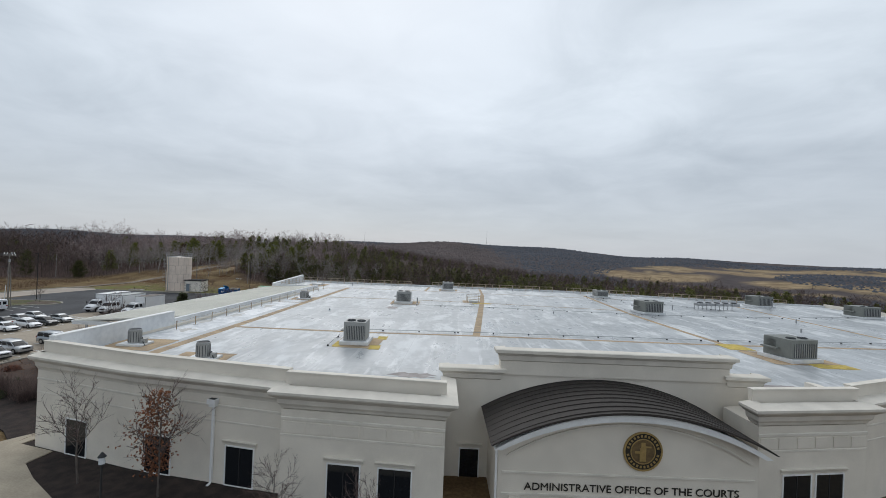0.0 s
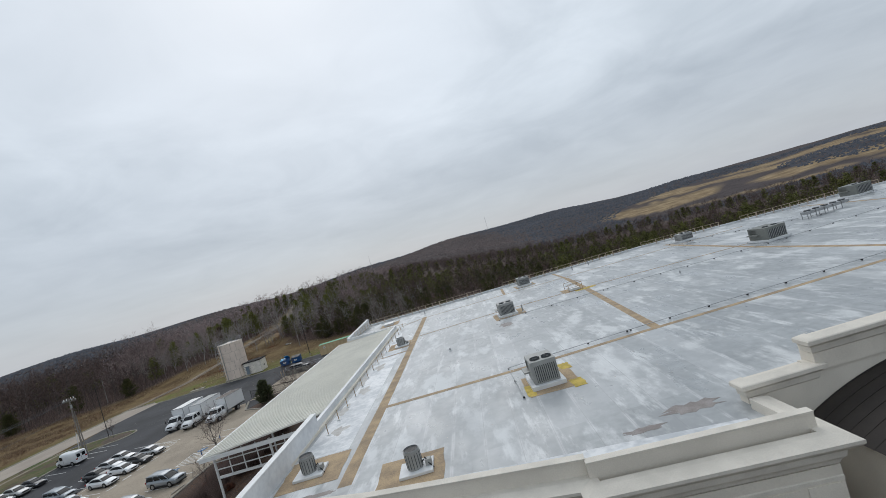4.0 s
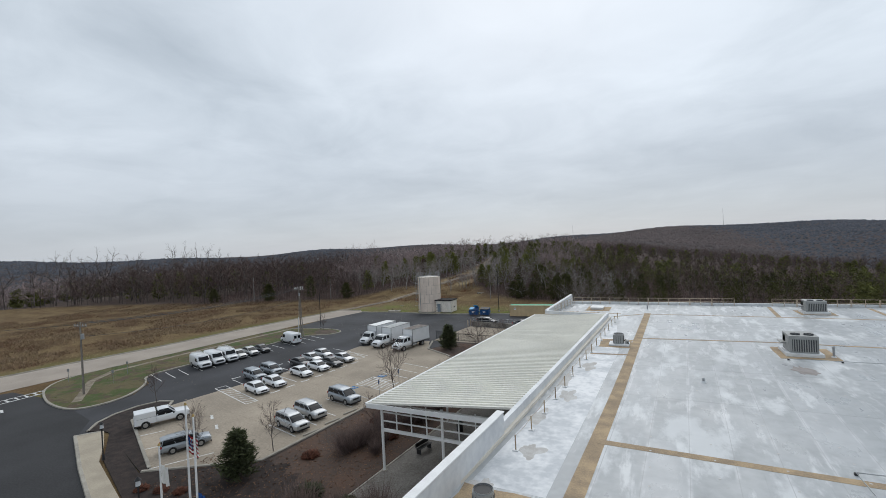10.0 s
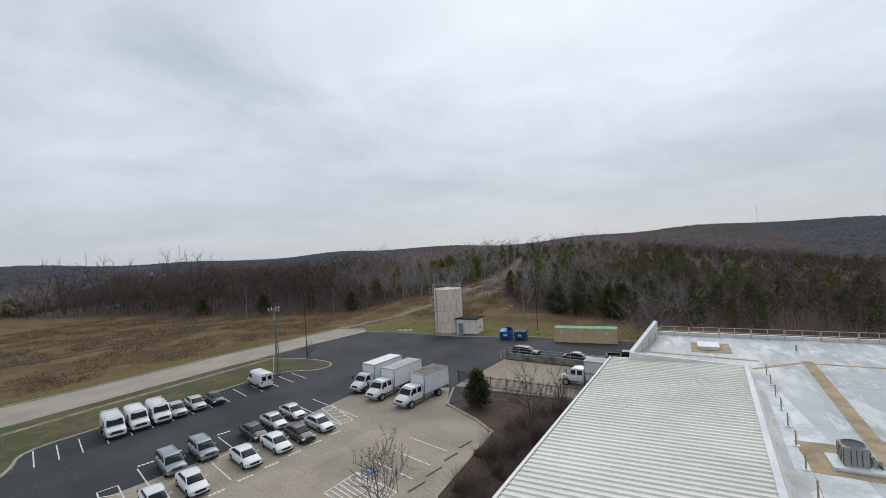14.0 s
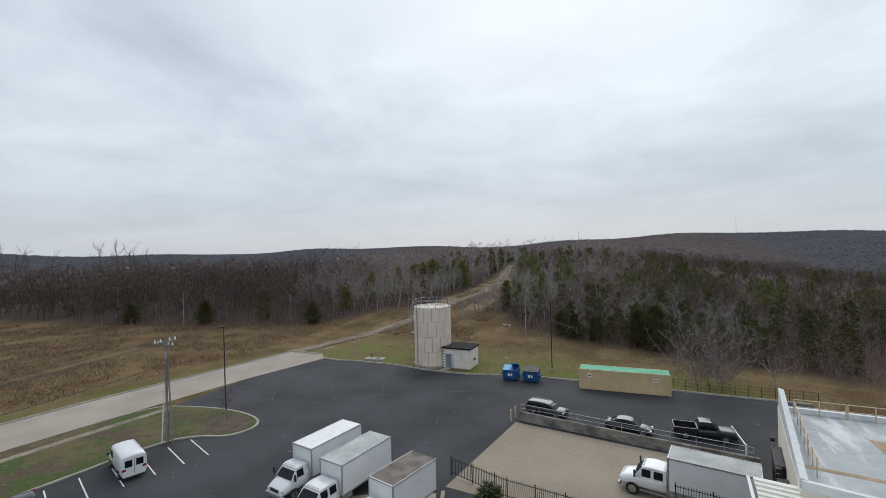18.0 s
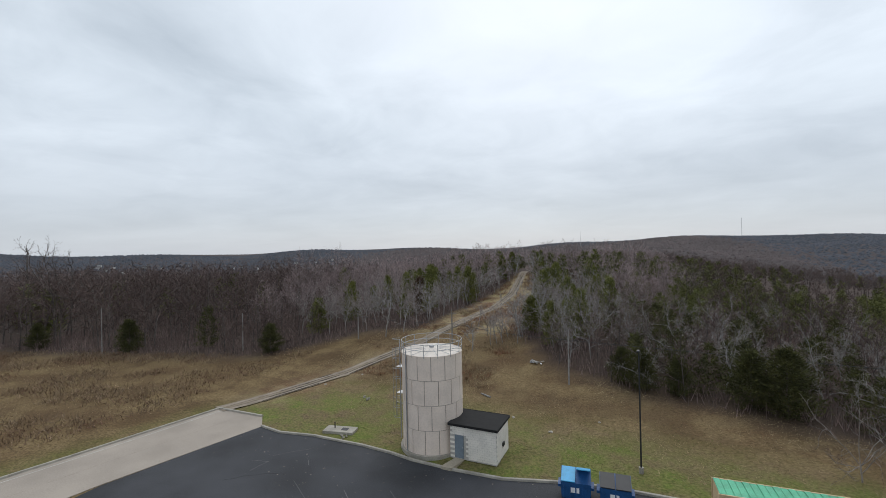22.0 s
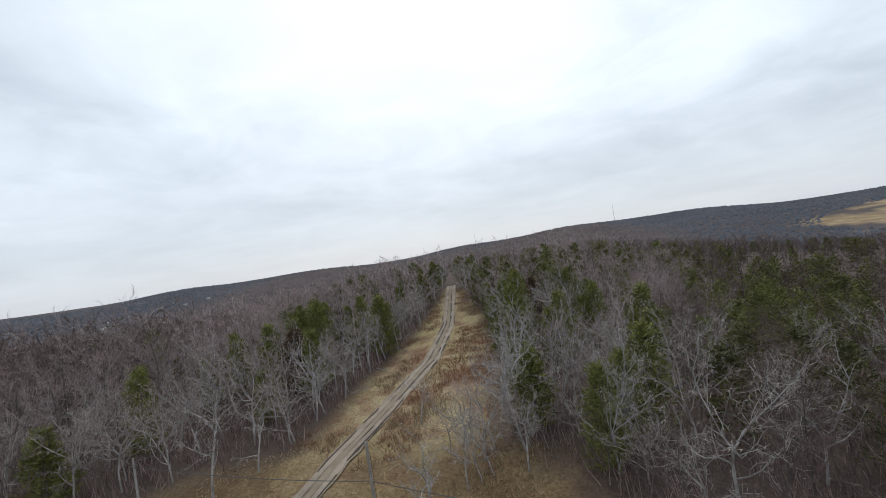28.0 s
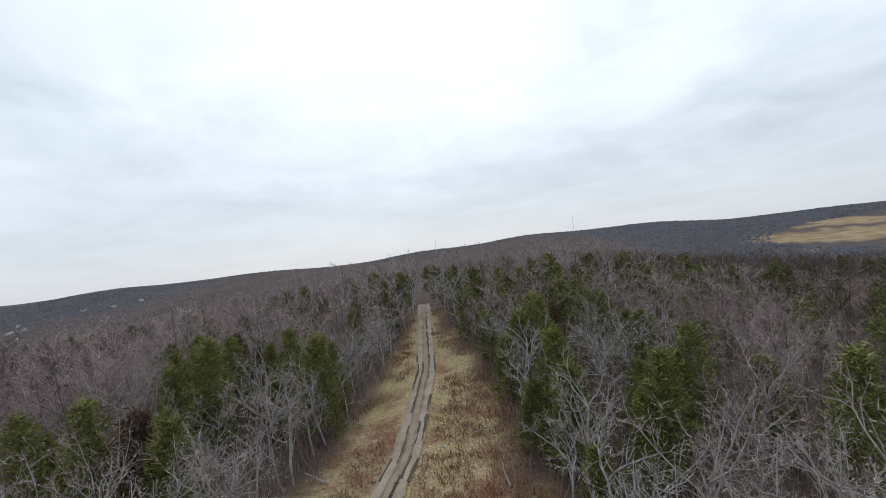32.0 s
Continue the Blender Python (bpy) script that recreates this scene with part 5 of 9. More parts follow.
for k in range(11):
    t = k / 10
    x, y = -24.4 + 20 * t, 71.3 - 2.35 * t
    part("rail_post", T([(x, y, 0.9), (x, y, 1.75)], 0.03, 6), "galv", rw)
part("rail", T([(-24.4, 71.3, 1.72), (-4.4, 68.95, 1.72)], 0.025, 6), "galv", rw)
part("rail", T([(-24.4, 71.3, 1.3), (-4.4, 68.95, 1.3)], 0.02, 6), "galv", rw)


def bar_fence(pts, h=1.7, step=0.15, label="black steel picket fence beside the dock ramp"):
    fb = thing("picket_fence", pose(0, 0, 0), label, "fence")
    for (ax, ay), (bx, by) in zip(pts, pts[1:]):
        ln = math.hypot(bx - ax, by - ay)
        for z in (0.2, h - 0.15):
            part("rail", T([(ax, ay, z), (bx, by, z)], 0.03, 4), "black", fb)
        n = int(ln / step)
        for k in range(n):
            t = (k + 0.5) / n
            x, y = ax + (bx - ax) * t, ay + (by - ay) * t
            if k % 14 == 0:
                part("post", T([(x, y, 0), (x, y, h + 0.1)], 0.05, 4), "black", fb)
            else:
                part("picket", T([(x, y, 0.12), (x, y, h)], 0.02, 4), "black", fb)


bar_fence([(-26.6, 58.4), (-21.4, 57.0), (-15, 56.5), (-6.4, 56.3)], 1.5)
bar_fence([(-10.4, 58.8), (-6.2, 58.2)], 2.6)
gp = thing("barrier_pole", pose(-4.6, 73.2, 0), "white barrier pole by the dock wall", "barrier")
part("post", T([(0, -2.2, 0), (0, -2.2, 1.1)], 0.07, 8), "white_paint", gp)
part("arm", T([(0, -2.2, 1.0), (-0.5, 1.9, 1.0)], 0.06, 8), "white_paint", gp)
part("post", T([(-0.5, 1.9, 0), (-0.5, 1.9, 1.0)], 0.05, 8), "white_paint", gp)
for x, y in ((-25.1, 71.6), (-25.3, 70.6)):
    bo = thing("bollard", pose(x, y, 0), "pale steel bollard at the wall end", "bollard", "bollards")
    part("pipe", T([(0, 0, 0), (0, 0, 1.3)], 0.09, 10), "rail_tan", bo)

# ---- vehicles ----
def paint(name, col, metal=0.0):
    return mat("paint_" + name, col, 0.32, metal=metal, var=0.06, scale=0.8, coat=0.6)


PAINT = {"white": paint("white", (0.76, 0.77, 0.78)), "silver": paint("silver", (0.50, 0.51, 0.52), 0.45), "grey": paint("grey", (0.30, 0.33, 0.36), 0.45), "black": paint("black", (0.012, 0.013, 0.016)), "champagne": paint("champagne", (0.46, 0.46, 0.45), 0.45)}
M["tyre"] = mat("tyre", (0.018, 0.018, 0.018), 0.9, var=0.3, scale=5)
M["rim"] = mat("rim", (0.42, 0.43, 0.44), 0.35, metal=0.8, var=0.2, scale=5)
M["car_glass"] = mat("car_glass", (0.010, 0.012, 0.015), 0.12, var=0.1)
M["car_glass"].node_tree.nodes["Principled BSDF"].inputs["Specular IOR Level"].default_value = 0.25
M["lamp_clear"] = mat("lamp_clear", (0.62, 0.64, 0.66), 0.15, var=0.1)
M["lamp_red"] = mat("lamp_red", (0.30, 0.012, 0.012), 0.2, var=0.1)
M["plastic"] = mat("plastic", (0.028, 0.028, 0.03), 0.7, var=0.2, scale=4)


def loft(stations, fine=4):
    """A rounded shell through stations (x, z_low, z_top, half width, shoulder factor)."""
    st = [np.array(q, float) for q in stations]
    rows = []
    for i in range(len(st) - 1):
        p0, p1, p2, p3 = st[max(i - 1, 0)], st[i], st[i + 1], st[min(i + 2, len(st) - 1)]
        for k in range(fine):
            t = k / fine
            c = 0.5 * (2 * p1 + (p2 - p0) * t + (2 * p0 - 5 * p1 + 4 * p2 - p3) * t * t + (3 * p1 - p0 - 3 * p2 + p3) * t ** 3)
            c = np.clip(c, np.minimum(p1, p2) - 0.01, np.maximum(p1, p2) + 0.01)
            c[0] = p1[0] + (p2[0] - p1[0]) * t
            rows.append(c)
    rows.append(st[-1])
    bm = bmesh.new()
    rings = []
    for x, zl, zt, w, s in rows:
        h = zt - zl
        half = [(w * 0.86, zl), (w * 0.97, zl + h * 0.12), (w, zl + h * 0.36), (w * 0.992, zl + h * 0.62), (w * (0.45 + 0.55 * s), zl + h * 0.87), (w * s * 0.93, zl + h * 0.975), (w * s * 0.5, zt + h * 0.012), (0, zt + h * 0.02)]
        sec = [(-y, z) for y, z in half] + half[-2::-1]
        rings.append([bm.verts.new((x, y, z)) for y, z in sec])
    m = len(rings[0])
    for u, v in zip(rings, rings[1:]):
        for k in range(m):
            bm.faces.new((u[k], v[k], v[(k + 1) % m], u[(k + 1) % m])).smooth = k < m - 1
    bm.faces.new(rings[0]); bm.faces.new(rings[-1][::-1])
    bmesh.ops.recalc_face_normals(bm, faces=bm.faces[:])
    return bm


def frustum(x0, x1, w0, z0, a0, a1, w1, z1):
    bm = bmesh.new()
    lo = [bm.verts.new(p) for p in ((x0, -w0, z0), (x1, -w0, z0), (x1, w0, z0), (x0, w0, z0))]
    hi = [bm.verts.new(p) for p in ((a0, -w1, z1), (a1, -w1, z1), (a1, w1, z1), (a0, w1, z1))]
    bm.faces.new(lo[::-1]); bm.faces.new(hi)
    for k in range(4):
        bm.faces.new((lo[k], lo[(k + 1) % 4], hi[(k + 1) % 4], hi[k]))
    return bm


def wheels(ob, xs, hw, r=0.33, tw=0.22, dual=(), arch=True):
    for x in xs:
        for s in (-1, 1):
            w_ = tw * (1.9 if x in dual else 1)
            if arch:
                pts = [(x + r * 1.17 * math.cos(t), max(0.2, r + r * 1.17 * math.sin(t))) for t in (-0.5 + (math.pi + 1.0) * q / 12 for q in range(13))]
                bm = bmesh.new()
                o_ = [bm.verts.new((px, s * (hw + 0.003), pz)) for px, pz in pts]
                i_ = [bm.verts.new((px, s * (hw - 0.3), pz)) for px, pz in pts]
                bm.faces.new(o_)
                for q in range(13):
                    bm.faces.new((o_[q], i_[q], i_[(q + 1) % 13], o_[(q + 1) % 13]))
                bmesh.ops.recalc_face_normals(bm, faces=bm.faces[:])
                part("wheel_arch", bm, "plastic", ob)
            y1 = s * (hw + 0.012 - w_ * 0.5)
            ty = part("tyre", T([(x, y1 - w_ / 2, r), (x, y1 - w_ * 0.42, r), (x, y1 + w_ * 0.42, r), (x, y1 + w_ / 2, r)], r, 18), "tyre", ob)
            part("rim", T([(x, s * (hw + 0.018), r), (x, s * (hw - 0.05), r)], r * 0.64, 14), "rim", ty)
            part("hub", T([(x, s * (hw + 0.03), r), (x, s * (hw - 0.02), r)], r * 0.2, 8), "rim", ty)


def pillars(ob, base, top, pm, extra=()):
    x0, x1, w0, z0 = base
    a0, a1, w1, z1 = top
    for s in (-1, 1):
        for t in (0.0, 1.0) + tuple(extra):
            p = (x0 + (x1 - x0) * t, s * (w0 + 0.005), z0 - 0.02)
            q = (a0 + (a1 - a0) * t, s * (w1 + 0.005), z1)
            part("pillar", T([p, q], 0.05, 4), pm, ob)


def lights(ob, L, hw, zf, zr, grille=True, plate=True):
    for s in (-1, 1):
        part("headlight", B(L / 2 - 0.22, s * hw * 0.72 - 0.2, zf - 0.08, L / 2 - 0.02, s * hw * 0.72 + 0.2, zf + 0.08, 0.03), "lamp_clear", ob, "clear headlight")
        part("tail_light", B(-L / 2 - 0.005, s * hw * 0.78 - 0.16, zr - 0.12, -L / 2 + 0.14, s * hw * 0.78 + 0.16, zr + 0.12, 0.03), "lamp_red", ob, "red tail light")
    if grille:
        part("grille", B(L / 2 - 0.06, -hw * 0.5, zf - 0.16, L / 2 + 0.012, hw * 0.5, zf + 0.05, 0.02), "plastic", ob)
    part("front_bumper", B(L / 2 - 0.1, -hw * 0.85, 0.22, L / 2 + 0.03, hw * 0.85, 0.36, 0.03), "plastic", ob)
    part("rear_bumper", B(-L / 2 - 0.03, -hw * 0.85, 0.26, -L / 2 + 0.1, hw * 0.85, 0.42, 0.03), "plastic", ob)
    if plate:
        part("plate", B(-L / 2 - 0.035, -0.2, 0.5, -L / 2 + 0.03, 0.2, 0.62), "white_paint", ob)


def mirrors(ob, x, hw, z, pm, size=0.09):
    for s in (-1, 1):
        part("mirror", B(x - size * 0.6, s * (hw + 0.1) - size * 0.7, z - size * 0.6, x + size * 0.6, s * (hw + 0.1) + size * 0.7, z + size * 0.8, 0.02), pm, ob)
        part("mirror_arm", T([(x, s * (hw - 0.12), z), (x, s * (hw + 0.06), z)], 0.02, 4), pm, ob)


def sedan(col, label):
    L, hw = 4.7, 0.89
    ob = thing("sedan_car", pose(0, 0, 0), label, "car", "parked cars")
    p = PAINT[col]
    part("body", loft([(-2.35, 0.42, 0.82, 0.72, 0.85), (-2.2, 0.28, 0.98, 0.84, 0.86), (-1.5, 0.22, 1.0, hw, 0.84), (-0.3, 0.2, 0.96, hw, 0.88), (0.95, 0.2, 0.94, hw, 0.85), (1.7, 0.22, 0.84, 0.87, 0.8), (2.2, 0.26, 0.7, 0.8, 0.78), (2.35, 0.32, 0.58, 0.66, 0.8)]), p, ob)
    base, top = (-1.95, 1.12, 0.70, 0.95), (-1.0, 0.32, 0.58, 1.38)
    part("glasshouse", loft([(-2.0, 0.93, 0.97, 0.62, 0.9), (-1.55, 0.93, 1.17, 0.72, 0.84), (-0.95, 0.93, 1.365, 0.73, 0.80), (-0.3, 0.93, 1.405, 0.74, 0.80), (0.3, 0.93, 1.365, 0.73, 0.80), (0.78, 0.93, 1.16, 0.72, 0.84), (1.2, 0.92, 0.95, 0.66, 0.9)]), "car_glass", ob, "dark tinted windows")
    part("roof", loft([(-1.28, 1.27, 1.335, 0.62, 0.96), (-0.85, 1.32, 1.42, 0.68, 0.95), (-0.3, 1.34, 1.455, 0.70, 0.95), (0.2, 1.32, 1.425, 0.68, 0.95), (0.5, 1.26, 1.335, 0.63, 0.96)]), p, ob)
    pillars(ob, base, top, p, (0.52,))
    wheels(ob, (-1.38, 1.42), hw)
    lights(ob, L, hw, 0.62, 0.82); mirrors(ob, 0.75, hw, 0.98, p)
    part("sill", B(-1.0, -hw - 0.005, 0.18, 1.05, hw + 0.005, 0.28), "plastic", ob)
    return ob


def suv(col, label, L=4.75, name="suv_car", zt=1.68):
    hw = 0.93
    ob = thing(name, pose(0, 0, 0), label, "car", "parked cars")
    p = PAINT[col]
    e = L / 2
    part("body", loft([(-e, 0.5, 0.95, 0.8, 0.88), (-e + 0.12, 0.34, 1.08, 0.89, 0.9), (-e + 0.8, 0.3, 1.1, hw, 0.9), (0.2, 0.28, 1.08, hw, 0.9), (1.0, 0.28, 1.06, hw, 0.88), (e - 0.5, 0.3, 1.04, 0.92, 0.88), (e - 0.1, 0.34, 0.95, 0.87, 0.88), (e, 0.42, 0.84, 0.78, 0.9)]), p, ob)
    base, top = (-e + 0.12, 1.34, 0.80, 1.08), (-e + 0.3, 0.52, 0.69, zt - 0.1)
    part("glasshouse", loft([(-e + 0.06, 1.05, 1.2, 0.74, 0.88), (-e + 0.3, 1.05, zt - 0.12, 0.78, 0.82), (-0.6, 1.05, zt - 0.07, 0.80, 0.82), (0.45, 1.05, zt - 0.12, 0.79, 0.82), (0.95, 1.05, 1.36, 0.79, 0.85), (1.42, 1.03, 1.07, 0.76, 0.9)]), "car_glass", ob, "dark tinted windows")
    part("roof", loft([(-e + 0.06, zt - 0.2, zt - 0.12, 0.70, 0.95), (-e + 0.4, zt - 0.17, zt - 0.03, 0.74, 0.94), (-0.6, zt - 0.16, zt, 0.75, 0.94), (0.35, zt - 0.18, zt - 0.04, 0.74, 0.94), (0.66, zt - 0.24, zt - 0.12, 0.68, 0.95)]), p, ob)
    for s in (-1, 1):
        part("roof_rail", T([(-e + 0.6, s * 0.62, zt + 0.04), (0.2, s * 0.62, zt + 0.05)], 0.022, 6), "galv", ob)
    pillars(ob, base, top, p, (0.36, 0.68))
    wheels(ob, (-1.4, 1.42), hw, 0.37, 0.24)
    lights(ob, L, hw, 0.82, 1.0); mirrors(ob, 0.85, hw, 1.1, p, 0.11)
    part("cladding", B(-1.05, -hw - 0.008, 0.25, 1.05, hw + 0.008, 0.4), "plastic", ob)
    return ob


def cargo_van(col, label, L=5.3, zt=2.1, snub=0.95, bars=False):
    hw = 0.98
    ob = thing("cargo_van", pose(0, 0, 0), label, "van", "parked vans")
    p = PAINT[col]
    e = L / 2
    w0 = e - snub            # foot of the windscreen
    part("body", loft([(-e, 0.42, zt - 0.12, hw - 0.05, 0.92), (-e + 0.15, 0.36, zt, hw, 0.92), (w0 - 0.75, 0.34, zt, hw, 0.92), (w0 - 0.55, 0.34, zt - 0.07, hw, 0.90), (w0, 0.34, 1.24, hw, 0.90), (w0 + 0.1, 0.34, 1.2, hw, 0.9), (e - 0.15, 0.36, 1.06, hw - 0.05, 0.9), (e, 0.42, 0.96, hw - 0.1, 0.92)]), p, ob)
    bm = bmesh.new()
    q = [(w0 - 0.015, -0.80, 1.30), (w0 - 0.015, 0.80, 1.30), (w0 - 0.47, 0.72, zt - 0.22), (w0 - 0.47, -0.72, zt - 0.22)]
    lo = [bm.verts.new((x - 0.12, y, z)) for x, y, z in q]
    hi = [bm.verts.new((x + 0.035, y, z + 0.03)) for x, y, z in q]
    bm.faces.new(hi); bm.faces.new(lo[::-1])
    for k in range(4):
        bm.faces.new((lo[k], lo[(k + 1) % 4], hi[(k + 1) % 4], hi[k]))
    bmesh.ops.recalc_face_normals(bm, faces=bm.faces[:])
    part("windscreen", bm, "car_glass", ob, "dark windscreen")
    for s in (-1, 1):
        part("side_window", B(w0 - 1.3, s * (hw - 0.02) - 0.02, 1.26, w0 - 0.55, s * (hw - 0.02) + 0.02, zt - 0.38, 0.015), "car_glass", ob)
        part("rear_window", B(-e - 0.012, s * 0.42 - 0.28, 1.25, -e + 0.05, s * 0.42 + 0.28, zt - 0.4, 0.02), "car_glass", ob)
        part("wiper", T([(w0 + 0.02, s * 0.3 - 0.25, 1.31), (w0 - 0.08, s * 0.3 + 0.2, 1.42)], 0.012, 4), "plastic", ob)
        part("side_door_seam", B(w0 - 1.4, s * (hw + 0.002) - 0.006, 0.5, w0 - 1.38, s * (hw + 0.002) + 0.006, zt - 0.3), "plastic", ob)
    wheels(ob, (-e + 1.15, e - 0.95), hw, 0.37, 0.24)
    lights(ob, L, hw, 0.86, 1.05); mirrors(ob, w0 - 0.25, hw + 0.06, 1.4, "plastic", 0.15)
    part("lower_grille", B(e - 0.06, -hw * 0.62, 0.62, e + 0.02, hw * 0.62, 0.82, 0.02), "plastic", ob)
    part("door_seam", B(-e - 0.016, -0.012, 0.5, -e + 0.02, 0.012, zt - 0.25), "plastic", ob)
    if bars:
        for x in (-e + 0.6, -0.4, w0 - 1.0):
            bar = part("roof_bar", T([(x, -0.82, zt + 0.16), (x, 0.82, zt + 0.16)], 0.03, 6), "white_paint", ob)
            for s in (-1, 1):
                part("foot", T([(x, s * 0.8, zt - 0.04), (x, s * 0.8, zt + 0.16)], 0.025, 6), "white_paint", bar)
        for s in (-1, 1):
            part("roof_rail", T([(-e + 0.4, s * 0.6, zt + 0.2), (w0 - 0.8, s * 0.6, zt + 0.2)], 0.025, 6), "white_paint", ob)
    return ob


def pickup(col, label, topper=False):
    L, hw = 5.6, 0.98
    ob = thing("pickup_truck", pose(0, 0, 0), label, "truck", "parked cars")
    p = PAINT[col]
    part("body", loft([(-0.62, 0.42, 1.16, hw, 0.93), (0.4, 0.4, 1.16, hw, 0.92), (1.25, 0.4, 1.22, hw, 0.92), (2.35, 0.42, 1.19, hw - 0.02, 0.92), (2.7, 0.46, 1.12, hw - 0.06, 0.92), (2.8, 0.52, 1.02, hw - 0.1, 0.94)]), p, ob)
    base, top = (-0.6, 1.4, 0.86, 1.12), (-0.4, 0.62, 0.7, 1.8)
    part("cab_glass", loft([(-0.64, 1.1, 1.5, 0.84, 0.84), (-0.5, 1.1, 1.76, 0.85, 0.82), (0.1, 1.1, 1.82, 0.86, 0.82), (0.62, 1.1, 1.76, 0.85, 0.82), (1.0, 1.1, 1.48, 0.84, 0.86), (1.45, 1.1, 1.15, 0.8, 0.9)]), "car_glass", ob, "dark cab windows")
    part("cab_roof", loft([(-0.5, 1.76, 1.84, 0.73, 0.9), (0.1, 1.78, 1.87, 0.75, 0.9), (0.7, 1.76, 1.83, 0.71, 0.9)]), p, ob)
    pillars(ob, base, top, p, (0.45,))
    part("bed_side", B(-2.78, -hw, 0.5, -0.66, -hw + 0.1, 1.18, 0.02), p, ob)
    part("bed_side", B(-2.78, hw - 0.1, 0.5, -0.66, hw, 1.18, 0.02), p, ob)
    part("bed_floor", B(-2.76, -hw + 0.09, 0.55, -0.66, hw - 0.09, 0.66), "plastic", ob)
    part("tailgate", B(-2.82, -hw + 0.02, 0.52, -2.72, hw - 0.02, 1.17, 0.02), p, ob)
    part("bed_front", B(-0.72, -hw + 0.09, 0.6, -0.63, hw - 0.09, 1.17), p, ob)
    if topper:
        part("canopy", B(-2.8, -hw + 0.03, 1.19, -0.66, hw - 0.03, 1.86, 0.08), p, ob, "white bed canopy")
        for s in (-1, 1):
            part("canopy_door", B(-2.6, s * (hw - 0.03) - 0.012, 1.25, -0.85, s * (hw - 0.03) + 0.012, 1.72, 0.01), p, ob)
    wheels(ob, (-1.75, 1.75), hw, 0.4, 0.26)
    lights(ob, L, hw, 0.88, 0.95); mirrors(ob, 1.1, hw + 0.05, 1.25, "plastic", 0.13)
    return ob


def box_truck(label, L=8.1, zt=3.15, roof="white_paint", crew=True, conv=False):
    hw = 1.12
    ob = thing("box_truck", pose(0, 0, 0), label, "truck", "box trucks")
    p = PAINT["white"]
    e = L / 2
    cabl = 2.0 if crew else 1.45
    nose = 1.25 if conv else 1.0
    c0 = e - nose - cabl
    part("cab_body", loft([(c0, 0.6, 1.42, 1.0, 0.95), (e - nose, 0.6, 1.42, 1.0, 0.92), (e - nose + 0.2, 0.62, 1.4, 1.0, 0.8), (e - 0.3, 0.6, 1.22, 0.94, 0.78), (e - 0.03, 0.62, 1.05, 0.84, 0.8), (e, 0.66, 0.95, 0.76, 0.8)]), p, ob)
    base, top = (c0 + 0.02, e - nose + 0.16, 0.95, 1.42), (c0 + 0.1, e - nose - 0.4, 0.82, 2.08)
    part("cab_upper", frustum(*base, *top), p, ob)
    bm = frustum(e - nose - 0.32, e - nose + 0.19, 0.84, 1.46, e - nose - 0.5, e - nose - 0.36, 0.74, 2.02)
    part("windscreen", bm, "car_glass", ob, "dark windscreen")
    part("cab_roof", loft([(c0 + 0.05, 2.02, 2.14, 0.84, 0.86), ((c0 + e - nose) / 2, 2.04, 2.2, 0.86, 0.86), (e - nose - 0.33, 2.0, 2.12, 0.8, 0.86)]), p, ob)
    for k in range(5):
        part("marker_lamp", B(e - nose - 0.5, -0.5 + k * 0.25 - 0.04, 2.12, e - nose - 0.42, -0.5 + k * 0.25 + 0.04, 2.19), "lamp_clear", ob)
    for s in (-1, 1):
        xs = [(e - nose - 0.95, e - nose - 0.35)] + ([(e - nose - 1.75, e - nose - 1.15)] if crew else [])
        for a, b in xs:
            w_ = B(a, -0.02, 1.46, b, 0.02, 1.98, 0.015)
            bmesh.ops.transform(w_, matrix=pose(0, s * 0.905, 0) @ Matrix.Translation((0, 0, 1.7)) @ Matrix.Rotation(s * 0.19, 4, "X") @ Matrix.Translation((0, 0, -1.7)), verts=w_.verts[:])
            part("side_window", w_, "car_glass", ob)
        part("step", B(c0 + 0.1, s * 0.98 - 0.14, 0.42, e - nose - 0.2, s * 0.98 + 0.1, 0.5, 0.02), "galv", ob)
        part("mirror", B(e - nose + 0.02, s * 1.25 - 0.08, 1.45, e - nose + 0.14, s * 1.25 + 0.08, 1.95, 0.03), "plastic", ob)
        part("mirror_arm", T([(e - nose, s * 0.92, 1.6), (e - nose + 0.06, s * 1.22, 1.7)], 0.02, 4), "plastic", ob)
        part("headlight", B(e - 0.2, s * 0.7 - 0.16, 0.82, e - 0.02, s * 0.7 + 0.16, 1.0, 0.03), "lamp_clear", ob)
    part("grille", B(e - 0.1, -0.48, 0.78, e + 0.015, 0.48, 1.02, 0.02), "plastic", ob)
    part("bumper", B(e - 0.12, -1.02, 0.42, e + 0.08, 1.02, 0.66, 0.04), "galv", ob)
    b1 = c0 - 0.12
    cargo = part("cargo_box", B(-e, -hw, 0.95, b1, hw, zt, 0.03), p, ob, "white cargo box")
    part("box_roof", B(-e + 0.05, -hw + 0.06, zt, b1 - 0.05, hw - 0.06, zt + 0.03, 0.01), roof, cargo)
    for s in (-1, 1):
        part("corner_trim", B(-e - 0.01, s * hw - 0.035, zt - 0.07, b1 + 0.01, s * hw + 0.035, zt + 0.045, 0.02), "galv", cargo)
        part("corner_post", B(b1 - 0.06, s * hw - 0.05, 0.95, b1 + 0.04, s * hw + 0.03, zt + 0.03, 0.02), "galv", cargo)
        part("skirt_rail", B(-e, s * hw - 0.03, 0.93, b1, s * hw + 0.03, 1.03), "galv", cargo)
    part("front_header", B(b1 - 0.06, -hw, zt - 0.05, b1 + 0.04, hw, zt + 0.05, 0.02), "galv", cargo)
    part("rear_door", B(-e - 0.015, -hw + 0.1, 1.05, -e + 0.02, hw - 0.1, zt - 0.12), "white_paint", cargo)
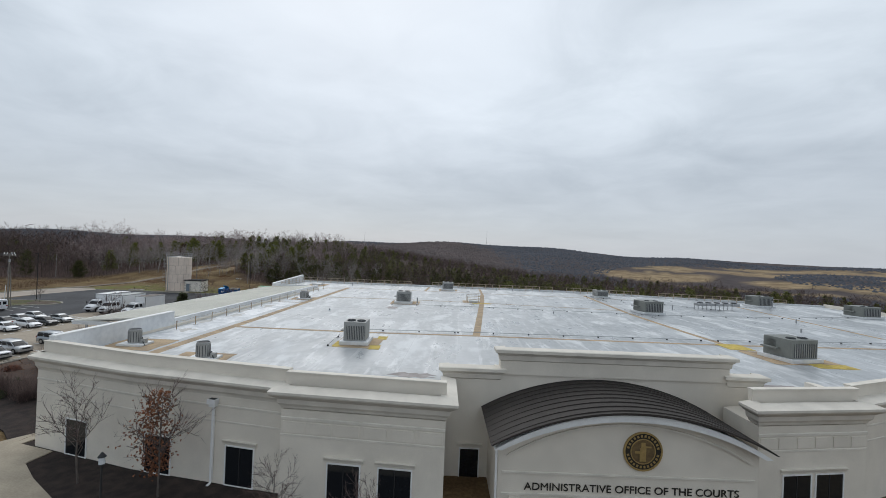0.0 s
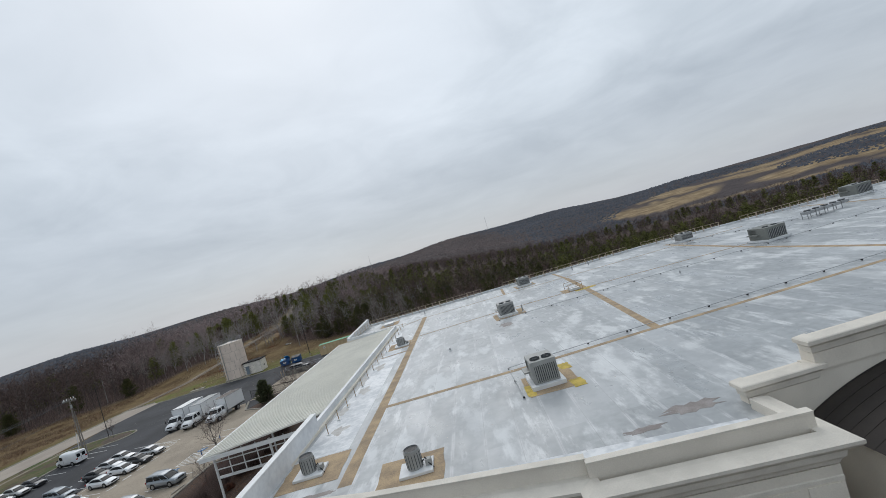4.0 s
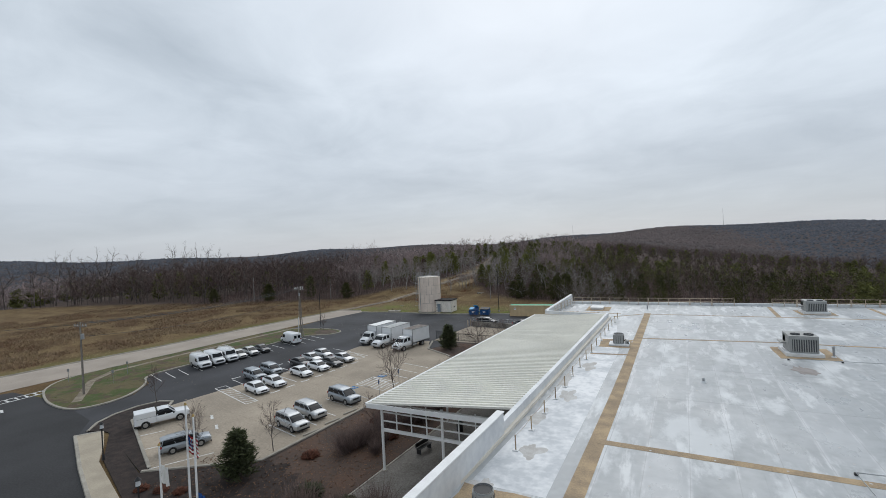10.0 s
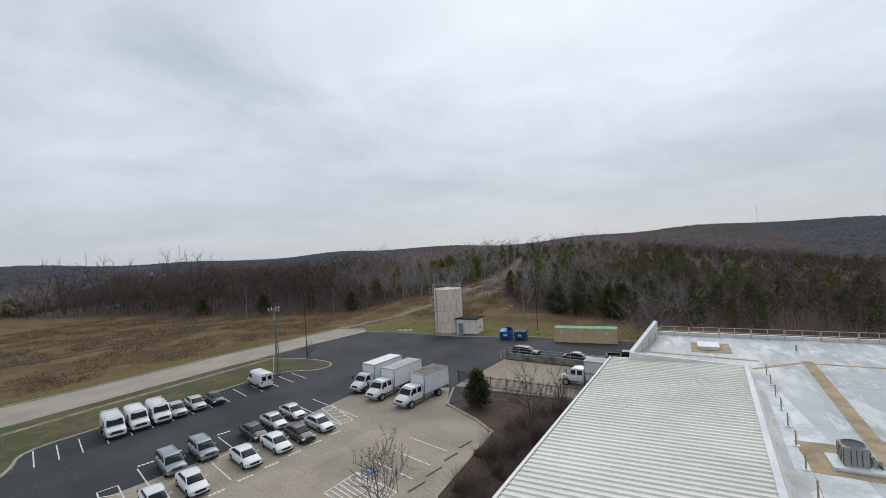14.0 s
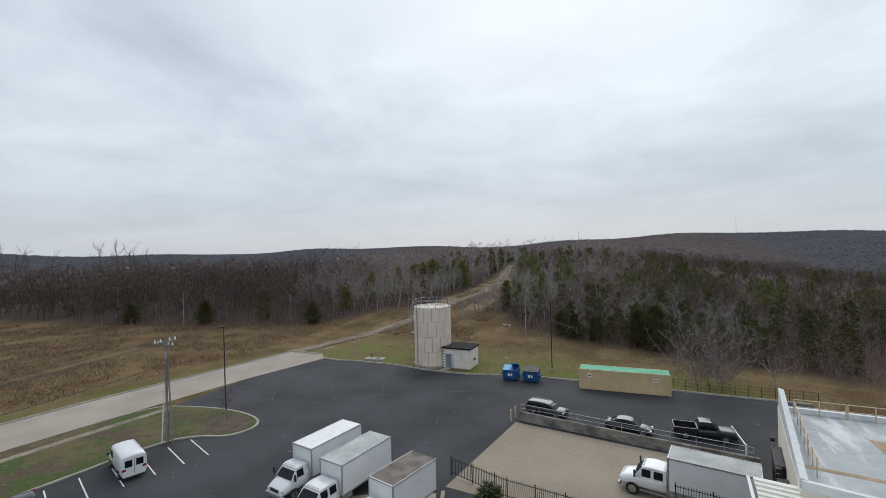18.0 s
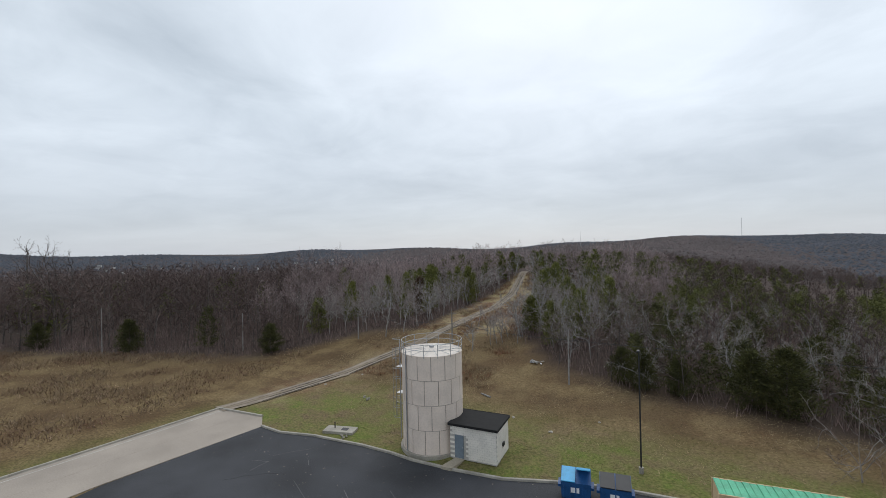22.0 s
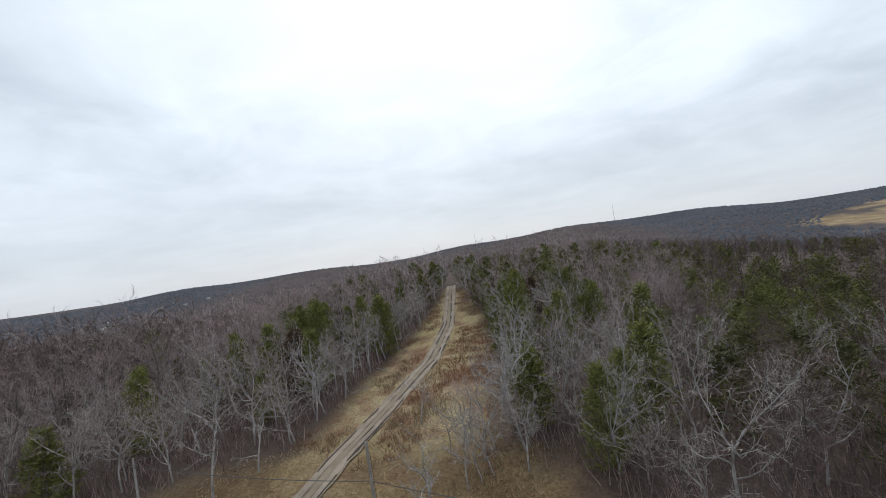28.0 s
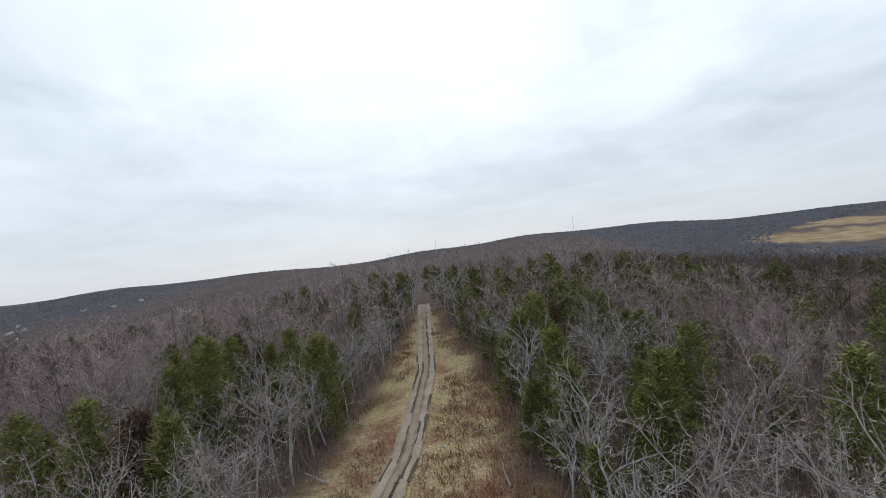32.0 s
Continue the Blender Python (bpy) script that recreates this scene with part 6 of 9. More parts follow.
    part("chassis", B(-e + 0.1, -0.42, 0.55, e - 0.4, 0.42, 0.9), "plastic", ob)
    part("fuel_tank", T([(c0 - 1.2, 0.8, 0.62), (c0 - 0.2, 0.8, 0.62)], 0.24, 12), "galv", ob)
    part("rear_step", B(-e - 0.3, -0.9, 0.6, -e, 0.9, 0.72), "plastic", ob)
    xr = -e + 1.9
    wheels(ob, (xr, e - 0.95), 1.08, 0.44, 0.26, dual=(xr,), arch=False)
    return ob


def park(ob, fx, fy, ang, L):
    """Stand a vehicle with its front at fx, fy, facing ang."""
    a = radians(ang)
    return pose(fx - math.cos(a) * L / 2, fy - math.sin(a) * L / 2, 0.012, 0, 0, ang)


def fleet(proto, places, L, scale=1.0):
    for k, (x, y, a) in enumerate(places):
        m = park(proto, x, y, a, L * scale)
        if k == 0:
            proto.scale = (scale,) * 3
            proto.matrix_basis = m @ Matrix.Diagonal((scale, scale, scale, 1))
        else:
            copy_thing(proto, m)


fleet(cargo_van("white", "white cargo van with a roof rack backed to the kerb", bars=True), [(-51.9, 29.9, -16), (-51.3, 34.2, -16)], 5.3, 0.93)
fleet(cargo_van("white", "white cargo van with a bare roof backed to the kerb"), [(-51.7, 32.1, -16)], 5.3, 0.93)
fleet(sedan("champagne", "silver sedan backed to the kerb"), [(-51.3, 36.1, -16), (-51.1, 38.3, -16)], 4.7, 0.93)
fleet(sedan("black", "black sedan parked on the asphalt"), [(-50.8, 40.5, -16), (-36.4, 35.4, -15), (-31.6, 36.9, -15)], 4.7, 0.87)
fleet(cargo_van("white", "white high-roof van nosed to the grass verge", 5.4, 2.25, 0.8), [(-55.2, 48.6, 164)], 5.4, 0.93)
fleet(sedan("white", "white sedan in a marked stall"), [(-32.7, 24.2, -15), (-32.6, 26.9, -15), (-32.4, 31.5, -15), (-32.0, 34.5, -15)], 4.7, 0.88)
fleet(sedan("silver", "silver sedan in a marked stall"), [(-31.5, 39.5, -15), (-36.7, 38.1, -15), (-36.9, 40.8, -15)], 4.7, 0.88)
fleet(suv("grey", "blue-grey crossover in a marked stall"), [(-37.6, 28.0, -15), (-37.5, 30.8, -15)], 4.75, 0.87)
fleet(suv("silver", "silver crossover on stained concrete"), [(-19.8, 17.6, -14), (-20.2, 20.5, -14)], 4.75, 0.86)
fleet(suv("grey", "grey three-row utility car on stained concrete", 5.0, zt=1.75), [(-19.4, 25.2, -14)], 5.0, 0.88)
fleet(suv("grey", "grey long utility wagon with a pale roof in the end stall", 5.1, zt=1.8), [(-27.0, 13.05, 64)], 5.1, 0.78)
fleet(pickup("white", "white crew pickup with a boxed bed canopy", True), [(-35.4, 16.4, 65)], 5.6, 0.87)
fleet(suv("black", "black station wagon parked behind the retaining wall", 4.8, zt=1.62), [(-20.1, 73.5, -9)], 4.8, 0.9)
fleet(sedan("black", "black sedan parked behind the retaining wall"), [(-11.8, 72.5, -6)], 4.7, 0.9)
fleet(pickup("black", "black pickup with an open bed behind the wall"), [(-4.9, 74.0, 4)], 5.6, 0.92)
M["box_roof_dirty"] = mat("box_roof_dirty", (0.10, 0.08, 0.068), 0.9, var=0.5, scale=1.2, col2=(0.22, 0.19, 0.17))
M["box_roof_grey"] = mat("box_roof_grey", (0.46, 0.47, 0.46), 0.8, var=0.25, scale=0.8)
fleet(box_truck("white box truck with a clean white cargo box", 8.1, 3.15, "white_paint", False), [(-36.9, 49.6, 263.5)], 8.1)
fleet(box_truck("white crew-cab box truck with a grey box roof", 8.6, 3.15, "box_roof_grey"), [(-33.1, 48.0, 263.5)], 8.6)
fleet(box_truck("white crew-cab box truck with a rusty stained roof", 7.6, 3.2, "box_roof_dirty"), [(-28.4, 47.2, 259)], 7.6)
fleet(box_truck("white conventional-cab box truck backed to the dock", 8.8, 3.3, "box_roof_grey", True, True), [(-13.9, 62.4, 172)], 8.8)

# ---- lot markings ----
marks = thing("parking_marks", pose(0, 0, 0), "worn white painted stall lines", "markings", kind="structure")


def line(ax, ay, bx, by, w=0.11, z=0.018):
    d = Vector((bx - ax, by - ay)).normalized() * (w / 2)
    nx, ny = -d.y, d.x
    part("line", S([(ax + nx, ay + ny), (ax - nx, ay - ny), (bx - nx, by - ny), (bx + nx, by + ny)], 0.0, z), "line", marks)


def number(x, y, ang, w=1.3):
    for k in range(4):
        bm = B(-w / 2 + k * w / 4, -0.14, 0.0, -w / 2 + k * w / 4 + w * 0.19, 0.14, 0.018)
        bmesh.ops.transform(bm, matrix=pose(x, y, 0, 0, 0, ang), verts=bm.verts[:])
        part("bar", bm, "line", marks)


for y in (24.9, 26.6, 28.3, 30.4, 32.5, 34.5, 36.6, 38.8, 41.0, 43.2, 45.4, 47.6, 49.8, 52.0, 54.0):
    x = np.interp(y, [24.9, 28.3, 44, 54], [-57.2, -56.4, -55.4, -53.4])
    line(x, y, x + 4.7, y - 1.4)
for k in range(9):
    t = k / 8
    cx, cy = -37.9 + 1.7 * t, 28.9 - 2.9 + 19.0 * t
    line(cx - 4.7, cy + 1.3, cx + 4.7, cy - 1.25)
    if 0 < k < 8:
        number(cx + 5.4, cy - 2.9, 75); number(cx - 5.2, cy - 0.2, 75)
line(-38.0, 26.2, -36.1, 45.0, 0.1)
for (ax, ay), (bx, by), n in (((-41.4, 23.8), (-32.2, 21.1), 9), ((-37.4, 44.3), (-31.9, 41.6), 5)):
    line(ax, ay, bx, by); line(ax + 0.4, ay + 1.3, bx + 0.4, by + 1.3); line(ax, ay, ax + 0.4, ay + 1.3); line(bx, by, bx + 0.4, by + 1.3)
    for k in range(1, n):
        t = k / n
        line(ax + (bx - ax) * t, ay + (by - ay) * t, ax + (bx - ax) * t + 1.2, ay + (by - ay) * t + 1.15, 0.1)
for y in (17.7, 20.4, 23.0, 25.6, 28.4, 33.9, 36.5, 38.9, 41.6):
    line(-24.6 + (y - 17) * 0.05, y, -19.9 + (y - 17) * 0.05, y - 1.1)
for k in range(8):
    t = k / 7
    line(-24.1 + 0.3 * t, 31.2 + 3.2 * t, -20.2 + 1.0 * t, 30.3 + 2.4 * t, 0.1)
line(-24.1, 31.1, -23.8, 34.5); line(-19.3, 30.2, -19.1, 33.4); line(-24.1, 31.1, -19.3, 30.2); line(-23.8, 34.5, -19.1, 33.4)
M["blue_paint"] = mat("blue_paint", (0.05, 0.16, 0.34), 0.85, var=0.3, scale=3)
for x, y in ((-22.9, 35.2), (-23.6, 30.0)):
    part("accessible_square", S([(x - 0.6, y - 0.4), (x + 0.45, y - 0.6), (x + 0.7, y + 0.3), (x - 0.35, y + 0.5)], 0.0, 0.0165), "blue_paint", marks, "blue painted square")
    part("symbol", T([(x - 0.3, y - 0.1, 0.02), (x + 0.1, y - 0.2, 0.02), (x + 0.3, y + 0.2, 0.02)], 0.08, 6), "line", marks)
for a, b in (((-35.8, 9.9), (-33.9, 12.9)), ((-39.0, 11.4), (-36.6, 15.2)), ((-31.6, 9.1), (-28.7, 13.4)), ((-27.0, 7.5), (-24.4, 11.5))):
    line(*a, *b)
number(-32.4, 17.0, -33); number(-29.4, 15.4, -33)
line(-65.6, 4.0, -65.4, 17.6, 0.2); line(-63.9, 4.0, -63.7, 17.4, 0.2)
for k in range(14):
    line(-65.6, 4.6 + k * 0.95, -63.8, 4.5 + k * 0.95, 0.22)
line(-63.5, 9.6, -61.0, 4.6); line(-66.8, 9.0, -66.0, 6.4)
line(-60.4, 9.2, -60.0, 7.2, 0.3); line(-60.6, 9.4, -59.2, 9.0, 0.25)
for y0 in (18.9, 21.7, 24.4, 33.2, 35.8, 38.2, 40.9, 43.4):
    ws = thing("wheel_stop", pose(-18.95 + (y0 - 18.9) * 0.05, y0 - 1.2, 0.012, 0, 0, 76), "weathered concrete wheel stop", "wheel stop", "wheel stops")
    part("block", B(-0.85, -0.09, 0, 0.85, 0.09, 0.13, 0.03), "kerb", ws)
M["sealer"] = mat("sealer", (0.012, 0.012, 0.014), 0.8, var=0.2)
rr = random.Random(5)
cracks = thing("sealed_cracks", pose(0, 0, 0), "wandering sealed cracks and pale scuffs on asphalt", "cracks", kind="structure")
for k in range(60):
    x, y, a = rr.uniform(-62, -8), rr.uniform(60, 83), rr.uniform(0, 6.28)
    pts = [(x, y)]
    for s in range(rr.randint(1, 4) if k % 4 else rr.randint(3, 7)):
        a += rr.uniform(-0.16, 0.16) if k % 4 else rr.uniform(-0.5, 0.5)
        pts.append((pts[-1][0] + math.cos(a) * 0.9, pts[-1][1] + math.sin(a) * 0.9))
    pale_ = k % 4
    w = 0.02 if not pale_ else rr.uniform(0.012, 0.035)
    part("scuff" if pale_ else "crack", SW(pts, [(-w, 0.0), (-w, 0.010), (w, 0.010), (w, 0.0)]), M["scuff"] if pale_ else M["sealer"], cracks)
# slab joints in the concrete
joints = thing("slab_joints", pose(0, 0, 0), "dark saw-cut joints between concrete slabs", "joints", kind="structure")
M["joint"] = mat("joint", (0.30, 0.255, 0.20), 0.95, var=0.3)
for k in range(9):
    t = k / 8
    part("joint", SW([(-42.2 + 6.2 * t, 16 + 30 * t), (-18.6 + 2.2 * t, 13.5 + 28 * t)], [(-0.016, 0.0), (-0.016, 0.0145), (0.016, 0.0145), (0.016, 0.0)]), "joint", joints)
for x in (-34, -29, -24):
    part("joint", SW([(x - 2.2, 13.0), (x + 3.6, 45.0)], [(-0.016, 0.0), (-0.016, 0.0145), (0.016, 0.0145), (0.016, 0.0)]), "joint", joints)
M["line_worn"] = mat("line_worn", (0.50, 0.47, 0.42), 0.9, var=0.3, scale=1.5)
edge_l = [(x + 0.9, y) for x, y in far_edge[1:]]
part("edge_line", SW(edge_l, [(-0.05, -0.01), (-0.05, 0.004), (0.05, 0.004), (0.05, -0.01)]), "line_worn", marks)
xm = [((a[0] + b[0]) / 2, (a[1] + b[1]) / 2) for a, b in zip(near_edge, far_edge)]
part("joint", SW(xm[1:], [(-0.012, -0.01), (-0.012, 0.003), (0.012, 0.003), (0.012, -0.01)]), "joint", joints)

# pale grit and dead leaves blown over the asphalt
rg = np.random.RandomState(19)
n = 4200
fx, fy = rg.uniform(-66, 3, n), rg.uniform(14, 86.5, n)
ok = ((fy > 62) & (fy > 72.4 - (fx + 24) * 0.12) & (fx > -63.5)) | ((fx > -55) & (fx < -41.5) & (fy > 20) & (fy < 62)) | ((fx > -50) & (fx < -27.5) & (fy > 56))
fx, fy = fx[ok], fy[ok]
n = len(fx)
ctr = np.stack([fx, fy, np.full(n, 0.016)], 1)
tri_ = ctr[:, None] + rg.normal(0, 1, (n, 3, 3)) * np.array([0.07, 0.07, 0.003])
tagged(new("grit", raw("grit", tri_.reshape(-1, 3), np.arange(n * 3).reshape(-1, 3), mat("grit", (0.22, 0.19, 0.155), 1.0, var=0.4, scale=2, isl=0.5))), "pale grit and dead leaf scraps on the asphalt", "litter", kind="stuff")

# ---- tank, shed and the things on the lawn ----
TX, TY, TR, TH = -43.6, 87.9, 2.93, 9.1
tank = thing("water_tank", pose(TX, TY, 0.27), "tall beige panelled steel water tank with a railed white top", "tank")
part("core", T([(0, 0, -0.3), (0, 0, TH - 0.06)], TR - 0.05, 40), mat("tank_joint", (0.38, 0.32, 0.275), 0.9, var=0.2), tank)
NPAN = 14
for course in range(4):
    z0, z1 = course * TH / 4 + 0.025, (course + 1) * TH / 4 - 0.025
    for k in range(NPAN):
        a0 = 2 * math.pi * (k + 0.5 * (course % 2)) / NPAN
        bm = bmesh.new()
        g = 0.012
        cols = []
        for s in range(5):
            a = a0 + g + (2 * math.pi / NPAN - 2 * g) * s / 4
            cols.append([bm.verts.new((r * math.cos(a), r * math.sin(a), z)) for r, z in ((TR - 0.06, z0), (TR, z0), (TR, z1), (TR - 0.06, z1))])
        for u, v in zip(cols, cols[1:]):
            for q in range(4):
                bm.faces.new((u[q], v[q], v[(q + 1) % 4], u[(q + 1) % 4]))
        bm.faces.new(cols[0]); bm.faces.new(cols[-1][::-1])
        bmesh.ops.recalc_face_normals(bm, faces=bm.faces[:])
        part("panel", bm, "tank", tank)
part("top", T([(0, 0, TH - 0.04), (0, 0, TH + 0.02), (0, 0, TH + 0.22)], TR + 0.02, 40, 0.3), mat("tank_top", (0.68, 0.61, 0.545), 0.8, var=0.15, scale=0.6), tank, "pale domed top with rust stains")
part("vent_cap", T([(0, 0, TH + 0.2), (0, 0, TH + 0.4)], 0.25, 12), "galv", tank)
for k in range(14):
    a = 2 * math.pi * k / 14
    part("rail_post", T([(TR * math.cos(a), TR * math.sin(a), TH - 0.2), (TR * math.cos(a), TR * math.sin(a), TH + 1.05)], 0.03, 6), "galv", tank)
    part("strut", T([(TR * math.cos(a), TR * math.sin(a), TH + 0.02), (0.6 * math.cos(a), 0.6 * math.sin(a), TH + 0.16)], 0.02, 4), "galv", tank)
for z in (TH + 0.5, TH + 1.05):
    part("rail", T([(TR * math.cos(2 * math.pi * k / 40), TR * math.sin(2 * math.pi * k / 40), z) for k in range(41)], 0.028, 6), "galv", tank)
la = math.radians(205)
lx, ly = math.cos(la), math.sin(la)
lad = part("ladder", bmesh.new(), "galv", tank)
for s in (-0.22, 0.22):
    part("stringer", T([((TR + 0.2) * lx - s * ly, (TR + 0.2) * ly + s * lx, 0.6), ((TR + 0.2) * lx - s * ly, (TR + 0.2) * ly + s * lx, TH + 1.0)], 0.03, 6), "galv", lad)
for k in range(32):
    z = 0.8 + k * 0.3
    part("rung", T([((TR + 0.2) * lx + 0.22 * ly, (TR + 0.2) * ly - 0.22 * lx, z), ((TR + 0.2) * lx - 0.22 * ly, (TR + 0.2) * ly + 0.22 * lx, z)], 0.015, 4), "galv", lad)
for k in range(9):
    z = 2.6 + k * 0.95
    part("cage_hoop", T([((TR + 0.2 + 0.7 * math.sin(t)) * lx + 0.36 * math.cos(t) * -ly, (TR + 0.2 + 0.7 * math.sin(t)) * ly + 0.36 * math.cos(t) * lx, z) for t in (math.pi * q / 8 for q in range(9))], 0.018, 4), "galv", lad)
for t in (0.6, 1.57, 2.5):
    part("cage_bar", T([((TR + 0.2 + 0.7 * math.sin(t)) * lx + 0.36 * math.cos(t) * -ly, (TR + 0.2 + 0.7 * math.sin(t)) * ly + 0.36 * math.cos(t) * lx, z) for z in (2.6, TH + 0.2)], 0.015, 4), "galv", lad)
for z in (4.6, 7.2):
    bm = bmesh.new()
    box(bm, TR + 0.05, -0.45, z - 0.02, TR + 0.8, 0.4, z + 0.02)
    bmesh.ops.transform(bm, matrix=Matrix.Rotation(la - 0.35, 4, "Z"), verts=bm.verts[:])
    part("platform", bm, "galv", lad)
part("fill_pipe", T([(TR * math.cos(4.25) * 1.03, TR * math.sin(4.25) * 1.03, 0), (TR * math.cos(4.25) * 1.03, TR * math.sin(4.25) * 1.03, TH + 0.4)], 0.06, 8), "galv", tank)
part("footing", T([(0, 0, -0.4), (0, 0, 0.1)], TR + 0.25, 40), "kerb", tank)

shed = thing("pump_shed", pose(-38.7, 87.75, 0.3, 0, 0, 1), "small white-painted block shed with a dark flat roof", "shed")
SX, SY, SH = 2.2, 1.75, 3.0
part("wall", B(-SX, -SY, -0.1, SX, SY, SH - 0.1), mat("mortar", (0.46, 0.43, 0.385), 0.95, var=0.15, scale=2), shed)
for side in range(2):
    ln = 2 * (SX if side == 0 else SY)
    nb = 10
    for row in range(14):
        z0 = row * (SH - 0.1) / 14
        for k in range(nb):
            u0 = -ln / 2 + (k + (0.5 if row % 2 else 0)) * ln / nb
            u1 = min(u0 + ln / nb, ln / 2)
            if side == 0 and u0 < -0.85 and u1 > -1.75 and row < 10:
                continue
            if u1 - u0 < 0.05:
                continue
            bm = B(u0 + 0.008, -0.016, z0 + 0.007, u1 - 0.008, 0.02, z0 + (SH - 0.1) / 14 - 0.007)
            bmesh.ops.transform(bm, matrix=pose(0, -SY, 0) if side == 0 else pose(SX, 0, 0, 0, 0, 90), verts=bm.verts[:])
            part("block", bm, "shed", shed)
part("roof", B(-SX - 0.12, -SY - 0.12, SH - 0.1, SX + 0.12, SY + 0.12, SH + 0.06, 0.02), "roof_black", shed, "dark membrane roof")
part("roof_edge", SW([(-SX - 0.14, -SY - 0.14), (SX + 0.14, -SY - 0.14), (SX + 0.14, SY + 0.14), (-SX - 0.14, SY + 0.14)], [(0.0, SH - 0.14), (0.03, SH - 0.14), (0.03, SH + 0.08), (-0.06, SH + 0.08), (-0.06, SH + 0.05)], True), "roof_black", shed)
sdr = part("door", B(-1.72, -SY - 0.05, 0.02, -0.88, -SY + 0.02, 2.05), mat("door_blue", (0.18, 0.22, 0.26), 0.6, var=0.15), shed, "blue-grey steel door")
part("handle", B(-0.98, -SY - 0.1, 0.95, -0.92, -SY - 0.04, 1.08), "galv", sdr)
part("vent", B(SX, -0.2, 1.0, SX + 0.15, 0.25, 1.3), "black", shed)
part("door_walk", S([(-1.75, -SY), (-0.85, -SY), (-1.3, -SY - 1.9), (-2.3, -SY - 1.9)], -0.4, -0.05), "sidewalk", shed)
vp = thing("valve_pad", pose(-54.3, 86.9, 0, 0, 0, 14), "square concrete valve pad with a hatch and pipe", "valve pad")
part("pad", B(-1.7, -0.75, -0.1, 1.7, 0.75, 0.22, 0.03), "kerb", vp)
part("hatch", B(0.2, -0.3, 0.22, 0.9, 0.3, 0.26, 0.01), "black", vp)
part("pipe", T([(-0.7, 0.2, 0.2), (-0.7, 0.2, 0.85)], 0.06, 8), "black", vp)
for x, y in ((-57.5, 96.0), (-52.6, 96.6), (-53.2, 86.0)):
    st = solo("rock_pile", bmesh.new(), "kerb", "few pale broken stones in the grass", "stones")
    bm = bmesh.new()
    rr = random.Random(int(-x))
    for k in range(5):
        mm = pose(x + rr.uniform(-0.5, 0.5), y + rr.uniform(-0.5, 0.5), float(land(x, y)) + 0.1, rr.uniform(0, 90), 30, rr.uniform(0, 180))
        box(bm, -0.14, -0.1, -0.08, 0.14, 0.1, 0.08, 0.03, mm)
    bm.to_mesh(st.data); bm.free()

M["bin_blue"] = mat("bin_blue", (0.012, 0.085, 0.25), 0.55, var=0.3, scale=1.5)
M["lid_blue"] = mat("lid_blue", (0.04, 0.34, 0.62), 0.5, var=0.2, scale=1.5)


def dumpster(x, y, ang, opened):
    d = thing("dumpster", pose(x, y, 0.012, 0, 0, ang), "blue steel dumpster with " + ("raised light blue lids" if opened else "closed dark lids"), "dumpster", "dumpsters")
    bm = bmesh.new()
    lo = [bm.verts.new(p) for p in ((-0.85, -0.6, 0.12), (0.85, -0.6, 0.12), (0.85, 0.6, 0.12), (-0.85, 0.6, 0.12))]
    hi = [bm.verts.new(p) for p in ((-0.9, -0.72, 1.15), (0.9, -0.72, 1.15), (0.9, 0.72, 1.45), (-0.9, 0.72, 1.45))]
    bm.faces.new(lo[::-1]); bm.faces.new(hi)
    for k in range(4):
        bm.faces.new((lo[k], lo[(k + 1) % 4], hi[(k + 1) % 4], hi[k]))
    part("body", bm, "bin_blue", d)
    for k in range(5):
        part("rib", B(-0.8 + k * 0.38, -0.72, 0.2, -0.72 + k * 0.38, -0.6, 1.1), "bin_blue", d)
    for s in (-1, 1):
        part("lift_pocket", B(s * 0.98 - 0.1, -0.4, 0.65, s * 0.98 + 0.1, 0.4, 0.82, 0.02), "bin_blue", d)
        bm = B(s * 0.45 - 0.42, 0, 0, s * 0.45 + 0.42, 1.5, 0.05, 0.01)
        bmesh.ops.transform(bm, matrix=pose(0, 0.72, 1.46, 158 if opened and s > 0 else 188) @ Matrix.Diagonal((1, 1, 1, 1)), verts=bm.verts[:])
        part("lid", bm, "lid_blue" if opened else "black", d)
    part("decal", B(-0.3, -0.70, 0.55, 0.2, -0.67, 0.85), "white_paint", d)
    return d


for ob in (dumpster(-29.6, 84.6, 8, True), dumpster(-26.8, 84.8, 6, False)):
    ob.scale = (1.22, 1.22, 1.22)
M["can_tan"] = mat("can_tan", (0.58, 0.44, 0.26), 0.7, var=0.12, scale=0.8)
M["can_green"] = mat("can_green", (0.07, 0.42, 0.24), 0.6, var=0.3, scale=0.9)
box_ = thing("shipping_container", pose(-15.2, 85.6, 0.012, 0, 0, 4.5), "long tan shipping container with a worn green roof", "container")
CL, CW, CH = 5.2, 1.1, 2.55
nw = 46
for s in (-1, 1):
    bm = bmesh.new()
    pts = []
    for k in range(nw + 1):
        x = -CL + 2 * CL * k / nw
        pts.append((x, s * (CW - (0.05 if k % 4 in (2, 3) else 0.0))))
    lo = [bm.verts.new((x, y, 0.12)) for x, y in pts]; hi = [bm.verts.new((x, y, CH - 0.1)) for x, y in pts]
    for k in range(nw):
        bm.faces.new((lo[k], lo[k + 1], hi[k + 1], hi[k]) if s < 0 else (lo[k + 1], lo[k], hi[k], hi[k + 1]))
    part("side_wall", bm, "can_tan", box_)
bm = bmesh.new()
for z in (0.02, CH - 0.14):
    for s in (-1, 1):
        box(bm, -CL, s * CW - 0.05, z, CL, s * CW + 0.05, z + 0.14)
for sx in (-1, 1):
    for s in (-1, 1):
        box(bm, sx * CL - 0.08, s * CW - 0.06, 0.02, sx * CL + 0.08, s * CW + 0.06, CH)
part("frame", bm, "can_tan", box_)
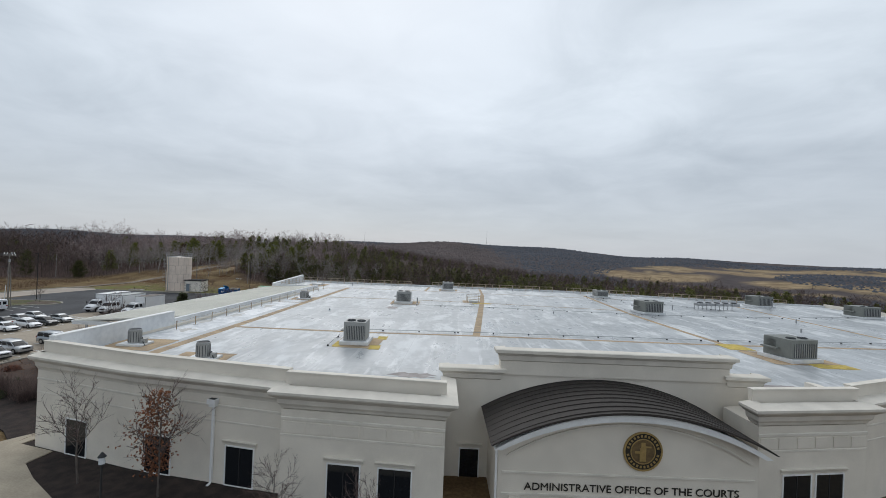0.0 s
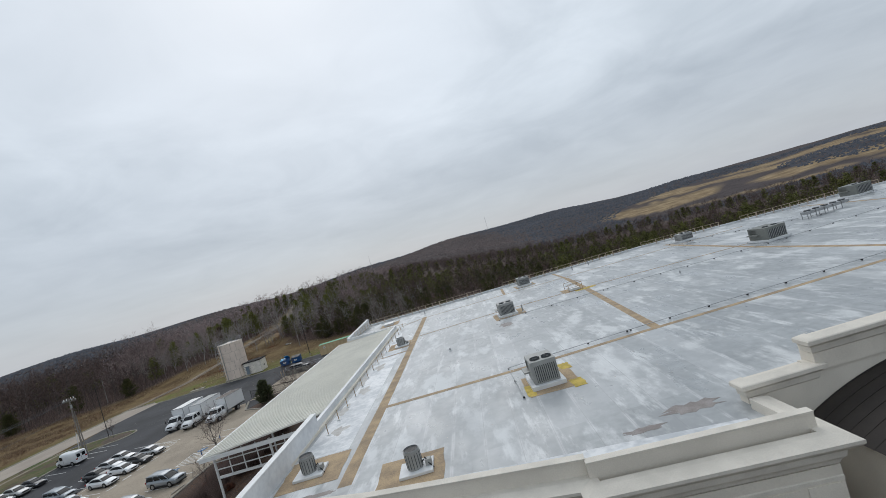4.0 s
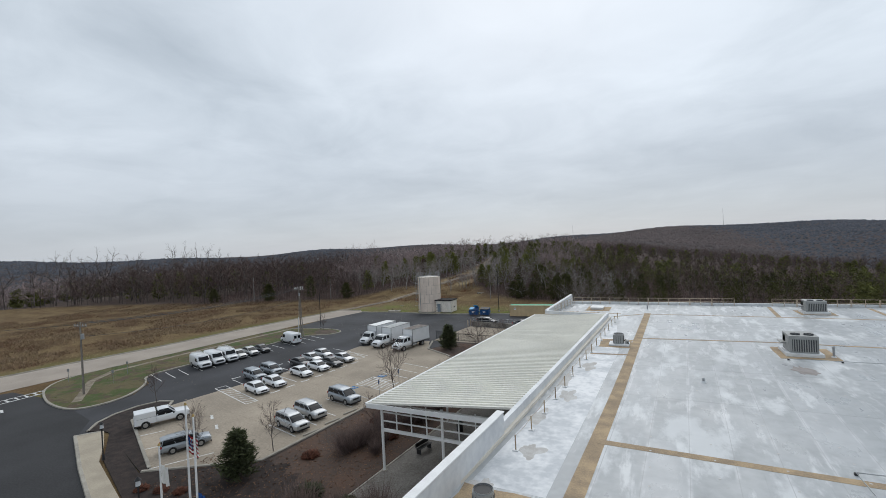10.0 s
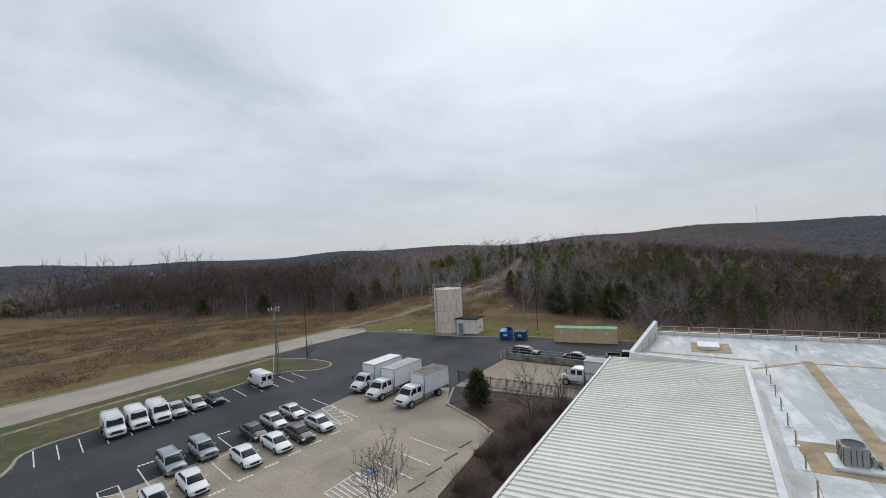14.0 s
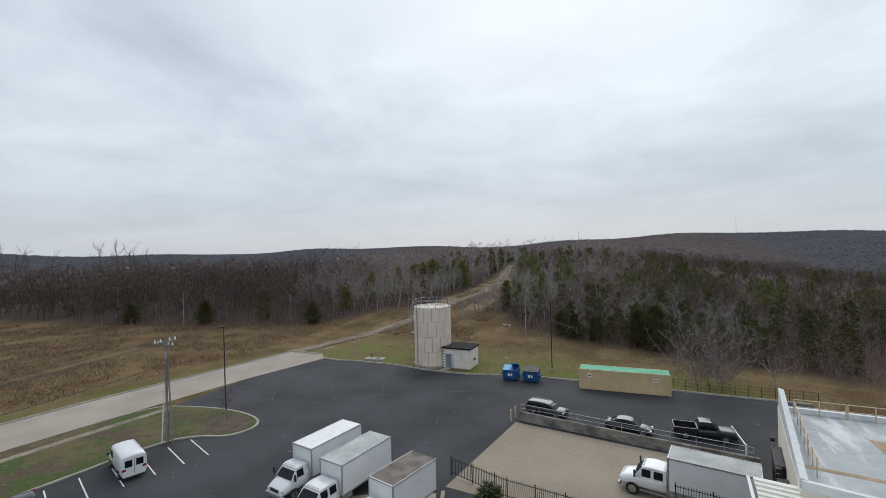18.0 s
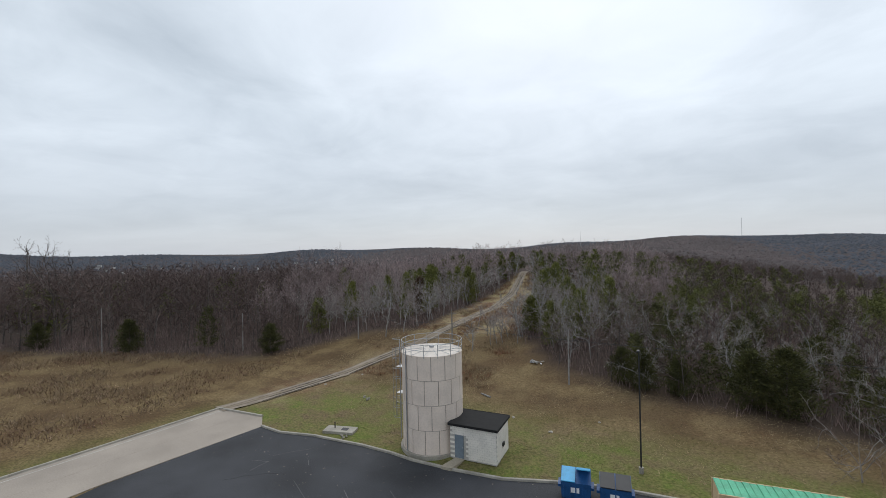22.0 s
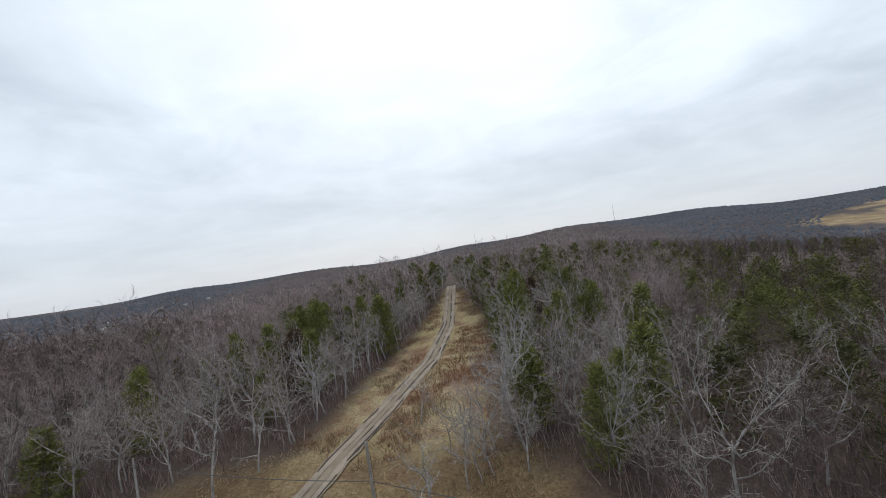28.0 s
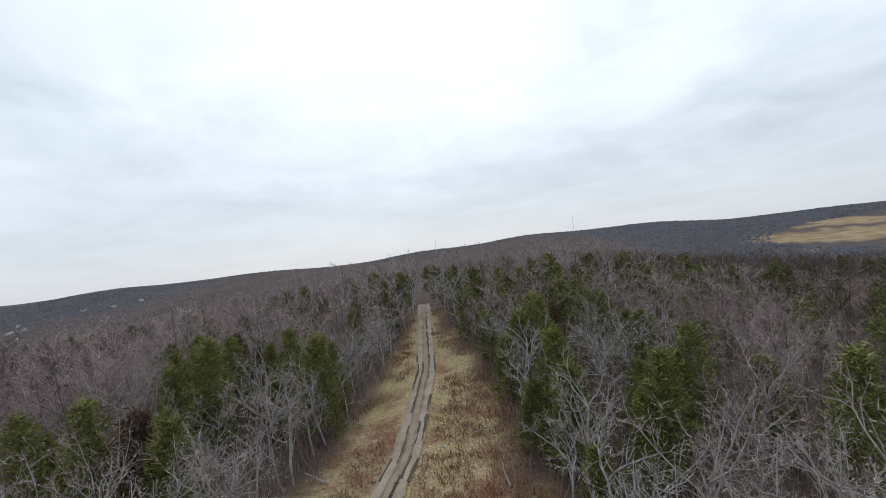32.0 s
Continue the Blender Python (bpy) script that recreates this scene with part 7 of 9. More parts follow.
part("end_wall", B(-CL - 0.02, -CW, 0.1, -CL + 0.03, CW, CH - 0.05), "can_tan", box_)
for s in (-0.5, 0.5):
    dr = part("door", B(CL - 0.02, s * CW - CW * 0.48, 0.12, CL + 0.04, s * CW + CW * 0.48, CH - 0.12, 0.01), "can_tan", box_)
    part("lock_rod", T([(CL + 0.07, s * CW, 0.1), (CL + 0.07, s * CW, CH - 0.1)], 0.025, 6), "galv", dr)
for k in range(24):
    x = -CL + 2 * CL * k / 24
    part("roof_corrugation", B(x + 0.01, -CW + 0.04, CH - 0.06, x + 2 * CL / 24 - 0.05, CW - 0.04, CH + 0.012 - (0.03 if k % 2 else 0), 0.01), "can_green", box_)
part("roof_sheet", B(-CL, -CW + 0.02, CH - 0.12, CL, CW - 0.02, CH - 0.05), "can_green", box_, "worn green painted roof")
for x in (-4.0, 3.6):
    part("panel_sign", B(x - 0.24, -CW - 0.03, 1.55, x + 0.24, -CW - 0.005, 2.0), "white_paint", box_)
    part("bar", B(x - 0.16, -CW - 0.036, 1.7, x + 0.16, -CW - 0.03, 1.85), "plastic", box_)

# ---- poles, wires, lamps, signs ----
def utility_pole(x, y, h, ang, pair=False, can=False):
    u = thing("utility_pole", pose(x, y, float(land(x, y)), 0, 0, ang), "weathered wooden utility pole with a cross-arm", "pole", "utility poles")
    part("shaft", T([(0, 0, -0.2), (0, 0, h)], 0.135, 10, 0.09), "wood_pole", u)
    if pair:
        part("shaft", T([(0.46, 0.15, -0.2), (0.26, 0.05, h - 2.4)], 0.10, 10, 0.07), "wood_pole", u)
        part("guy_guard", T([(-0.55, -0.25, 0.1), (-0.33, -0.1, 4.2)], 0.055, 8), "white_paint", u, "white guy-wire sleeve")
        part("guy_wire", T([(-0.33, -0.1, 4.2), (0.0, 0.0, h - 0.9)], 0.014, 4), "galv", u)
        part("cross_arm", B(-0.07, -1.1, h - 0.32, 0.07, 1.1, h - 0.16), "wood_pole", u)
        for q in (-1.0, -0.45, 0.45, 1.0):
            part("insulator", T([(0, q, h - 0.16), (0, q, h + 0.16)], 0.085, 8, 0.05), "white_paint", u)
        part("junction_box", T([(0.2, -0.16, h - 1.75), (0.2, -0.16, h - 1.15)], 0.16, 10), "galv", u)
    for z in (h - 0.5, h - 1.3)[: 1 if pair or can else 0]:
        part("cross_arm", B(-1.2, -0.06, z - 0.07, 1.2, 0.06, z + 0.07), "wood_pole", u)
        for q in (-1.1, -0.5, 0.5, 1.1):
            part("insulator", T([(q, 0, z + 0.06), (q, 0, z + 0.32)], 0.07, 8, 0.04), "white_paint" if pair else "galv", u)
    if can:
        part("transformer", T([(0.3, 0, h - 2.2), (0.3, 0, h - 1.5)], 0.22, 12), "galv", u)
    part("ground_wire", T([(0.18, 0.02, 0), (0.13, 0.02, h - 0.6)], 0.012, 4), "black", u)
    return u


utility_pole(-54.8, 52.6, 10.3, 2, True)
utility_pole(-57.0, 16.2, 9.6, 8, False, True)
utility_pole(-53.6, 114.0, 8.1, 30)
utility_pole(-37.5, 128.5, 7.5, 60)
for x, y, h in ((-34.4, 109.4, 7.4), (-76.2, 118.9, 5.0), (-94.9, 107.6, 7.2), (-121.8, 97.0, 9.0)):
    pp = thing("bare_pole", pose(x, y, float(land(x, y))), "plain pale weathered pole at the wood edge", "pole", "bare poles")
    part("shaft", T([(0, 0, -0.2), (0.05, 0, h)], 0.11, 8, 0.07), "bark_pale", pp)
P1, P2, P0 = Vector((-54.8, 52.6, 9.4)), Vector((-57.0, 16.2, 9.1)), Vector((-150, -40, 12))
PN = Vector((-150, 66, 10.5))


def wire(a, b, sag, name="power_line"):
    pts = [a.lerp(b, k / 14) - Vector((0, 0, sag * 4 * (k / 14) * (1 - k / 14))) for k in range(15)]
    solo(name, T(pts, 0.026, 4), "unit_dark", "thin sagging overhead cable between poles", "cable", "cables")


for dx in (-1.1, 0.5, 1.1):
    wire(P1 + Vector((dx, 0, 0.75)), P2 + Vector((dx, 0, 0.35)), 0.8)
wire(P1 + Vector((0, 0, -1.6)), P2 + Vector((0, 0, -1.4)), 1.0)
wire(P2 + Vector((0, 0, 0.2)), P0, 1.5)

POST = [Vector((-76.2, 118.9, float(land(-76.2, 118.9)) + 4.4)), Vector((-53.6, 114.0, float(land(-53.6, 114.0)) + 5.8)), Vector((-34.4, 109.4, float(land(-34.4, 109.4)) + 5.9)), Vector((60, 112, 5.0))]
for a, b in zip(POST, POST[1:]):
    wire(a, b, 0.35)


def lot_lamp(x, y, h, ang=0):
    u = thing("lot_lamp", pose(x, y, 0.0, 0, 0, ang), "slim dark steel parking-lot lamp pole", "street lamp", "lot lamps")
    part("base", T([(0, 0, -0.05), (0, 0, 0.45)], 0.2, 10), "kerb", u)
    part("pole", T([(0, 0, 0.4), (0, 0, h)], 0.075, 8, 0.055), "black", u)
    part("head", B(-0.12, -0.1, h - 0.04, 0.45, 0.1, h + 0.1, 0.03), "black", u)


lot_lamp(-56.4, 60.2, 10.0, 200); lot_lamp(-25.2, 90.3, 10.2, 260)


def post_lamp(x, y):
    u = thing("post_lamp", pose(x, y, 0.1), "black cast post lamp with a pale lantern", "street lamp", "post lamps")
    part("base", T([(0, 0, 0), (0, 0, 0.5)], 0.14, 10, 0.08), "black", u)
    part("post", T([(0, 0, 0.4), (0, 0, 2.7)], 0.05, 8), "black", u)
    part("collar", T([(0, 0, 2.66), (0, 0, 2.76)], 0.11, 10), "black", u)
    part("lantern", T([(0, 0, 2.76), (0, 0, 2.95), (0, 0, 3.12)], 0.15, 10, 0.12), "lamp_clear", u, "frosted lantern glass")
    part("roof", T([(0, 0, 3.1), (0, 0, 3.32)], 0.2, 10, 0.03), "black", u)


for x, y in ((-32.5, 6.9), (-19.0, 2.6), (11.6, -8.7), (45.6, -11.6)):
    post_lamp(x, y)
# flag poles with limp flags
M["flag_red"] = mat("flag_red", (0.38, 0.03, 0.04), 0.8, var=0.2, scale=4)
M["flag_blue"] = mat("flag_blue", (0.05, 0.17, 0.46), 0.8, var=0.25, scale=4)


def cloth(x0, x1, z0, z1, seed):
    """A hanging fold of cloth."""
    bm = bmesh.new()
    n = 10
    a, b = [], []
    for k in range(n + 1):
        t = k / n
        x = x0 + (x1 - x0) * t
        y = 0.10 * math.sin(t * 11 + seed) * (0.3 + t)
        a.append(bm.verts.new((x, y, z0 - 0.35 * t))); b.append(bm.verts.new((x * 0.9, y * 0.6, z1 - 0.30 * t)))
    for k in range(n):
        bm.faces.new((a[k], a[k + 1], b[k + 1], b[k]))
    bmesh.ops.solidify(bm, geom=bm.faces[:], thickness=0.02)
    return bm


for x, y, h, kind in ((-15.8, 2.2, 6.0, "plain"), (-12.9, 2.1, 8.8, "stripes"), (-12.1, 2.0, 8.3, "blue")):
    fp = thing("flag_pole", pose(x, y, 0.12, 0, 0, 35), "tall white flag pole with a limp flag" if kind != "stripes" else "tall white flag pole with a limp striped flag", "flag pole", "flag poles")
    part("pole", T([(0, 0, 0), (0, 0, h)], 0.075, 10, 0.045), "white_paint", fp)
    part("ball", T([(0, 0, h), (0, 0, h + 0.06), (0, 0, h + 0.13)], 0.09, 10, 0.04), "seal_gold", fp)
    part("collar", T([(0, 0, 0), (0, 0, 0.18)], 0.18, 12, 0.1), "galv", fp)
    top = h - (1.1 if kind == "plain" else 1.7 if kind == "stripes" else 4.2)
    if kind == "stripes":
        for k in range(9):
            part("stripe", cloth(0.06, 0.6, top - 0.11 * (k + 1), top - 0.11 * k, 1), "flag_red" if k % 2 == 0 else "white_paint", fp)
        part("canton", cloth(0.05, 0.3, top - 0.5, top + 0.02, 1), "flag_blue", fp)
    else:
        part("flag", cloth(0.06, 0.42, top - 1.1, top, 3), "flag_blue" if kind == "blue" else "white_paint", fp)
for x, y, ang in ((-58.6, 20.4, 40), (-62, 24, 20), (-66.5, 18.5, 30)):
    sg = thing("traffic_sign", pose(x, y, 0.1, 0, 0, ang), "small plain road sign on a thin post", "sign", "signs")
    part("post", T([(0, 0, 0), (0, 0, 1.9)], 0.03, 6), "galv", sg)
    part("plate", B(-0.16, -0.03, 1.5, 0.16, -0.01, 1.9, 0.01), "galv", sg)
for x, y in ((-19.0, 33.4), (-18.9, 28.9)):
    sg = thing("parking_sign", pose(x, y, 0.05, 0, 0, -80), "small accessible-parking sign on a post", "sign", "signs")
    part("post", T([(0, 0, 0), (0, 0, 1.7)], 0.03, 6), "galv", sg)
    part("plate", B(-0.16, -0.03, 1.2, 0.16, -0.01, 1.7, 0.01), "flag_blue", sg)
# chain fence north-east of the container
cf = thing("chain_fence", pose(0, 0, 0), "low rusty wire fence along the kerb", "fence")
for k in range(12):
    x = -9.5 + k * 1.3
    part("post", T([(x, 88.4, -0.1), (x, 88.4, 1.2)], 0.03, 6), "black", cf)
for z in (0.4, 0.8, 1.18):
    part("wire", T([(-9.5, 88.4, z), (4.8, 88.4, z)], 0.014, 4), "black", cf)
for x, y, a, ln, tilt in ((-50.2, 140, 60, 1.0, 4), (-51.4, 147, 100, 1.4, 7), (-53.0, 154, 20, 0.9, 3), (-65.8, 140, 20, 1.1, 6), (-66.0, 148, 150, 1.3, 5), (-65.8, 157, 170, 1.0, 10)):
    dl = thing("fallen_log", pose(x, y, float(land(x, y)) + 0.22, 0, -tilt, a), "pale barkless dead trunk lying at the wood edge", "log", "fallen logs")
    part("log", T([(-ln, 0, 0), (0, 0.1, 0.05), (ln, 0, 0)], 0.07, 7, 0.03), "bark_pale", dl)
    part("branch", T([(0.2, 0.1, 0.05), (0.7, 0.5, 0.4)], 0.04, 5, 0.015), "bark_pale", dl)
lg = thing("fallen_log", pose(-43.6, 102.4, float(land(-43.6, 102.4)) + 0.08, 0, 0, 150), "pale weathered log in the dry grass", "log")
part("log", T([(-0.9, 0, 0), (0, 0.05, 0.03), (0.9, 0, 0)], 0.12, 8, 0.09), "bark_pale", lg)
db = thing("debris_heap", pose(-40.2, 115.4, float(land(-40.2, 115.4))), "pale heap of dumped scraps by the wood", "debris")
rr = random.Random(8)
for k in range(12):
    bm = B(-rr.uniform(0.15, 0.5), -0.12, 0, rr.uniform(0.15, 0.5), 0.12, 0.08, 0.02)
    bmesh.ops.transform(bm, matrix=pose(rr.uniform(-0.8, 0.8), rr.uniform(-0.5, 0.5), 0.05 + 0.05 * k * 0.5, rr.uniform(-20, 20), rr.uniform(-20, 20), rr.uniform(0, 180)), verts=bm.verts[:])
    part("scrap", bm, "white_paint" if k % 3 == 0 else "kerb" if k % 3 == 1 else "bark_pale", db)
# dirt track: two worn ruts with a grassy middle
M["track_dirt"] = mat("track_dirt", (0.285, 0.235, 0.184), 1.0, var=0.35, scale=0.5, bump=0.5, col2=(0.20, 0.16, 0.122))
M["rut_mud"] = mat("rut_mud", (0.058, 0.043, 0.032), 0.9, var=0.4, scale=1.2, bump=0.5)
tr = thing("dirt_track", pose(0, 0, 0), "pale rutted dirt track climbing through the clearing", "track", kind="structure")


def ribbon(off, w, lift, name, material, y0=86.0, y1=204.0, step=0.7, ragged=0.06, seed=1):
    bm = bmesh.new()
    prev = None
    y = y0
    while y < y1:
        x = float(track_x(y)); dx = float(track_x(y + 2) - track_x(y - 2)) / 4
        nrm = Vector((1, -dx)).normalized()
        wig = 0.10 * noise.noise(Vector((y / 6, seed * 3.7, 0.0)))
        row = []
        for s in (-1, -0.4, 0.4, 1):
            q = off + wig + s * w / 2 * (1 + 2.6 * ragged * noise.noise(Vector((y / 1.7, s * 2.1, seed))))
            px, py = x + nrm.x * q, y + nrm.y * q
            row.append(bm.verts.new((px, py, float(land(px, py)) + lift * (1 if abs(s) < 0.5 else 0.5) + 0.09)))
        if prev:
            for k in range(3):
                bm.faces.new((prev[k], prev[k + 1], row[k + 1], row[k]))
        prev = row
        y += step
    part(name, bm, material, tr, smooth=True)


M["rut_mid"] = mat("rut_mid", (0.21, 0.165, 0.125), 1.0, var=0.5, scale=0.5, bump=0.5, col2=(0.10, 0.075, 0.055))
M["track_mid"] = mat("track_mid", (0.17, 0.135, 0.088), 1.0, var=0.5, scale=0.7, bump=0.7, col2=(0.25, 0.205, 0.150), fine=6)
ribbon(0.0, 2.5, 0.02, "track_bed", "track_mid", seed=7, ragged=0.1)
for off, sd in ((-0.70, 11), (0.72, 12)):
    ribbon(off, 0.70, 0.03, "wheel_rut", "track_dirt", seed=sd, ragged=0.12)
    ribbon(off * 0.5, 0.2, 0.042, "rut_edge", "rut_mid", seed=sd + 10, ragged=0.7)
rq = random.Random(21)
for k in range(58):
    y0 = 88 + rq.random() * 100
    ribbon(rq.choice((-0.42, 0.40, -1.05, 1.08)) + rq.uniform(-0.08, 0.08), rq.uniform(0.12, 0.26), 0.05, "mud_streak", "rut_mud", y0, y0 + rq.uniform(2.5, 7), 0.8, 0.8, 40 + k)

# ---- trees ----
RNG = np.random.RandomState(11)


def bare_tree(seed, h, limbs=9, subs=5, twigs=5, spread=0.42, thick=1.0, segs=3, low=0.28):
    """Two lists of tapered sticks: the trunk with its limbs, and the twigs; each row is start, end, two radii."""
    r = np.random.RandomState(seed)
    wood, fine_ = [], []

    def unit(v):
        return v / (np.linalg.norm(v) + 1e-9)

    pts = [np.zeros(3)]
    n = 6
    lean = r.normal(0, 0.05, 2)
    for k in range(n):
        pts.append(pts[-1] + np.array([lean[0] + r.normal(0, 0.05), lean[1] + r.normal(0, 0.05), 1.0]) * h * 0.85 / n)
    rad = lambda t: thick * h * 0.016 * (1 - 0.82 * t)
    for k in range(n):
        wood.append((*pts[k], *pts[k + 1], rad(k / n), rad((k + 1) / n)))
    for j in range(limbs):
        t = low + (0.98 - low) * (j + r.rand() * 0.6) / limbs
        i = min(int(t * n), n - 1)
        p = pts[i] + (pts[i + 1] - pts[i]) * (t * n - i)
        a = j * 2.4 + r.rand()
        ln = h * spread * (1.1 - 0.6 * t) * r.uniform(0.75, 1.2)
        d = unit(np.array([math.cos(a), math.sin(a), r.uniform(0.5, 1.1)]))
        q = p
        r0 = rad(t) * 0.55
        joints = [q]
        for s in range(segs):
            d = unit(d + np.array([r.normal(0, 0.27), r.normal(0, 0.27), 0.10 + r.normal(0, 0.12)]))
            q2 = q + d * ln / segs
            wood.append((*q, *q2, r0 * (1 - s / segs * 0.75), r0 * (1 - (s + 1) / segs * 0.75)))
            q = q2
            joints.append(q)
        for m in range(subs):
            u = 0.25 + 0.75 * (m + r.rand()) / subs
            i2 = min(int(u * segs), segs - 1)
            p2 = joints[i2] + (joints[i2 + 1] - joints[i2]) * (u * segs - i2)
            d2 = unit(d + r.normal(0, 0.62, 3) + np.array([0, 0, 0.2]))
            l2 = ln * 0.5 * r.uniform(0.6, 1.1)
            e = p2 + d2 * l2
            fine_.append((*p2, *e, r0 * 0.34 + 0.008, r0 * 0.12 + 0.003))
            for w in range(twigs):
                v = 0.2 + 0.8 * (w + r.rand()) / twigs
                p3 = p2 + (e - p2) * v
                d3 = unit(d2 + r.normal(0, 0.6, 3) + np.array([0, 0, 0.25]))
                fine_.append((*p3, *(p3 + d3 * l2 * r.uniform(0.3, 0.62)), 0.006 + 0.0007 * h, 0.003))
    return np.array(wood), np.array(fine_)


def oak_tree(seed, h, limbs=5, fork=0.42, wide=0.95, kids=4, twigs=5, thick=1.0):
    """A spreading tree: a bent trunk that forks into crooked limbs, each with crooked branches and short twigs."""
    r = np.random.RandomState(seed)
    wood, fine_ = [], []

    def unit(v):
        return v / (np.linalg.norm(v) + 1e-9)

    def bough(p, d, ln, r0, r1, n, bend, lift):
        """A crooked run of sticks; gives its joints and its directions."""
        js, ds = [p], [d]
        for k in range(n):
            d = unit(d + r.normal(0, bend, 3) + np.array([0, 0, lift]))
            q = p + d * ln / n * r.uniform(0.75, 1.25)
            a, b = r0 + (r1 - r0) * k / n, r0 + (r1 - r0) * (k + 1) / n
            wood.append((*p, *q, a, b))
            p = q
            js.append(p); ds.append(d)
        return js, ds

    R = thick * h * 0.017
    js, ds = bough(np.zeros(3), np.array([r.normal(0, 0.08), r.normal(0, 0.08), 1.0]), h * fork, R, R * 0.72, 4, 0.09, 0.1)
    starts = [(js[-1], k) for k in range(limbs - 1)] + [(js[3], limbs - 1)] + [(js[2], limbs)]
    turn0 = r.rand() * 6.28
    for p, k in starts:
        a = turn0 + k * 2.4 + r.normal(0, 0.3)
        up = 1.6 if k == 0 else r.uniform(0.35, 1.0)
        d = unit(np.array([math.cos(a) * wide, math.sin(a) * wide, up]))
        ln = h * (1 - fork) * (1.0 if k < limbs - 1 else 0.7) * r.uniform(0.8, 1.15)
        lj, ld = bough(p, d, ln, R * 0.52, R * 0.13, 6, 0.26, 0.09)
        for m in range(kids + 2):
            i = min(1 + int((m + r.rand()) * 5 / (kids + 2)), 5)
            bd = unit(ld[i] + r.normal(0, 0.75, 3) + np.array([0, 0, 0.15]))
            bl = ln * r.uniform(0.3, 0.55) * (1.15 - 0.12 * i)
            bj, bdv = bough(lj[i], bd, bl, R * 0.21, R * 0.06, 4, 0.34, 0.06)
            for w in range(twigs + 3):
                q = 1 + int(r.rand() * 4)
                q = min(q, 4)
                td = unit(bdv[q] + r.normal(0, 0.7, 3) + np.array([0, 0, 0.12]))
                tl = bl * r.uniform(0.2, 0.5)
                s0 = bj[q]
                mid = s0 + td * tl * 0.5
                td2 = unit(td + r.normal(0, 0.45, 3))
                fine_.append((*s0, *mid, 0.006 + 0.0011 * h, 0.006))
                fine_.append((*mid, *(mid + td2 * tl * 0.6), 0.005 + 0.0008 * h, 0.003))
                fine_.append((*mid, *(mid + unit(td + r.normal(0, 0.8, 3)) * tl * 0.45), 0.005 + 0.0007 * h, 0.003))
    return np.array(wood), np.array(fine_)


def sticks(rows, sides=3):
    """Corners and triangles of tapered sticks."""
    p, q, r0, r1 = rows[:, :3], rows[:, 3:6], rows[:, 6], rows[:, 7]
    d = q - p
    d = d / (np.linalg.norm(d, axis=1)[:, None] + 1e-9)
    ref = np.where(np.abs(d[:, 2:3]) > 0.9, np.array([[1.0, 0, 0]]), np.array([[0, 0, 1.0]]))
    a = np.cross(d, ref); a /= np.linalg.norm(a, axis=1)[:, None] + 1e-9
    b = np.cross(d, a)
    ang = np.arange(sides) * 2 * np.pi / sides
    ring = np.cos(ang)[None, :, None] * a[:, None] + np.sin(ang)[None, :, None] * b[:, None]
    lo = p[:, None] + ring * r0[:, None, None]
    hi = q[:, None] + ring * r1[:, None, None]
    V = np.concatenate([lo, hi], 1)
    k = np.arange(sides); j = (k + 1) % sides
    f = np.concatenate([np.stack([k, j, j + sides], 1), np.stack([k, j + sides, k + sides], 1)])
    n = len(rows)
    F = (f[None] + (np.arange(n) * 2 * sides)[:, None, None]).reshape(-1, 3)
    return V.reshape(-1, 3), F


def slivers(rows):
    """Twigs as slim three-cornered spikes: three faces each."""
    V, F = sticks(rows, 3)
    n = len(rows)
    V = V.reshape(n, 6, 3)
    tip = V[:, 3:].mean(1, keepdims=True)
    V = np.concatenate([V[:, :3], tip], 1)
    f = np.array([[0, 1, 3], [1, 2, 3], [2, 0, 3]])
    return V.reshape(-1, 3), (f[None] + (np.arange(n) * 4)[:, None, None]).reshape(-1, 3)


def blades(rows, seed=0):
    """The finest twigs and grass: one slim three-cornered face each."""
    g = np.random.RandomState(seed)
    p, q, r0 = rows[:, :3], rows[:, 3:6], rows[:, 6]
    d = q - p
    a = np.cross(d, g.normal(0, 1, d.shape)); a /= np.linalg.norm(a, axis=1)[:, None] + 1e-9
    V = np.stack([p - a * r0[:, None], p + a * r0[:, None], q], 1)
    return V.reshape(-1, 3), np.arange(len(rows) * 3).reshape(-1, 3)


def cedar_boughs(seed, h, r, boughs, per, size, power=0.7):
    """An evergreen as ragged boughs: sprays gathered along each one."""
    g = np.random.RandomState(seed)
    t = 0.05 + 0.93 * (np.arange(boughs) + g.rand(boughs)) / boughs
    a = np.arange(boughs) * 2.4 + g.normal(0, 0.5, boughs)
    ln = r * (1 - t) ** power * (0.45 + 0.55 * np.clip(t / 0.25, 0, 1)) * g.uniform(0.55, 1.3, boughs) + 0.12
    i = np.repeat(np.arange(boughs), per)
    n = len(i)
    u = np.sqrt(g.uniform(0.03, 1, n))
    up = g.uniform(-0.05, 0.55, boughs)[i]
    c = np.stack([np.cos(a[i]) * ln[i] * u, np.sin(a[i]) * ln[i] * u, t[i] * h + up * ln[i] * u], 1) + g.normal(0, 1, (n, 3)) * (0.10 * r * (0.4 + 0.6 * u))[:, None]
    c[:, 2] = np.maximum(c[:, 2], 0.1)
    o = np.stack([np.cos(a[i]), np.sin(a[i]), g.uniform(0.1, 1.1, n)], 1) + g.normal(0, 0.5, (n, 3))
    o /= np.linalg.norm(o, axis=1)[:, None]
    s_ = size * g.uniform(0.6, 1.5, n)
    return np.concatenate([c - o * s_[:, None] * 0.3, c + o * s_[:, None] * 1.2, (s_ * 0.22)[:, None], (s_ * 0.05)[:, None]], 1)


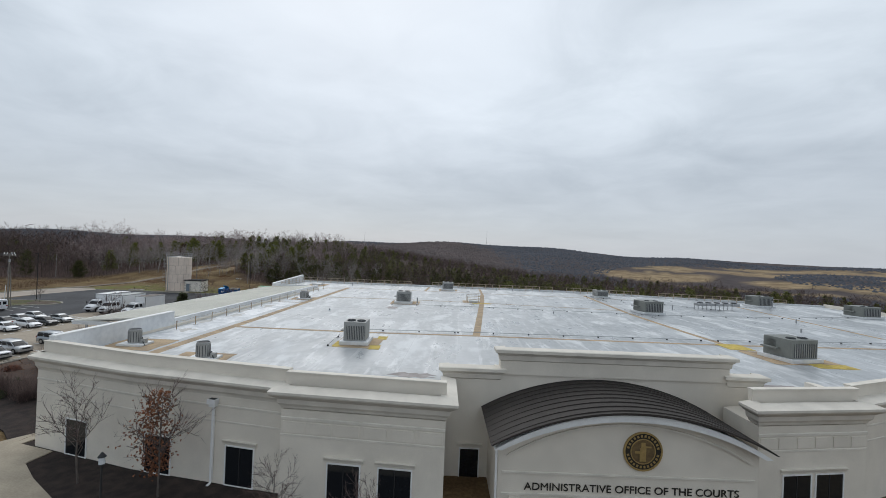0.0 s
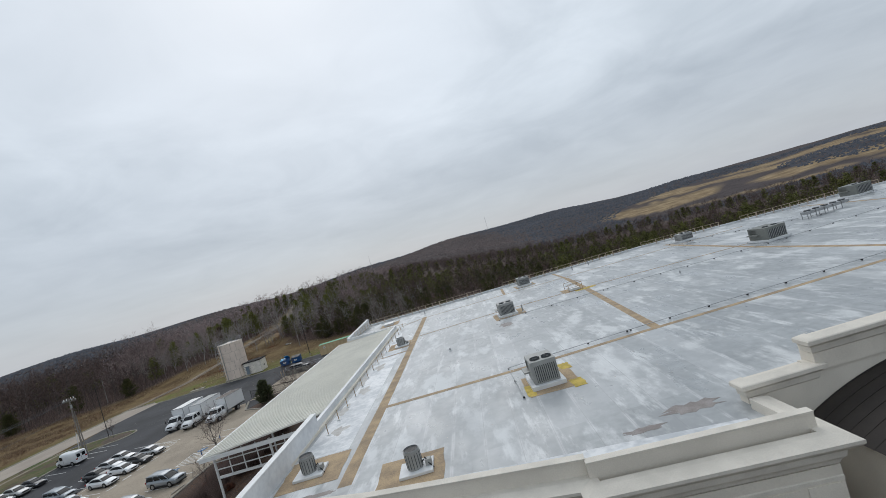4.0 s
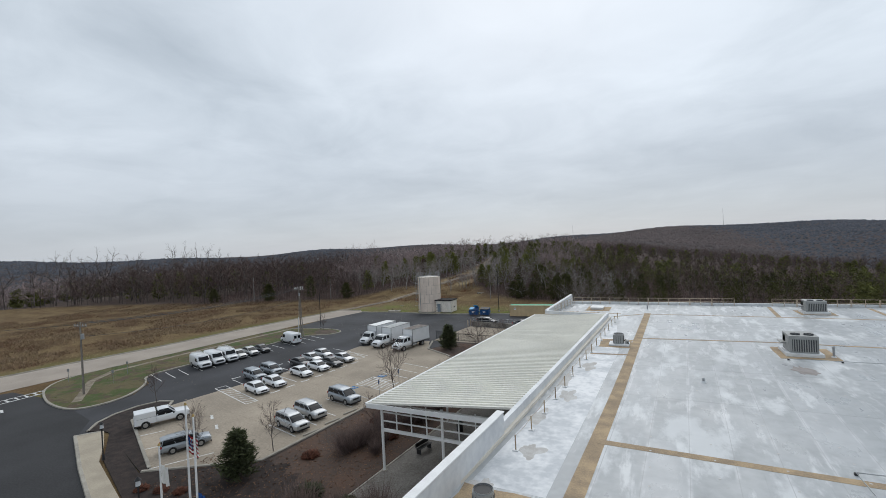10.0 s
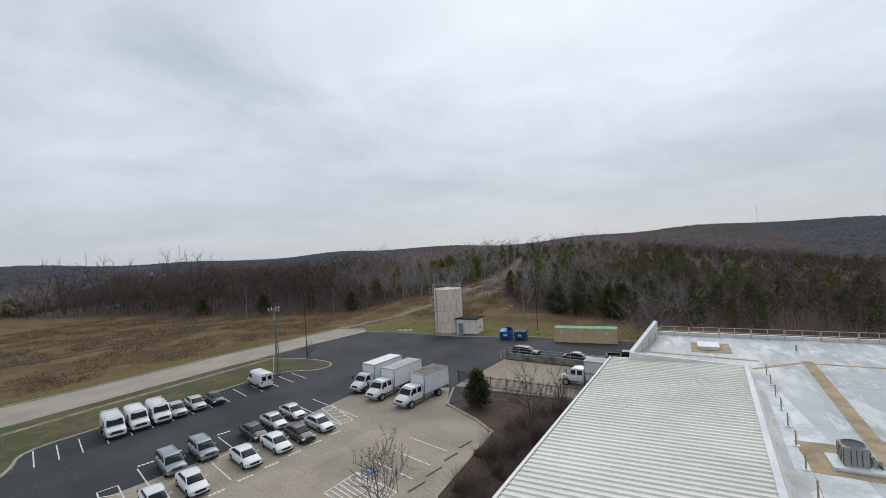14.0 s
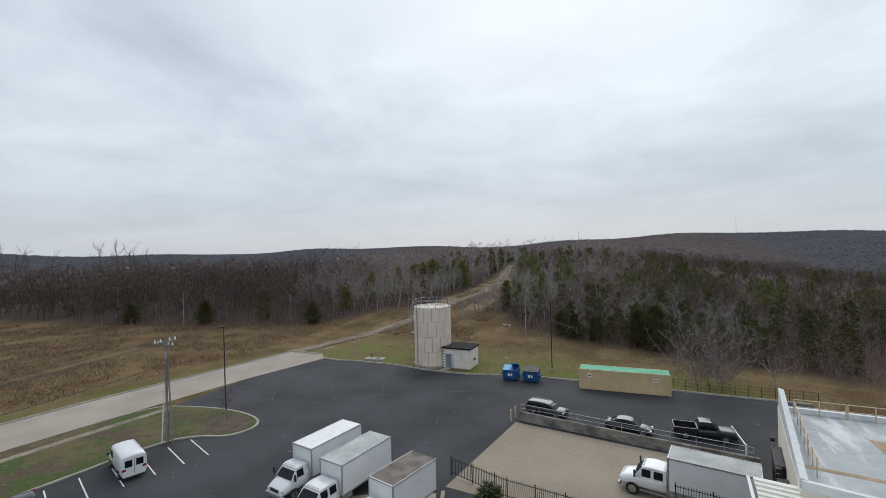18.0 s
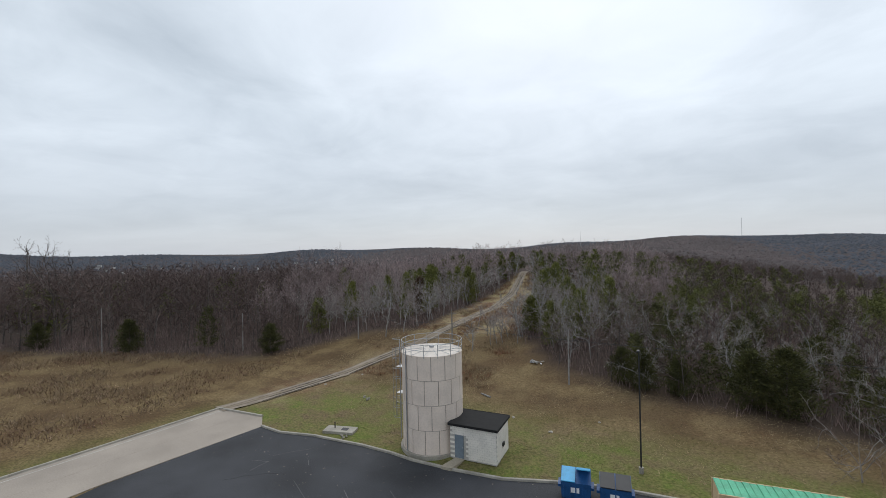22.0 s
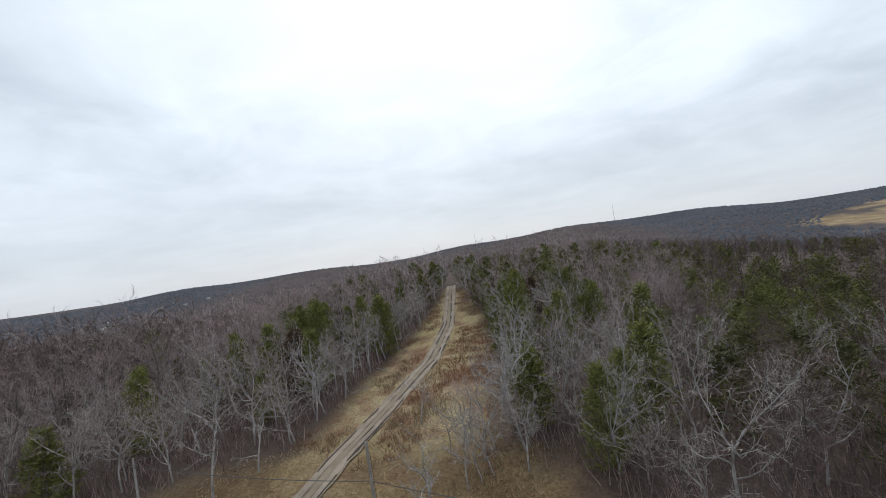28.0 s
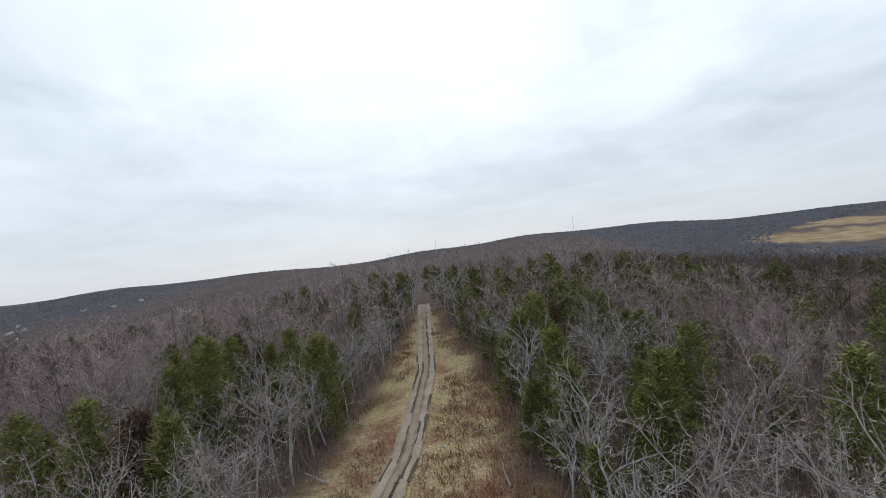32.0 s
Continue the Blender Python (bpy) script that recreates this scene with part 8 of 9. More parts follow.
def spread_out(V, F, places):
    """Copies of one tree at (x, y, z, turn, scale)."""
    n, m = len(places), len(V)
    c, s = np.cos(places[:, 3]), np.sin(places[:, 3])
    k = places[:, 4]
    x = (V[None, :, 0] * c[:, None] - V[None, :, 1] * s[:, None]) * k[:, None] + places[:, 0:1]
    y = (V[None, :, 0] * s[:, None] + V[None, :, 1] * c[:, None]) * k[:, None] + places[:, 1:2]
    z = V[None, :, 2] * k[:, None] + places[:, 2:3]
    return np.stack([x, y, z], -1).reshape(-1, 3), (F[None] + (np.arange(n) * m)[:, None, None]).reshape(-1, 3)


def gather(name, sets, material, label, category):
    Vs, Fs, off = [], [], 0
    for V, F in sets:
        Vs.append(V); Fs.append(F + off); off += len(V)
    if not Vs:
        return
    return tagged(new(name, raw(name, np.concatenate(Vs), np.concatenate(Fs), material)), label, category, kind="stuff")


def tree_thing(name, label, m, meshes, category="tree", group="single trees"):
    ob = thing(name, m, label, category, group)
    for nm, me in meshes:
        p = new(nm, me)
        p.parent = ob
    return ob


def stick_mesh(name, rows, material, sides=5, thin=False):
    V, F = blades(rows) if thin == "blade" else slivers(rows) if thin else sticks(rows, sides)
    return raw(name, V, F, material)


# near woodland trees, each a thing of its own
PROTO = []
for sd, h, lim, wd, pale in ((1, 9, 5, 0.95, 1), (2, 8.5, 6, 0.8, 0), (3, 10, 5, 1.0, 0), (4, 8, 6, 0.9, 1), (5, 9.5, 5, 0.85, 1), (6, 9, 6, 1.1, 0), (7, 10.5, 6, 0.75, 0), (8, 7.5, 5, 1.1, 1)):
    w, f = oak_tree(sd, h, lim, 0.30 + 0.05 * (sd % 4), wd, 5, 6, 0.62)
    PROTO.append((h, stick_mesh("trunk", w, "bark_pale" if pale else "bark_grey", 5), stick_mesh("crown", f, "twig_pale" if pale else "twig_track", thin="blade")))
CED = []
for sd, h, r, brown in ((21, 7, 1.9, 0), (22, 8.5, 2.2, 0), (23, 6, 1.7, 0), (24, 7.5, 2.1, 1), (25, 9.5, 2.3, 0)):
    rows = cedar_boughs(sd, h, r * 1.2, 105, 44, 0.22)
    CED.append((h, stick_mesh("trunk", np.array([(0, 0, -0.2, 0, 0, h * 0.9, 0.13, 0.03)]), "bark", 6), stick_mesh("foliage", rows, "cedar_brown" if brown else "cedar", thin="blade")))


EDGE_CED = []
for sd in (45, 46):
    EDGE_CED.append((7.5, stick_mesh("trunk", np.array([(0, 0, -0.2, 0, 0, 6.6, 0.13, 0.03)]), "bark", 6), stick_mesh("foliage", cedar_boughs(sd, 7.5, 2.7, 150, 70, 0.18), "cedar_dark", thin="blade")))


def in_clearing(x, y):
    l = np.interp(y, [120, 125, 155, 175, 192, 200], [-71, -67.5, -66.0, -65.5, -65.5, -64])
    r = np.interp(y, [120, 130, 160, 178, 192, 200], [-45, -48, -51, -56, -61, -64])
    return (y < 199) & (x > l - 0.6) & (x < r + 0.6)


def is_wood(x, y):
    ew = np.interp(x, [-400, -204, -140, -118, -88, -82, -76, -68], [62, 87, 92, 99, 107, 117, 124, 127])
    ee = np.interp(x, [-50, -46, -37, -26, -15, -5, 40, 160, 400], [128, 128, 116, 110, 107.5, 104, 94, 88, 60])
    w = np.where(x < -66, y > ew, np.where(x > -48, y > ee, y > 124))
    return w & ~in_clearing(x, y) & ~((x < 112) & (y < 76) & (x > -10))


def jitter(x0, x1, y0, y1, step):
    xs, ys = np.meshgrid(np.arange(x0, x1, step), np.arange(y0, y1, step))
    p = np.stack([xs.ravel(), ys.ravel()], 1) + RNG.uniform(-step * 0.48, step * 0.48, (xs.size, 2))
    return p[is_wood(p[:, 0], p[:, 1])]


# trees that line the track and the wood edge
near = jitter(-96, 2, 96, 172, 3.9)
dist = np.minimum(np.abs(near[:, 0] - track_x(near[:, 1])), 99)
edge = (dist < 30) & (near[:, 1] > 118)
near, rest0 = near[edge], near[~edge]
order = np.argsort(np.abs(near[:, 0] - track_x(near[:, 1])) + RNG.uniform(0, 3, len(near)))
pick = near[order[:210]]
rest0 = np.concatenate([rest0, near[order[210:]]])
for k, (x, y) in enumerate(pick):
    z = float(land(x, y)) - 0.05
    hill = 0.5 if x > -58 else 0.42
    ever = RNG.rand() < hill * (0.5 + 0.9 * float(smooth(128, 165, y)))
    if ever:
        h, t, c = CED[RNG.choice(5, p=[0.25, 0.25, 0.16, 0.12, 0.22])]
        s = RNG.uniform(0.75, 1.12)
        ob = tree_thing("cedar_tree", "dark green ragged cedar among bare trees", pose(x, y, z, RNG.uniform(-3, 3), RNG.uniform(-3, 3), RNG.uniform(0, 360)), [("trunk", t), ("foliage", c)], group="cedars by the track")
    else:
        h, t, c = PROTO[RNG.randint(8)]
        s = RNG.uniform(0.78, 1.12)
        ob = tree_thing("bare_tree", "leafless grey-brown tree with fine twigs", pose(x, y, z, RNG.uniform(-5, 5), RNG.uniform(-5, 5), RNG.uniform(0, 360)), [("trunk", t), ("crown", c)], group="bare trees by the track")
    ob.scale = (s, s, s * RNG.uniform(0.95, 1.1))

# pale-limbed trees that stand out along the east wood
EP = jitter(-47, 6, 106, 140, 6.2)
for x, y in EP[:60]:
    h, t, c = PROTO[(0, 4, 7)[RNG.randint(3)]]
    ob = tree_thing("bare_tree", "leafless tree with pale grey limbs in the wood edge", pose(x, y, float(land(x, y)) - 0.05, RNG.uniform(-6, 6), RNG.uniform(-6, 6), RNG.uniform(0, 360)), [("trunk", t), ("crown", c)], group="pale trees of the east wood")
    ob.scale = (RNG.uniform(0.7, 1.0),) * 3
# pale-trunked trees that line the clearing
LINE = []
for sd, h in ((111, 9), (112, 10), (113, 8), (114, 10.5)):
    w, f = oak_tree(sd, h, 4, 0.5, 0.62, 4, 5, 0.66)
    LINE.append((h, stick_mesh("trunk", w, "bark_pale", 6), stick_mesh("crown", f, "twig_pale", thin="blade")))
for k in range(46):
    y = 122 + (k // 2) * 3.3 + RNG.uniform(-1.3, 1.3)
    if k % 2:
        x = float(np.interp(y, [120, 125, 155, 175, 192, 200], [-71, -67.5, -66.0, -65.5, -65.5, -64])) - RNG.uniform(0.3, 3.2)
    else:
        x = float(np.interp(y, [120, 130, 160, 178, 192, 200], [-45, -48, -51, -56, -61, -64])) + RNG.uniform(0.3, 3.2)
    h, t, c = LINE[RNG.randint(4)]
    ob = tree_thing("bare_tree", "leafless tree with a slim pale grey trunk beside the clearing", pose(x, y, float(land(x, y)) - 0.05, RNG.uniform(-6, 6), RNG.uniform(-3, 8) * (1 if k % 2 else -1), RNG.uniform(0, 360)), [("trunk", t), ("crown", c)], group="pale trees by the clearing")
    ob.scale = (RNG.uniform(0.75, 1.05),) * 3
# a loose clump of pale trees on the open side of the track
for k in range(15):
    x, y = -49.6 + RNG.normal(0, 2.6), 124.5 + RNG.normal(0, 3.4)
    h, t, c = (LINE if k % 3 == 0 else PROTO)[RNG.randint(4)]
    ob = tree_thing("bare_tree", "small leafless pale tree in a clump beside the clearing", pose(x, y, float(land(x, y)) - 0.05, RNG.uniform(-8, 8), RNG.uniform(-8, 8), RNG.uniform(0, 360)), [("trunk", t), ("crown", c)], group="clump beside the clearing")
    ob.scale = (RNG.uniform(0.5, 0.82),) * 3
# dark cedars that close the top of the track
for x, y, h in ((-68.6, 186, 6.8), (-70.5, 191, 7.4), (-68.6, 197, 7.2), (-59.6, 197, 6.4), (-57.4, 191, 7.0), (-55.2, 184, 6.6), (-72.4, 180, 7.0)):
    hh, t, c = CED[RNG.randint(3)]
    ob = tree_thing("cedar_tree", "tall dark cedar at the head of the track", pose(x, y, float(land(x, y)) - 0.05, 0, 0, RNG.uniform(0, 360)), [("trunk", t), ("foliage", c)], group="cedars by the track")
    ob.scale = (h / hh * 0.85, h / hh * 0.85, h / hh)
# single trees that stand out
BACK = []
for sd, h in ((141, 9.5), (142, 10), (143, 9)):
    w, f = oak_tree(sd, h, 6, 0.16, 0.85, 5, 6, 0.6)
    BACK.append((h, stick_mesh("trunk", w, "bark_grey", 6), stick_mesh("crown", f, "twig", thin="blade")))
for x, y, h, pi in ((-7.6, 90.4, 10.5, 0), (-6.9, 90.9, 9.5, 1), (-6.3, 90.1, 10, 0), (-4.8, 90.2, 9.5, 2), (-4.2, 90.9, 10, 3), (-3.2, 91, 9, 4), (-5.5, 92, 10, 1), (-9.5, 95.5, 8, 1), (2, 94, 8, 3)):
    hh, t, c = BACK[pi % 3]
    ob = tree_thing("bare_tree", "leafless spreading grey tree at the lot edge", pose(x, y, float(land(x, y)) - 0.05, 6 * math.sin(x * 9), 7 * math.cos(x * 5), x * 50), [("trunk", t), ("crown", c)], group="trees behind the container")
    ob.scale = (h / hh * 0.72,) * 2 + (h / hh * 0.95,)
small = []
for sd, h in ((31, 4.4), (32, 5.0), (33, 6.2)):
    w, f = bare_tree(sd, h, 15, 7, 6, 0.48, 0.7)
    small.append((h, stick_mesh("trunk", w, "bark", 5), stick_mesh("crown", f, "twig", thin=True)))
for x, y, h, k in ((-19.4, 13.6, 4.2, 0), (-43.4, 17.6, 4.4, 1), (-16.3, 28.2, 6.4, 1), (-12.0, 44.0, 7.2, 2), (-10.6, 49.5, 5.4, 0), (-24.6, 10.2, 4.6, 1), (-54.4, 58.8, 3.6, 0), (-13.2, 20, 3.6, 1), (-12.5, 38, 4, 0), (7.9, -5.6, 5.8, 2), (20.6, -9.6, 3.9, 0), (25, -10.4, 3.6, 1), (-12.5, 33, 3.2, 1), (-11.5, 25, 3.4, 0)):
    hh, t, c = small[k]
    ob = tree_thing("small_tree", "young leafless landscape tree with thin branches", pose(x, y, 0.05, 0, 0, x * 37), [("trunk", t), ("crown", c)], group="young trees")
    ob.scale = (h / hh,) * 3
# tall crowns that stand above the western woods
TALL = []
for sd, h in ((131, 17), (132, 19)):
    w, f = oak_tree(sd, h, 6, 0.42, 0.8, 5, 8, 0.8)
    TALL.append((h, stick_mesh("trunk", w, "bark", 5), stick_mesh("crown", f, "twig", thin="blade")))
for k, (x, y, h) in enumerate(((-284, 82, 25), (-266, 87, 22.6), (-252, 90, 24), (-241, 93, 24.6), (-237, 99, 22.5), (-226, 97, 24.6), (-209, 101.5, 22), (-188, 113, 23.5), (-185, 91, 21), (-156, 101, 21.8), (-152, 104, 20.5))):
    hh, t, c = TALL[k % 2]
    ob = tree_thing("bare_tree", "tall leafless tree standing above the western woods", pose(x, y, float(land(x, y)) - 0.1, 0, 0, k * 77), [("trunk", t), ("crown", c)], group="tall trees of the west wood")
    ob.scale = (h / hh, h / hh, h / hh)
# a young tree that kept part of its rusty leaves
M["rust_leaf"] = mat("rust_leaf", (0.30, 0.125, 0.065), 0.9, var=0.4, scale=2, isl=0.5)
hh, t, c = small[2]
ob = tree_thing("rusty_tree", "young tree holding rusty red leaves on one side", pose(13.1, -6.6, 0.05, 0, 0, 70), [("trunk", t), ("crown", c)], group="young trees")
g = np.random.RandomState(3)
n = 980
cc = np.stack([g.normal(-0.45, 0.5, n), g.normal(0.2, 0.6, n), 3.4 + g.uniform(-2.2, 2.3, n)], 1)
cc[:, :2] *= (1.15 - np.abs(cc[:, 2:3] - 3.4) / 3.4)
dv = g.normal(0, 1, (n, 3)); dv /= np.linalg.norm(dv, axis=1)[:, None]
leaf = new("leaves", stick_mesh("leaves", np.concatenate([cc, cc + dv * 0.16, np.full((n, 1), 0.055), np.full((n, 1), 0.01)], 1), "rust_leaf", thin=True))
leaf.parent = ob
leaf.rotation_euler = (0, 0, radians(-70))
# planted evergreens and clipped shrubs
M["spruce"] = mat("spruce", (0.066, 0.078, 0.030), 0.95, var=0.4, scale=1.0, isl=0.5)
rows = cedar_boughs(41, 4.0, 1.35, 130, 44, 0.2, 0.85)
spr = (stick_mesh("trunk", np.array([(0, 0, 0, 0, 0, 3.6, 0.09, 0.02)]), "bark", 6), stick_mesh("foliage", rows, "spruce", thin="blade"))
for x, y, s in ((-18.4, 9.4, 0.9), (-20.4, 51.2, 0.98)):
    ob = tree_thing("evergreen_tree", "dense dark green conical evergreen in a mulch bed", pose(x, y, 0.05, 0, 0, x * 9), [("trunk", spr[0]), ("foliage", spr[1])], group="planted evergreens")
    ob.scale = (s * 1.35, s * 1.35, s)
for x, y, s in ((-117, 99.5, 0.95), (-88, 108, 0.8), (-11.5, 107.5, 1.1), (-25.4, 110.4, 0.75), (-21.5, 110, 0.7), (-14.4, 109, 0.95), (-140, 94, 0.8), (-28, 112, 0.7)):
    h, t, c = EDGE_CED[int(abs(x)) % 2]
    ob = tree_thing("cedar_tree", "broad dark cedar at the wood edge", pose(x, y, float(land(x, y)) - 0.05, 0, 0, x * 7), [("trunk", t), ("foliage", c)], group="cedars at the wood edge")
    ob.scale = (s * 1.15, s * 1.15, s * 0.9)


def shrub_mesh(seed, r, n, material, size=0.14, squash=0.8):
    g = np.random.RandomState(seed)
    d = g.normal(0, 1, (n, 3)); d /= np.linalg.norm(d, axis=1)[:, None]
    d[:, 2] = np.abs(d[:, 2])
    rad_ = r * g.uniform(0.55, 1.05, n)[:, None]
    c = d * rad_ * np.array([1, 1, squash])
    o = d + g.normal(0, 0.4, (n, 3))
    return stick_mesh("foliage", np.concatenate([c, c + o * size, np.full((n, 1), size * 0.4), np.full((n, 1), 0.01)], 1), material, thin=True)


box_green = shrub_mesh(51, 0.62, 700, "shrub", 0.11)
dull_green = shrub_mesh(52, 0.8, 600, mat("dull_shrub", (0.05, 0.055, 0.025), 0.95, var=0.4, scale=2, isl=0.5), 0.16, 0.6)
red_brown = shrub_mesh(53, 0.5, 380, mat("red_shrub", (0.13, 0.05, 0.03), 0.95, var=0.4, scale=2, isl=0.5), 0.16, 0.6)
for x, y, me, s, lab in [(x, y, box_green, 1.05, "rounded yellow-green clipped shrub") for x, y in ((-9.8, 2.5), (-10.5, 3.3), (-11.1, 4.3), (-12.0, 5.9))] + [(-9.6, 6.4, dull_green, 1.2, "dull green spreading shrub"), (-11.5, 9.5, dull_green, 1.3, "dull green spreading shrub"), (-8.2, 9.6, dull_green, 1.0, "dull green spreading shrub")] + [(-24 + 1.6 * k, 5.4 - 0.35 * k + (k % 3) * 0.8, red_brown, 0.9, "low rusty winter shrub") for k in range(7)] + [(-15.5 + (k * 7 % 5) * 1.1, 14 + k * 2.7, red_brown, 1.3, "low rusty winter shrub") for k in range(14)]:
    ob = thing("shrub", pose(x, y, 0.05, 0, 0, x * 77), lab, "shrub", "bed shrubs")
    p = new("foliage", me); p.parent = ob
    ob.scale = (s, s, s)

# leafless twiggy bushes in the bed along the canopy
g = np.random.RandomState(77)
n = 340
bb = np.stack([g.normal(0, 0.3, n), g.normal(0, 0.3, n), g.uniform(0, 0.5, n)], 1)
ee = bb + np.stack([g.normal(0, 0.55, n), g.normal(0, 0.55, n), g.uniform(0.5, 1.9, n)], 1)
bushy = stick_mesh("crown", np.concatenate([bb, ee, np.full((n, 1), 0.014), np.full((n, 1), 0.004)], 1), "twig", thin=True)
for k in range(84):
    x, y = -12.4 + g.uniform(-2.0, 2.4), 16 + (k % 56) * 0.66 + g.uniform(-0.5, 0.5)
    if k >= 60:
        x, y = g.uniform(-12.5, -1.5), g.uniform(4.8, 9.0)
    ob = thing("bare_shrub", pose(x, y, 0.05, 0, 0, g.uniform(0, 360)), "leafless brown twiggy shrub in the mulch bed", "shrub", "bare shrubs")
    p = new("crown", bushy); p.parent = ob
    s = g.uniform(0.6, 1.4)
    ob.scale = (s, s, s)
# fallen leaves scattered over the mulch
n = 26000
lx_, ly_ = g.uniform(-26, 0, n), g.uniform(-2, 55, n)
ok = (lx_ > np.interp(ly_, [12, 28, 31, 34, 45, 55], [-18.3, -17.2, -14.2, -15.6, -16, -20])) & (lx_ < -9.1) & (ly_ > 11) | (ly_ < 12) & (lx_ > -24) & (ly_ > 5.5) & (lx_ < -9)
lx_, ly_ = lx_[ok], ly_[ok]
b = np.stack([lx_, ly_, np.full(len(lx_), 0.085)], 1)
e = b + np.stack([g.normal(0, 0.1, len(lx_)), g.normal(0, 0.1, len(lx_)), g.uniform(0, 0.03, len(lx_))], 1)
gather("fallen_leaves", [blades(np.concatenate([b, e, np.full((len(lx_), 1), 0.05), np.full((len(lx_), 1), 0.01)], 1))], mat("fallen_leaves", (0.19, 0.105, 0.062), 0.95, var=0.4, scale=1.5, isl=0.5), "brown fallen leaves scattered on the mulch", "leaves")

# the woods beyond: lighter trees, too many to count
LITE = []
for sd, h, pale in ((61, 10, 0), (62, 11.5, 0), (63, 9, 1), (64, 12, 0), (65, 10, 0), (66, 11, 0)):
    w, f = bare_tree(sd, h, 10, 6, 5, 0.40, 0.6, 1, 0.12)
    f = f.copy(); f[:, 6] *= 2.4
    w2, f2 = bare_tree(sd + 100, h, 14, 8, 9, 0.42, 0.55, 1, 0.12)
    LITE.append((h, sticks(w, 3), blades(f, sd), sticks(w2, 3), blades(f2, sd)))
pts = [rest0, jitter(-96, -66, 172, 215, 4.4), jitter(-62, 2, 172, 215, 4.4), jitter(-240, -96, 40, 215, 5.0), jitter(2, 130, 80, 190, 4.8)]
far_pts = [jitter(-330, 130, 215, 330, 7.0), jitter(-320, 150, 330, 450, 8.6), jitter(-420, -240, 60, 330, 7.5), jitter(130, 300, 60, 330, 8.0)]
P = np.concatenate(pts)
PF = np.concatenate(far_pts)


def table(p, lo, hi):
    x, y = p[:, 0], p[:, 1]
    return np.stack([x, y, land(x, y) - 0.1, RNG.rand(len(p)) * 6.28, RNG.uniform(lo, hi, len(p))], 1)


tall = 1 + 0.65 * smooth(-78, -110, P[:, 0]) * (1 - smooth(150, 200, P[:, 1]))
tall = tall * (1 + 0.14 * smooth(160, 186, P[:, 1]) * smooth(-110, -85, P[:, 0]) * (1 - smooth(-40, -10, P[:, 0])))
tb = table(P, 0.62, 0.98); tb[:, 4] *= tall
eg = np.array([noise.noise(Vector((x / 30, y / 30, 2.2))) for x, y in P])
ever = (RNG.rand(len(P)) < np.where(P[:, 0] > -45, np.where((P[:, 1] > 128) | (P[:, 0] > -20), np.where(P[:, 0] > -2, 0.55, 0.36), 0.14), 0.03) + np.where(np.abs(P[:, 0] + 50) < 50, 1.1, 0.6) * np.clip(eg, 0, 0.5)) & (RNG.rand(len(P)) < 0.8)
kind = RNG.randint(0, 6, len(P))
dark_w, dark_t, grey_t = [], [], []
edge_e = (P[:, 0] > -47) & (P[:, 1] < 146)
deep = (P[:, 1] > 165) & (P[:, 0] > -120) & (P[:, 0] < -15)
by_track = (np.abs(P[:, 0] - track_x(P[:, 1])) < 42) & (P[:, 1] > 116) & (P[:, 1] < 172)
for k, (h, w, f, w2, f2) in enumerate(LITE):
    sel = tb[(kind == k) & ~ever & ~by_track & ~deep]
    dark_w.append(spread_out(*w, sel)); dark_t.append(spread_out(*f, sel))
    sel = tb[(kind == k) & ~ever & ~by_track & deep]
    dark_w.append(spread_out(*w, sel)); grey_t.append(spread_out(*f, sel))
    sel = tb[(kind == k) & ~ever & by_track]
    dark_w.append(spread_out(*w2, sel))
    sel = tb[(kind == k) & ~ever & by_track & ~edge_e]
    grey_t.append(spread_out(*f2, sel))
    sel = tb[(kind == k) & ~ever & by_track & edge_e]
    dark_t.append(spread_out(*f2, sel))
tf = table(PF, 0.6, 0.95)
tf[:, 4] *= 1 + 0.7 * smooth(-180, -240, PF[:, 0]) * (PF[:, 1] < 220)
fkind = RNG.randint(0, 6, len(PF))
fever = RNG.rand(len(PF)) < np.where(PF[:, 1] > 330, 0.04, 0.14)
VLITE = []
for sd in (71, 72, 73):
    w, f = bare_tree(sd, 10, 6, 5, 6, 0.46, 0.8, 1, 0.15)
    f = f.copy(); f[:, 6] *= 3.0
    VLITE.append((sticks(w, 3), blades(f, sd)))
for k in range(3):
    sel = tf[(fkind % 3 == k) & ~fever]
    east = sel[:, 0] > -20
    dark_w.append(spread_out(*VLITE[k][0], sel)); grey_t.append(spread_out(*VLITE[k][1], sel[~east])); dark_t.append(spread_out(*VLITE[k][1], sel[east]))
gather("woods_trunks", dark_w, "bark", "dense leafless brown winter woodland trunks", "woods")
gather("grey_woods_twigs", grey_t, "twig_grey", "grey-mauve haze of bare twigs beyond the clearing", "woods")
gather("woods_twigs", dark_t, "twig", "dense brown-grey haze of bare woodland twigs", "woods")
ced = [blades(cedar_boughs(81 + k, 7, 2.3, 44, 11, 0.75), k) for k in range(3)]
close = (P[:, 0] > -105) & (P[:, 0] < 48) & (P[:, 1] < 178)
fine_ced = [blades(cedar_boughs(91 + k, 7, 2.4, 52, 22, 0.27), k) for k in range(3)]
upper = P[:, 1] > 138
sets = [spread_out(*fine_ced[k], tb[ever & close & upper & (kind % 3 == k)] * np.array([1, 1, 1, 1, 1.1])) for k in range(3)]
gather("hill_cedars", sets, "cedar_mid", "olive green cedars on the rise beside the track", "woods")
sets = [spread_out(*fine_ced[k], tb[ever & close & ~upper & (kind % 3 == k)] * np.array([1, 1, 1, 1, 1.05])) for k in range(3)]
gather("near_woods_cedars", sets, "cedar_dark", "dark olive cedars scattered through the nearer woods", "woods")
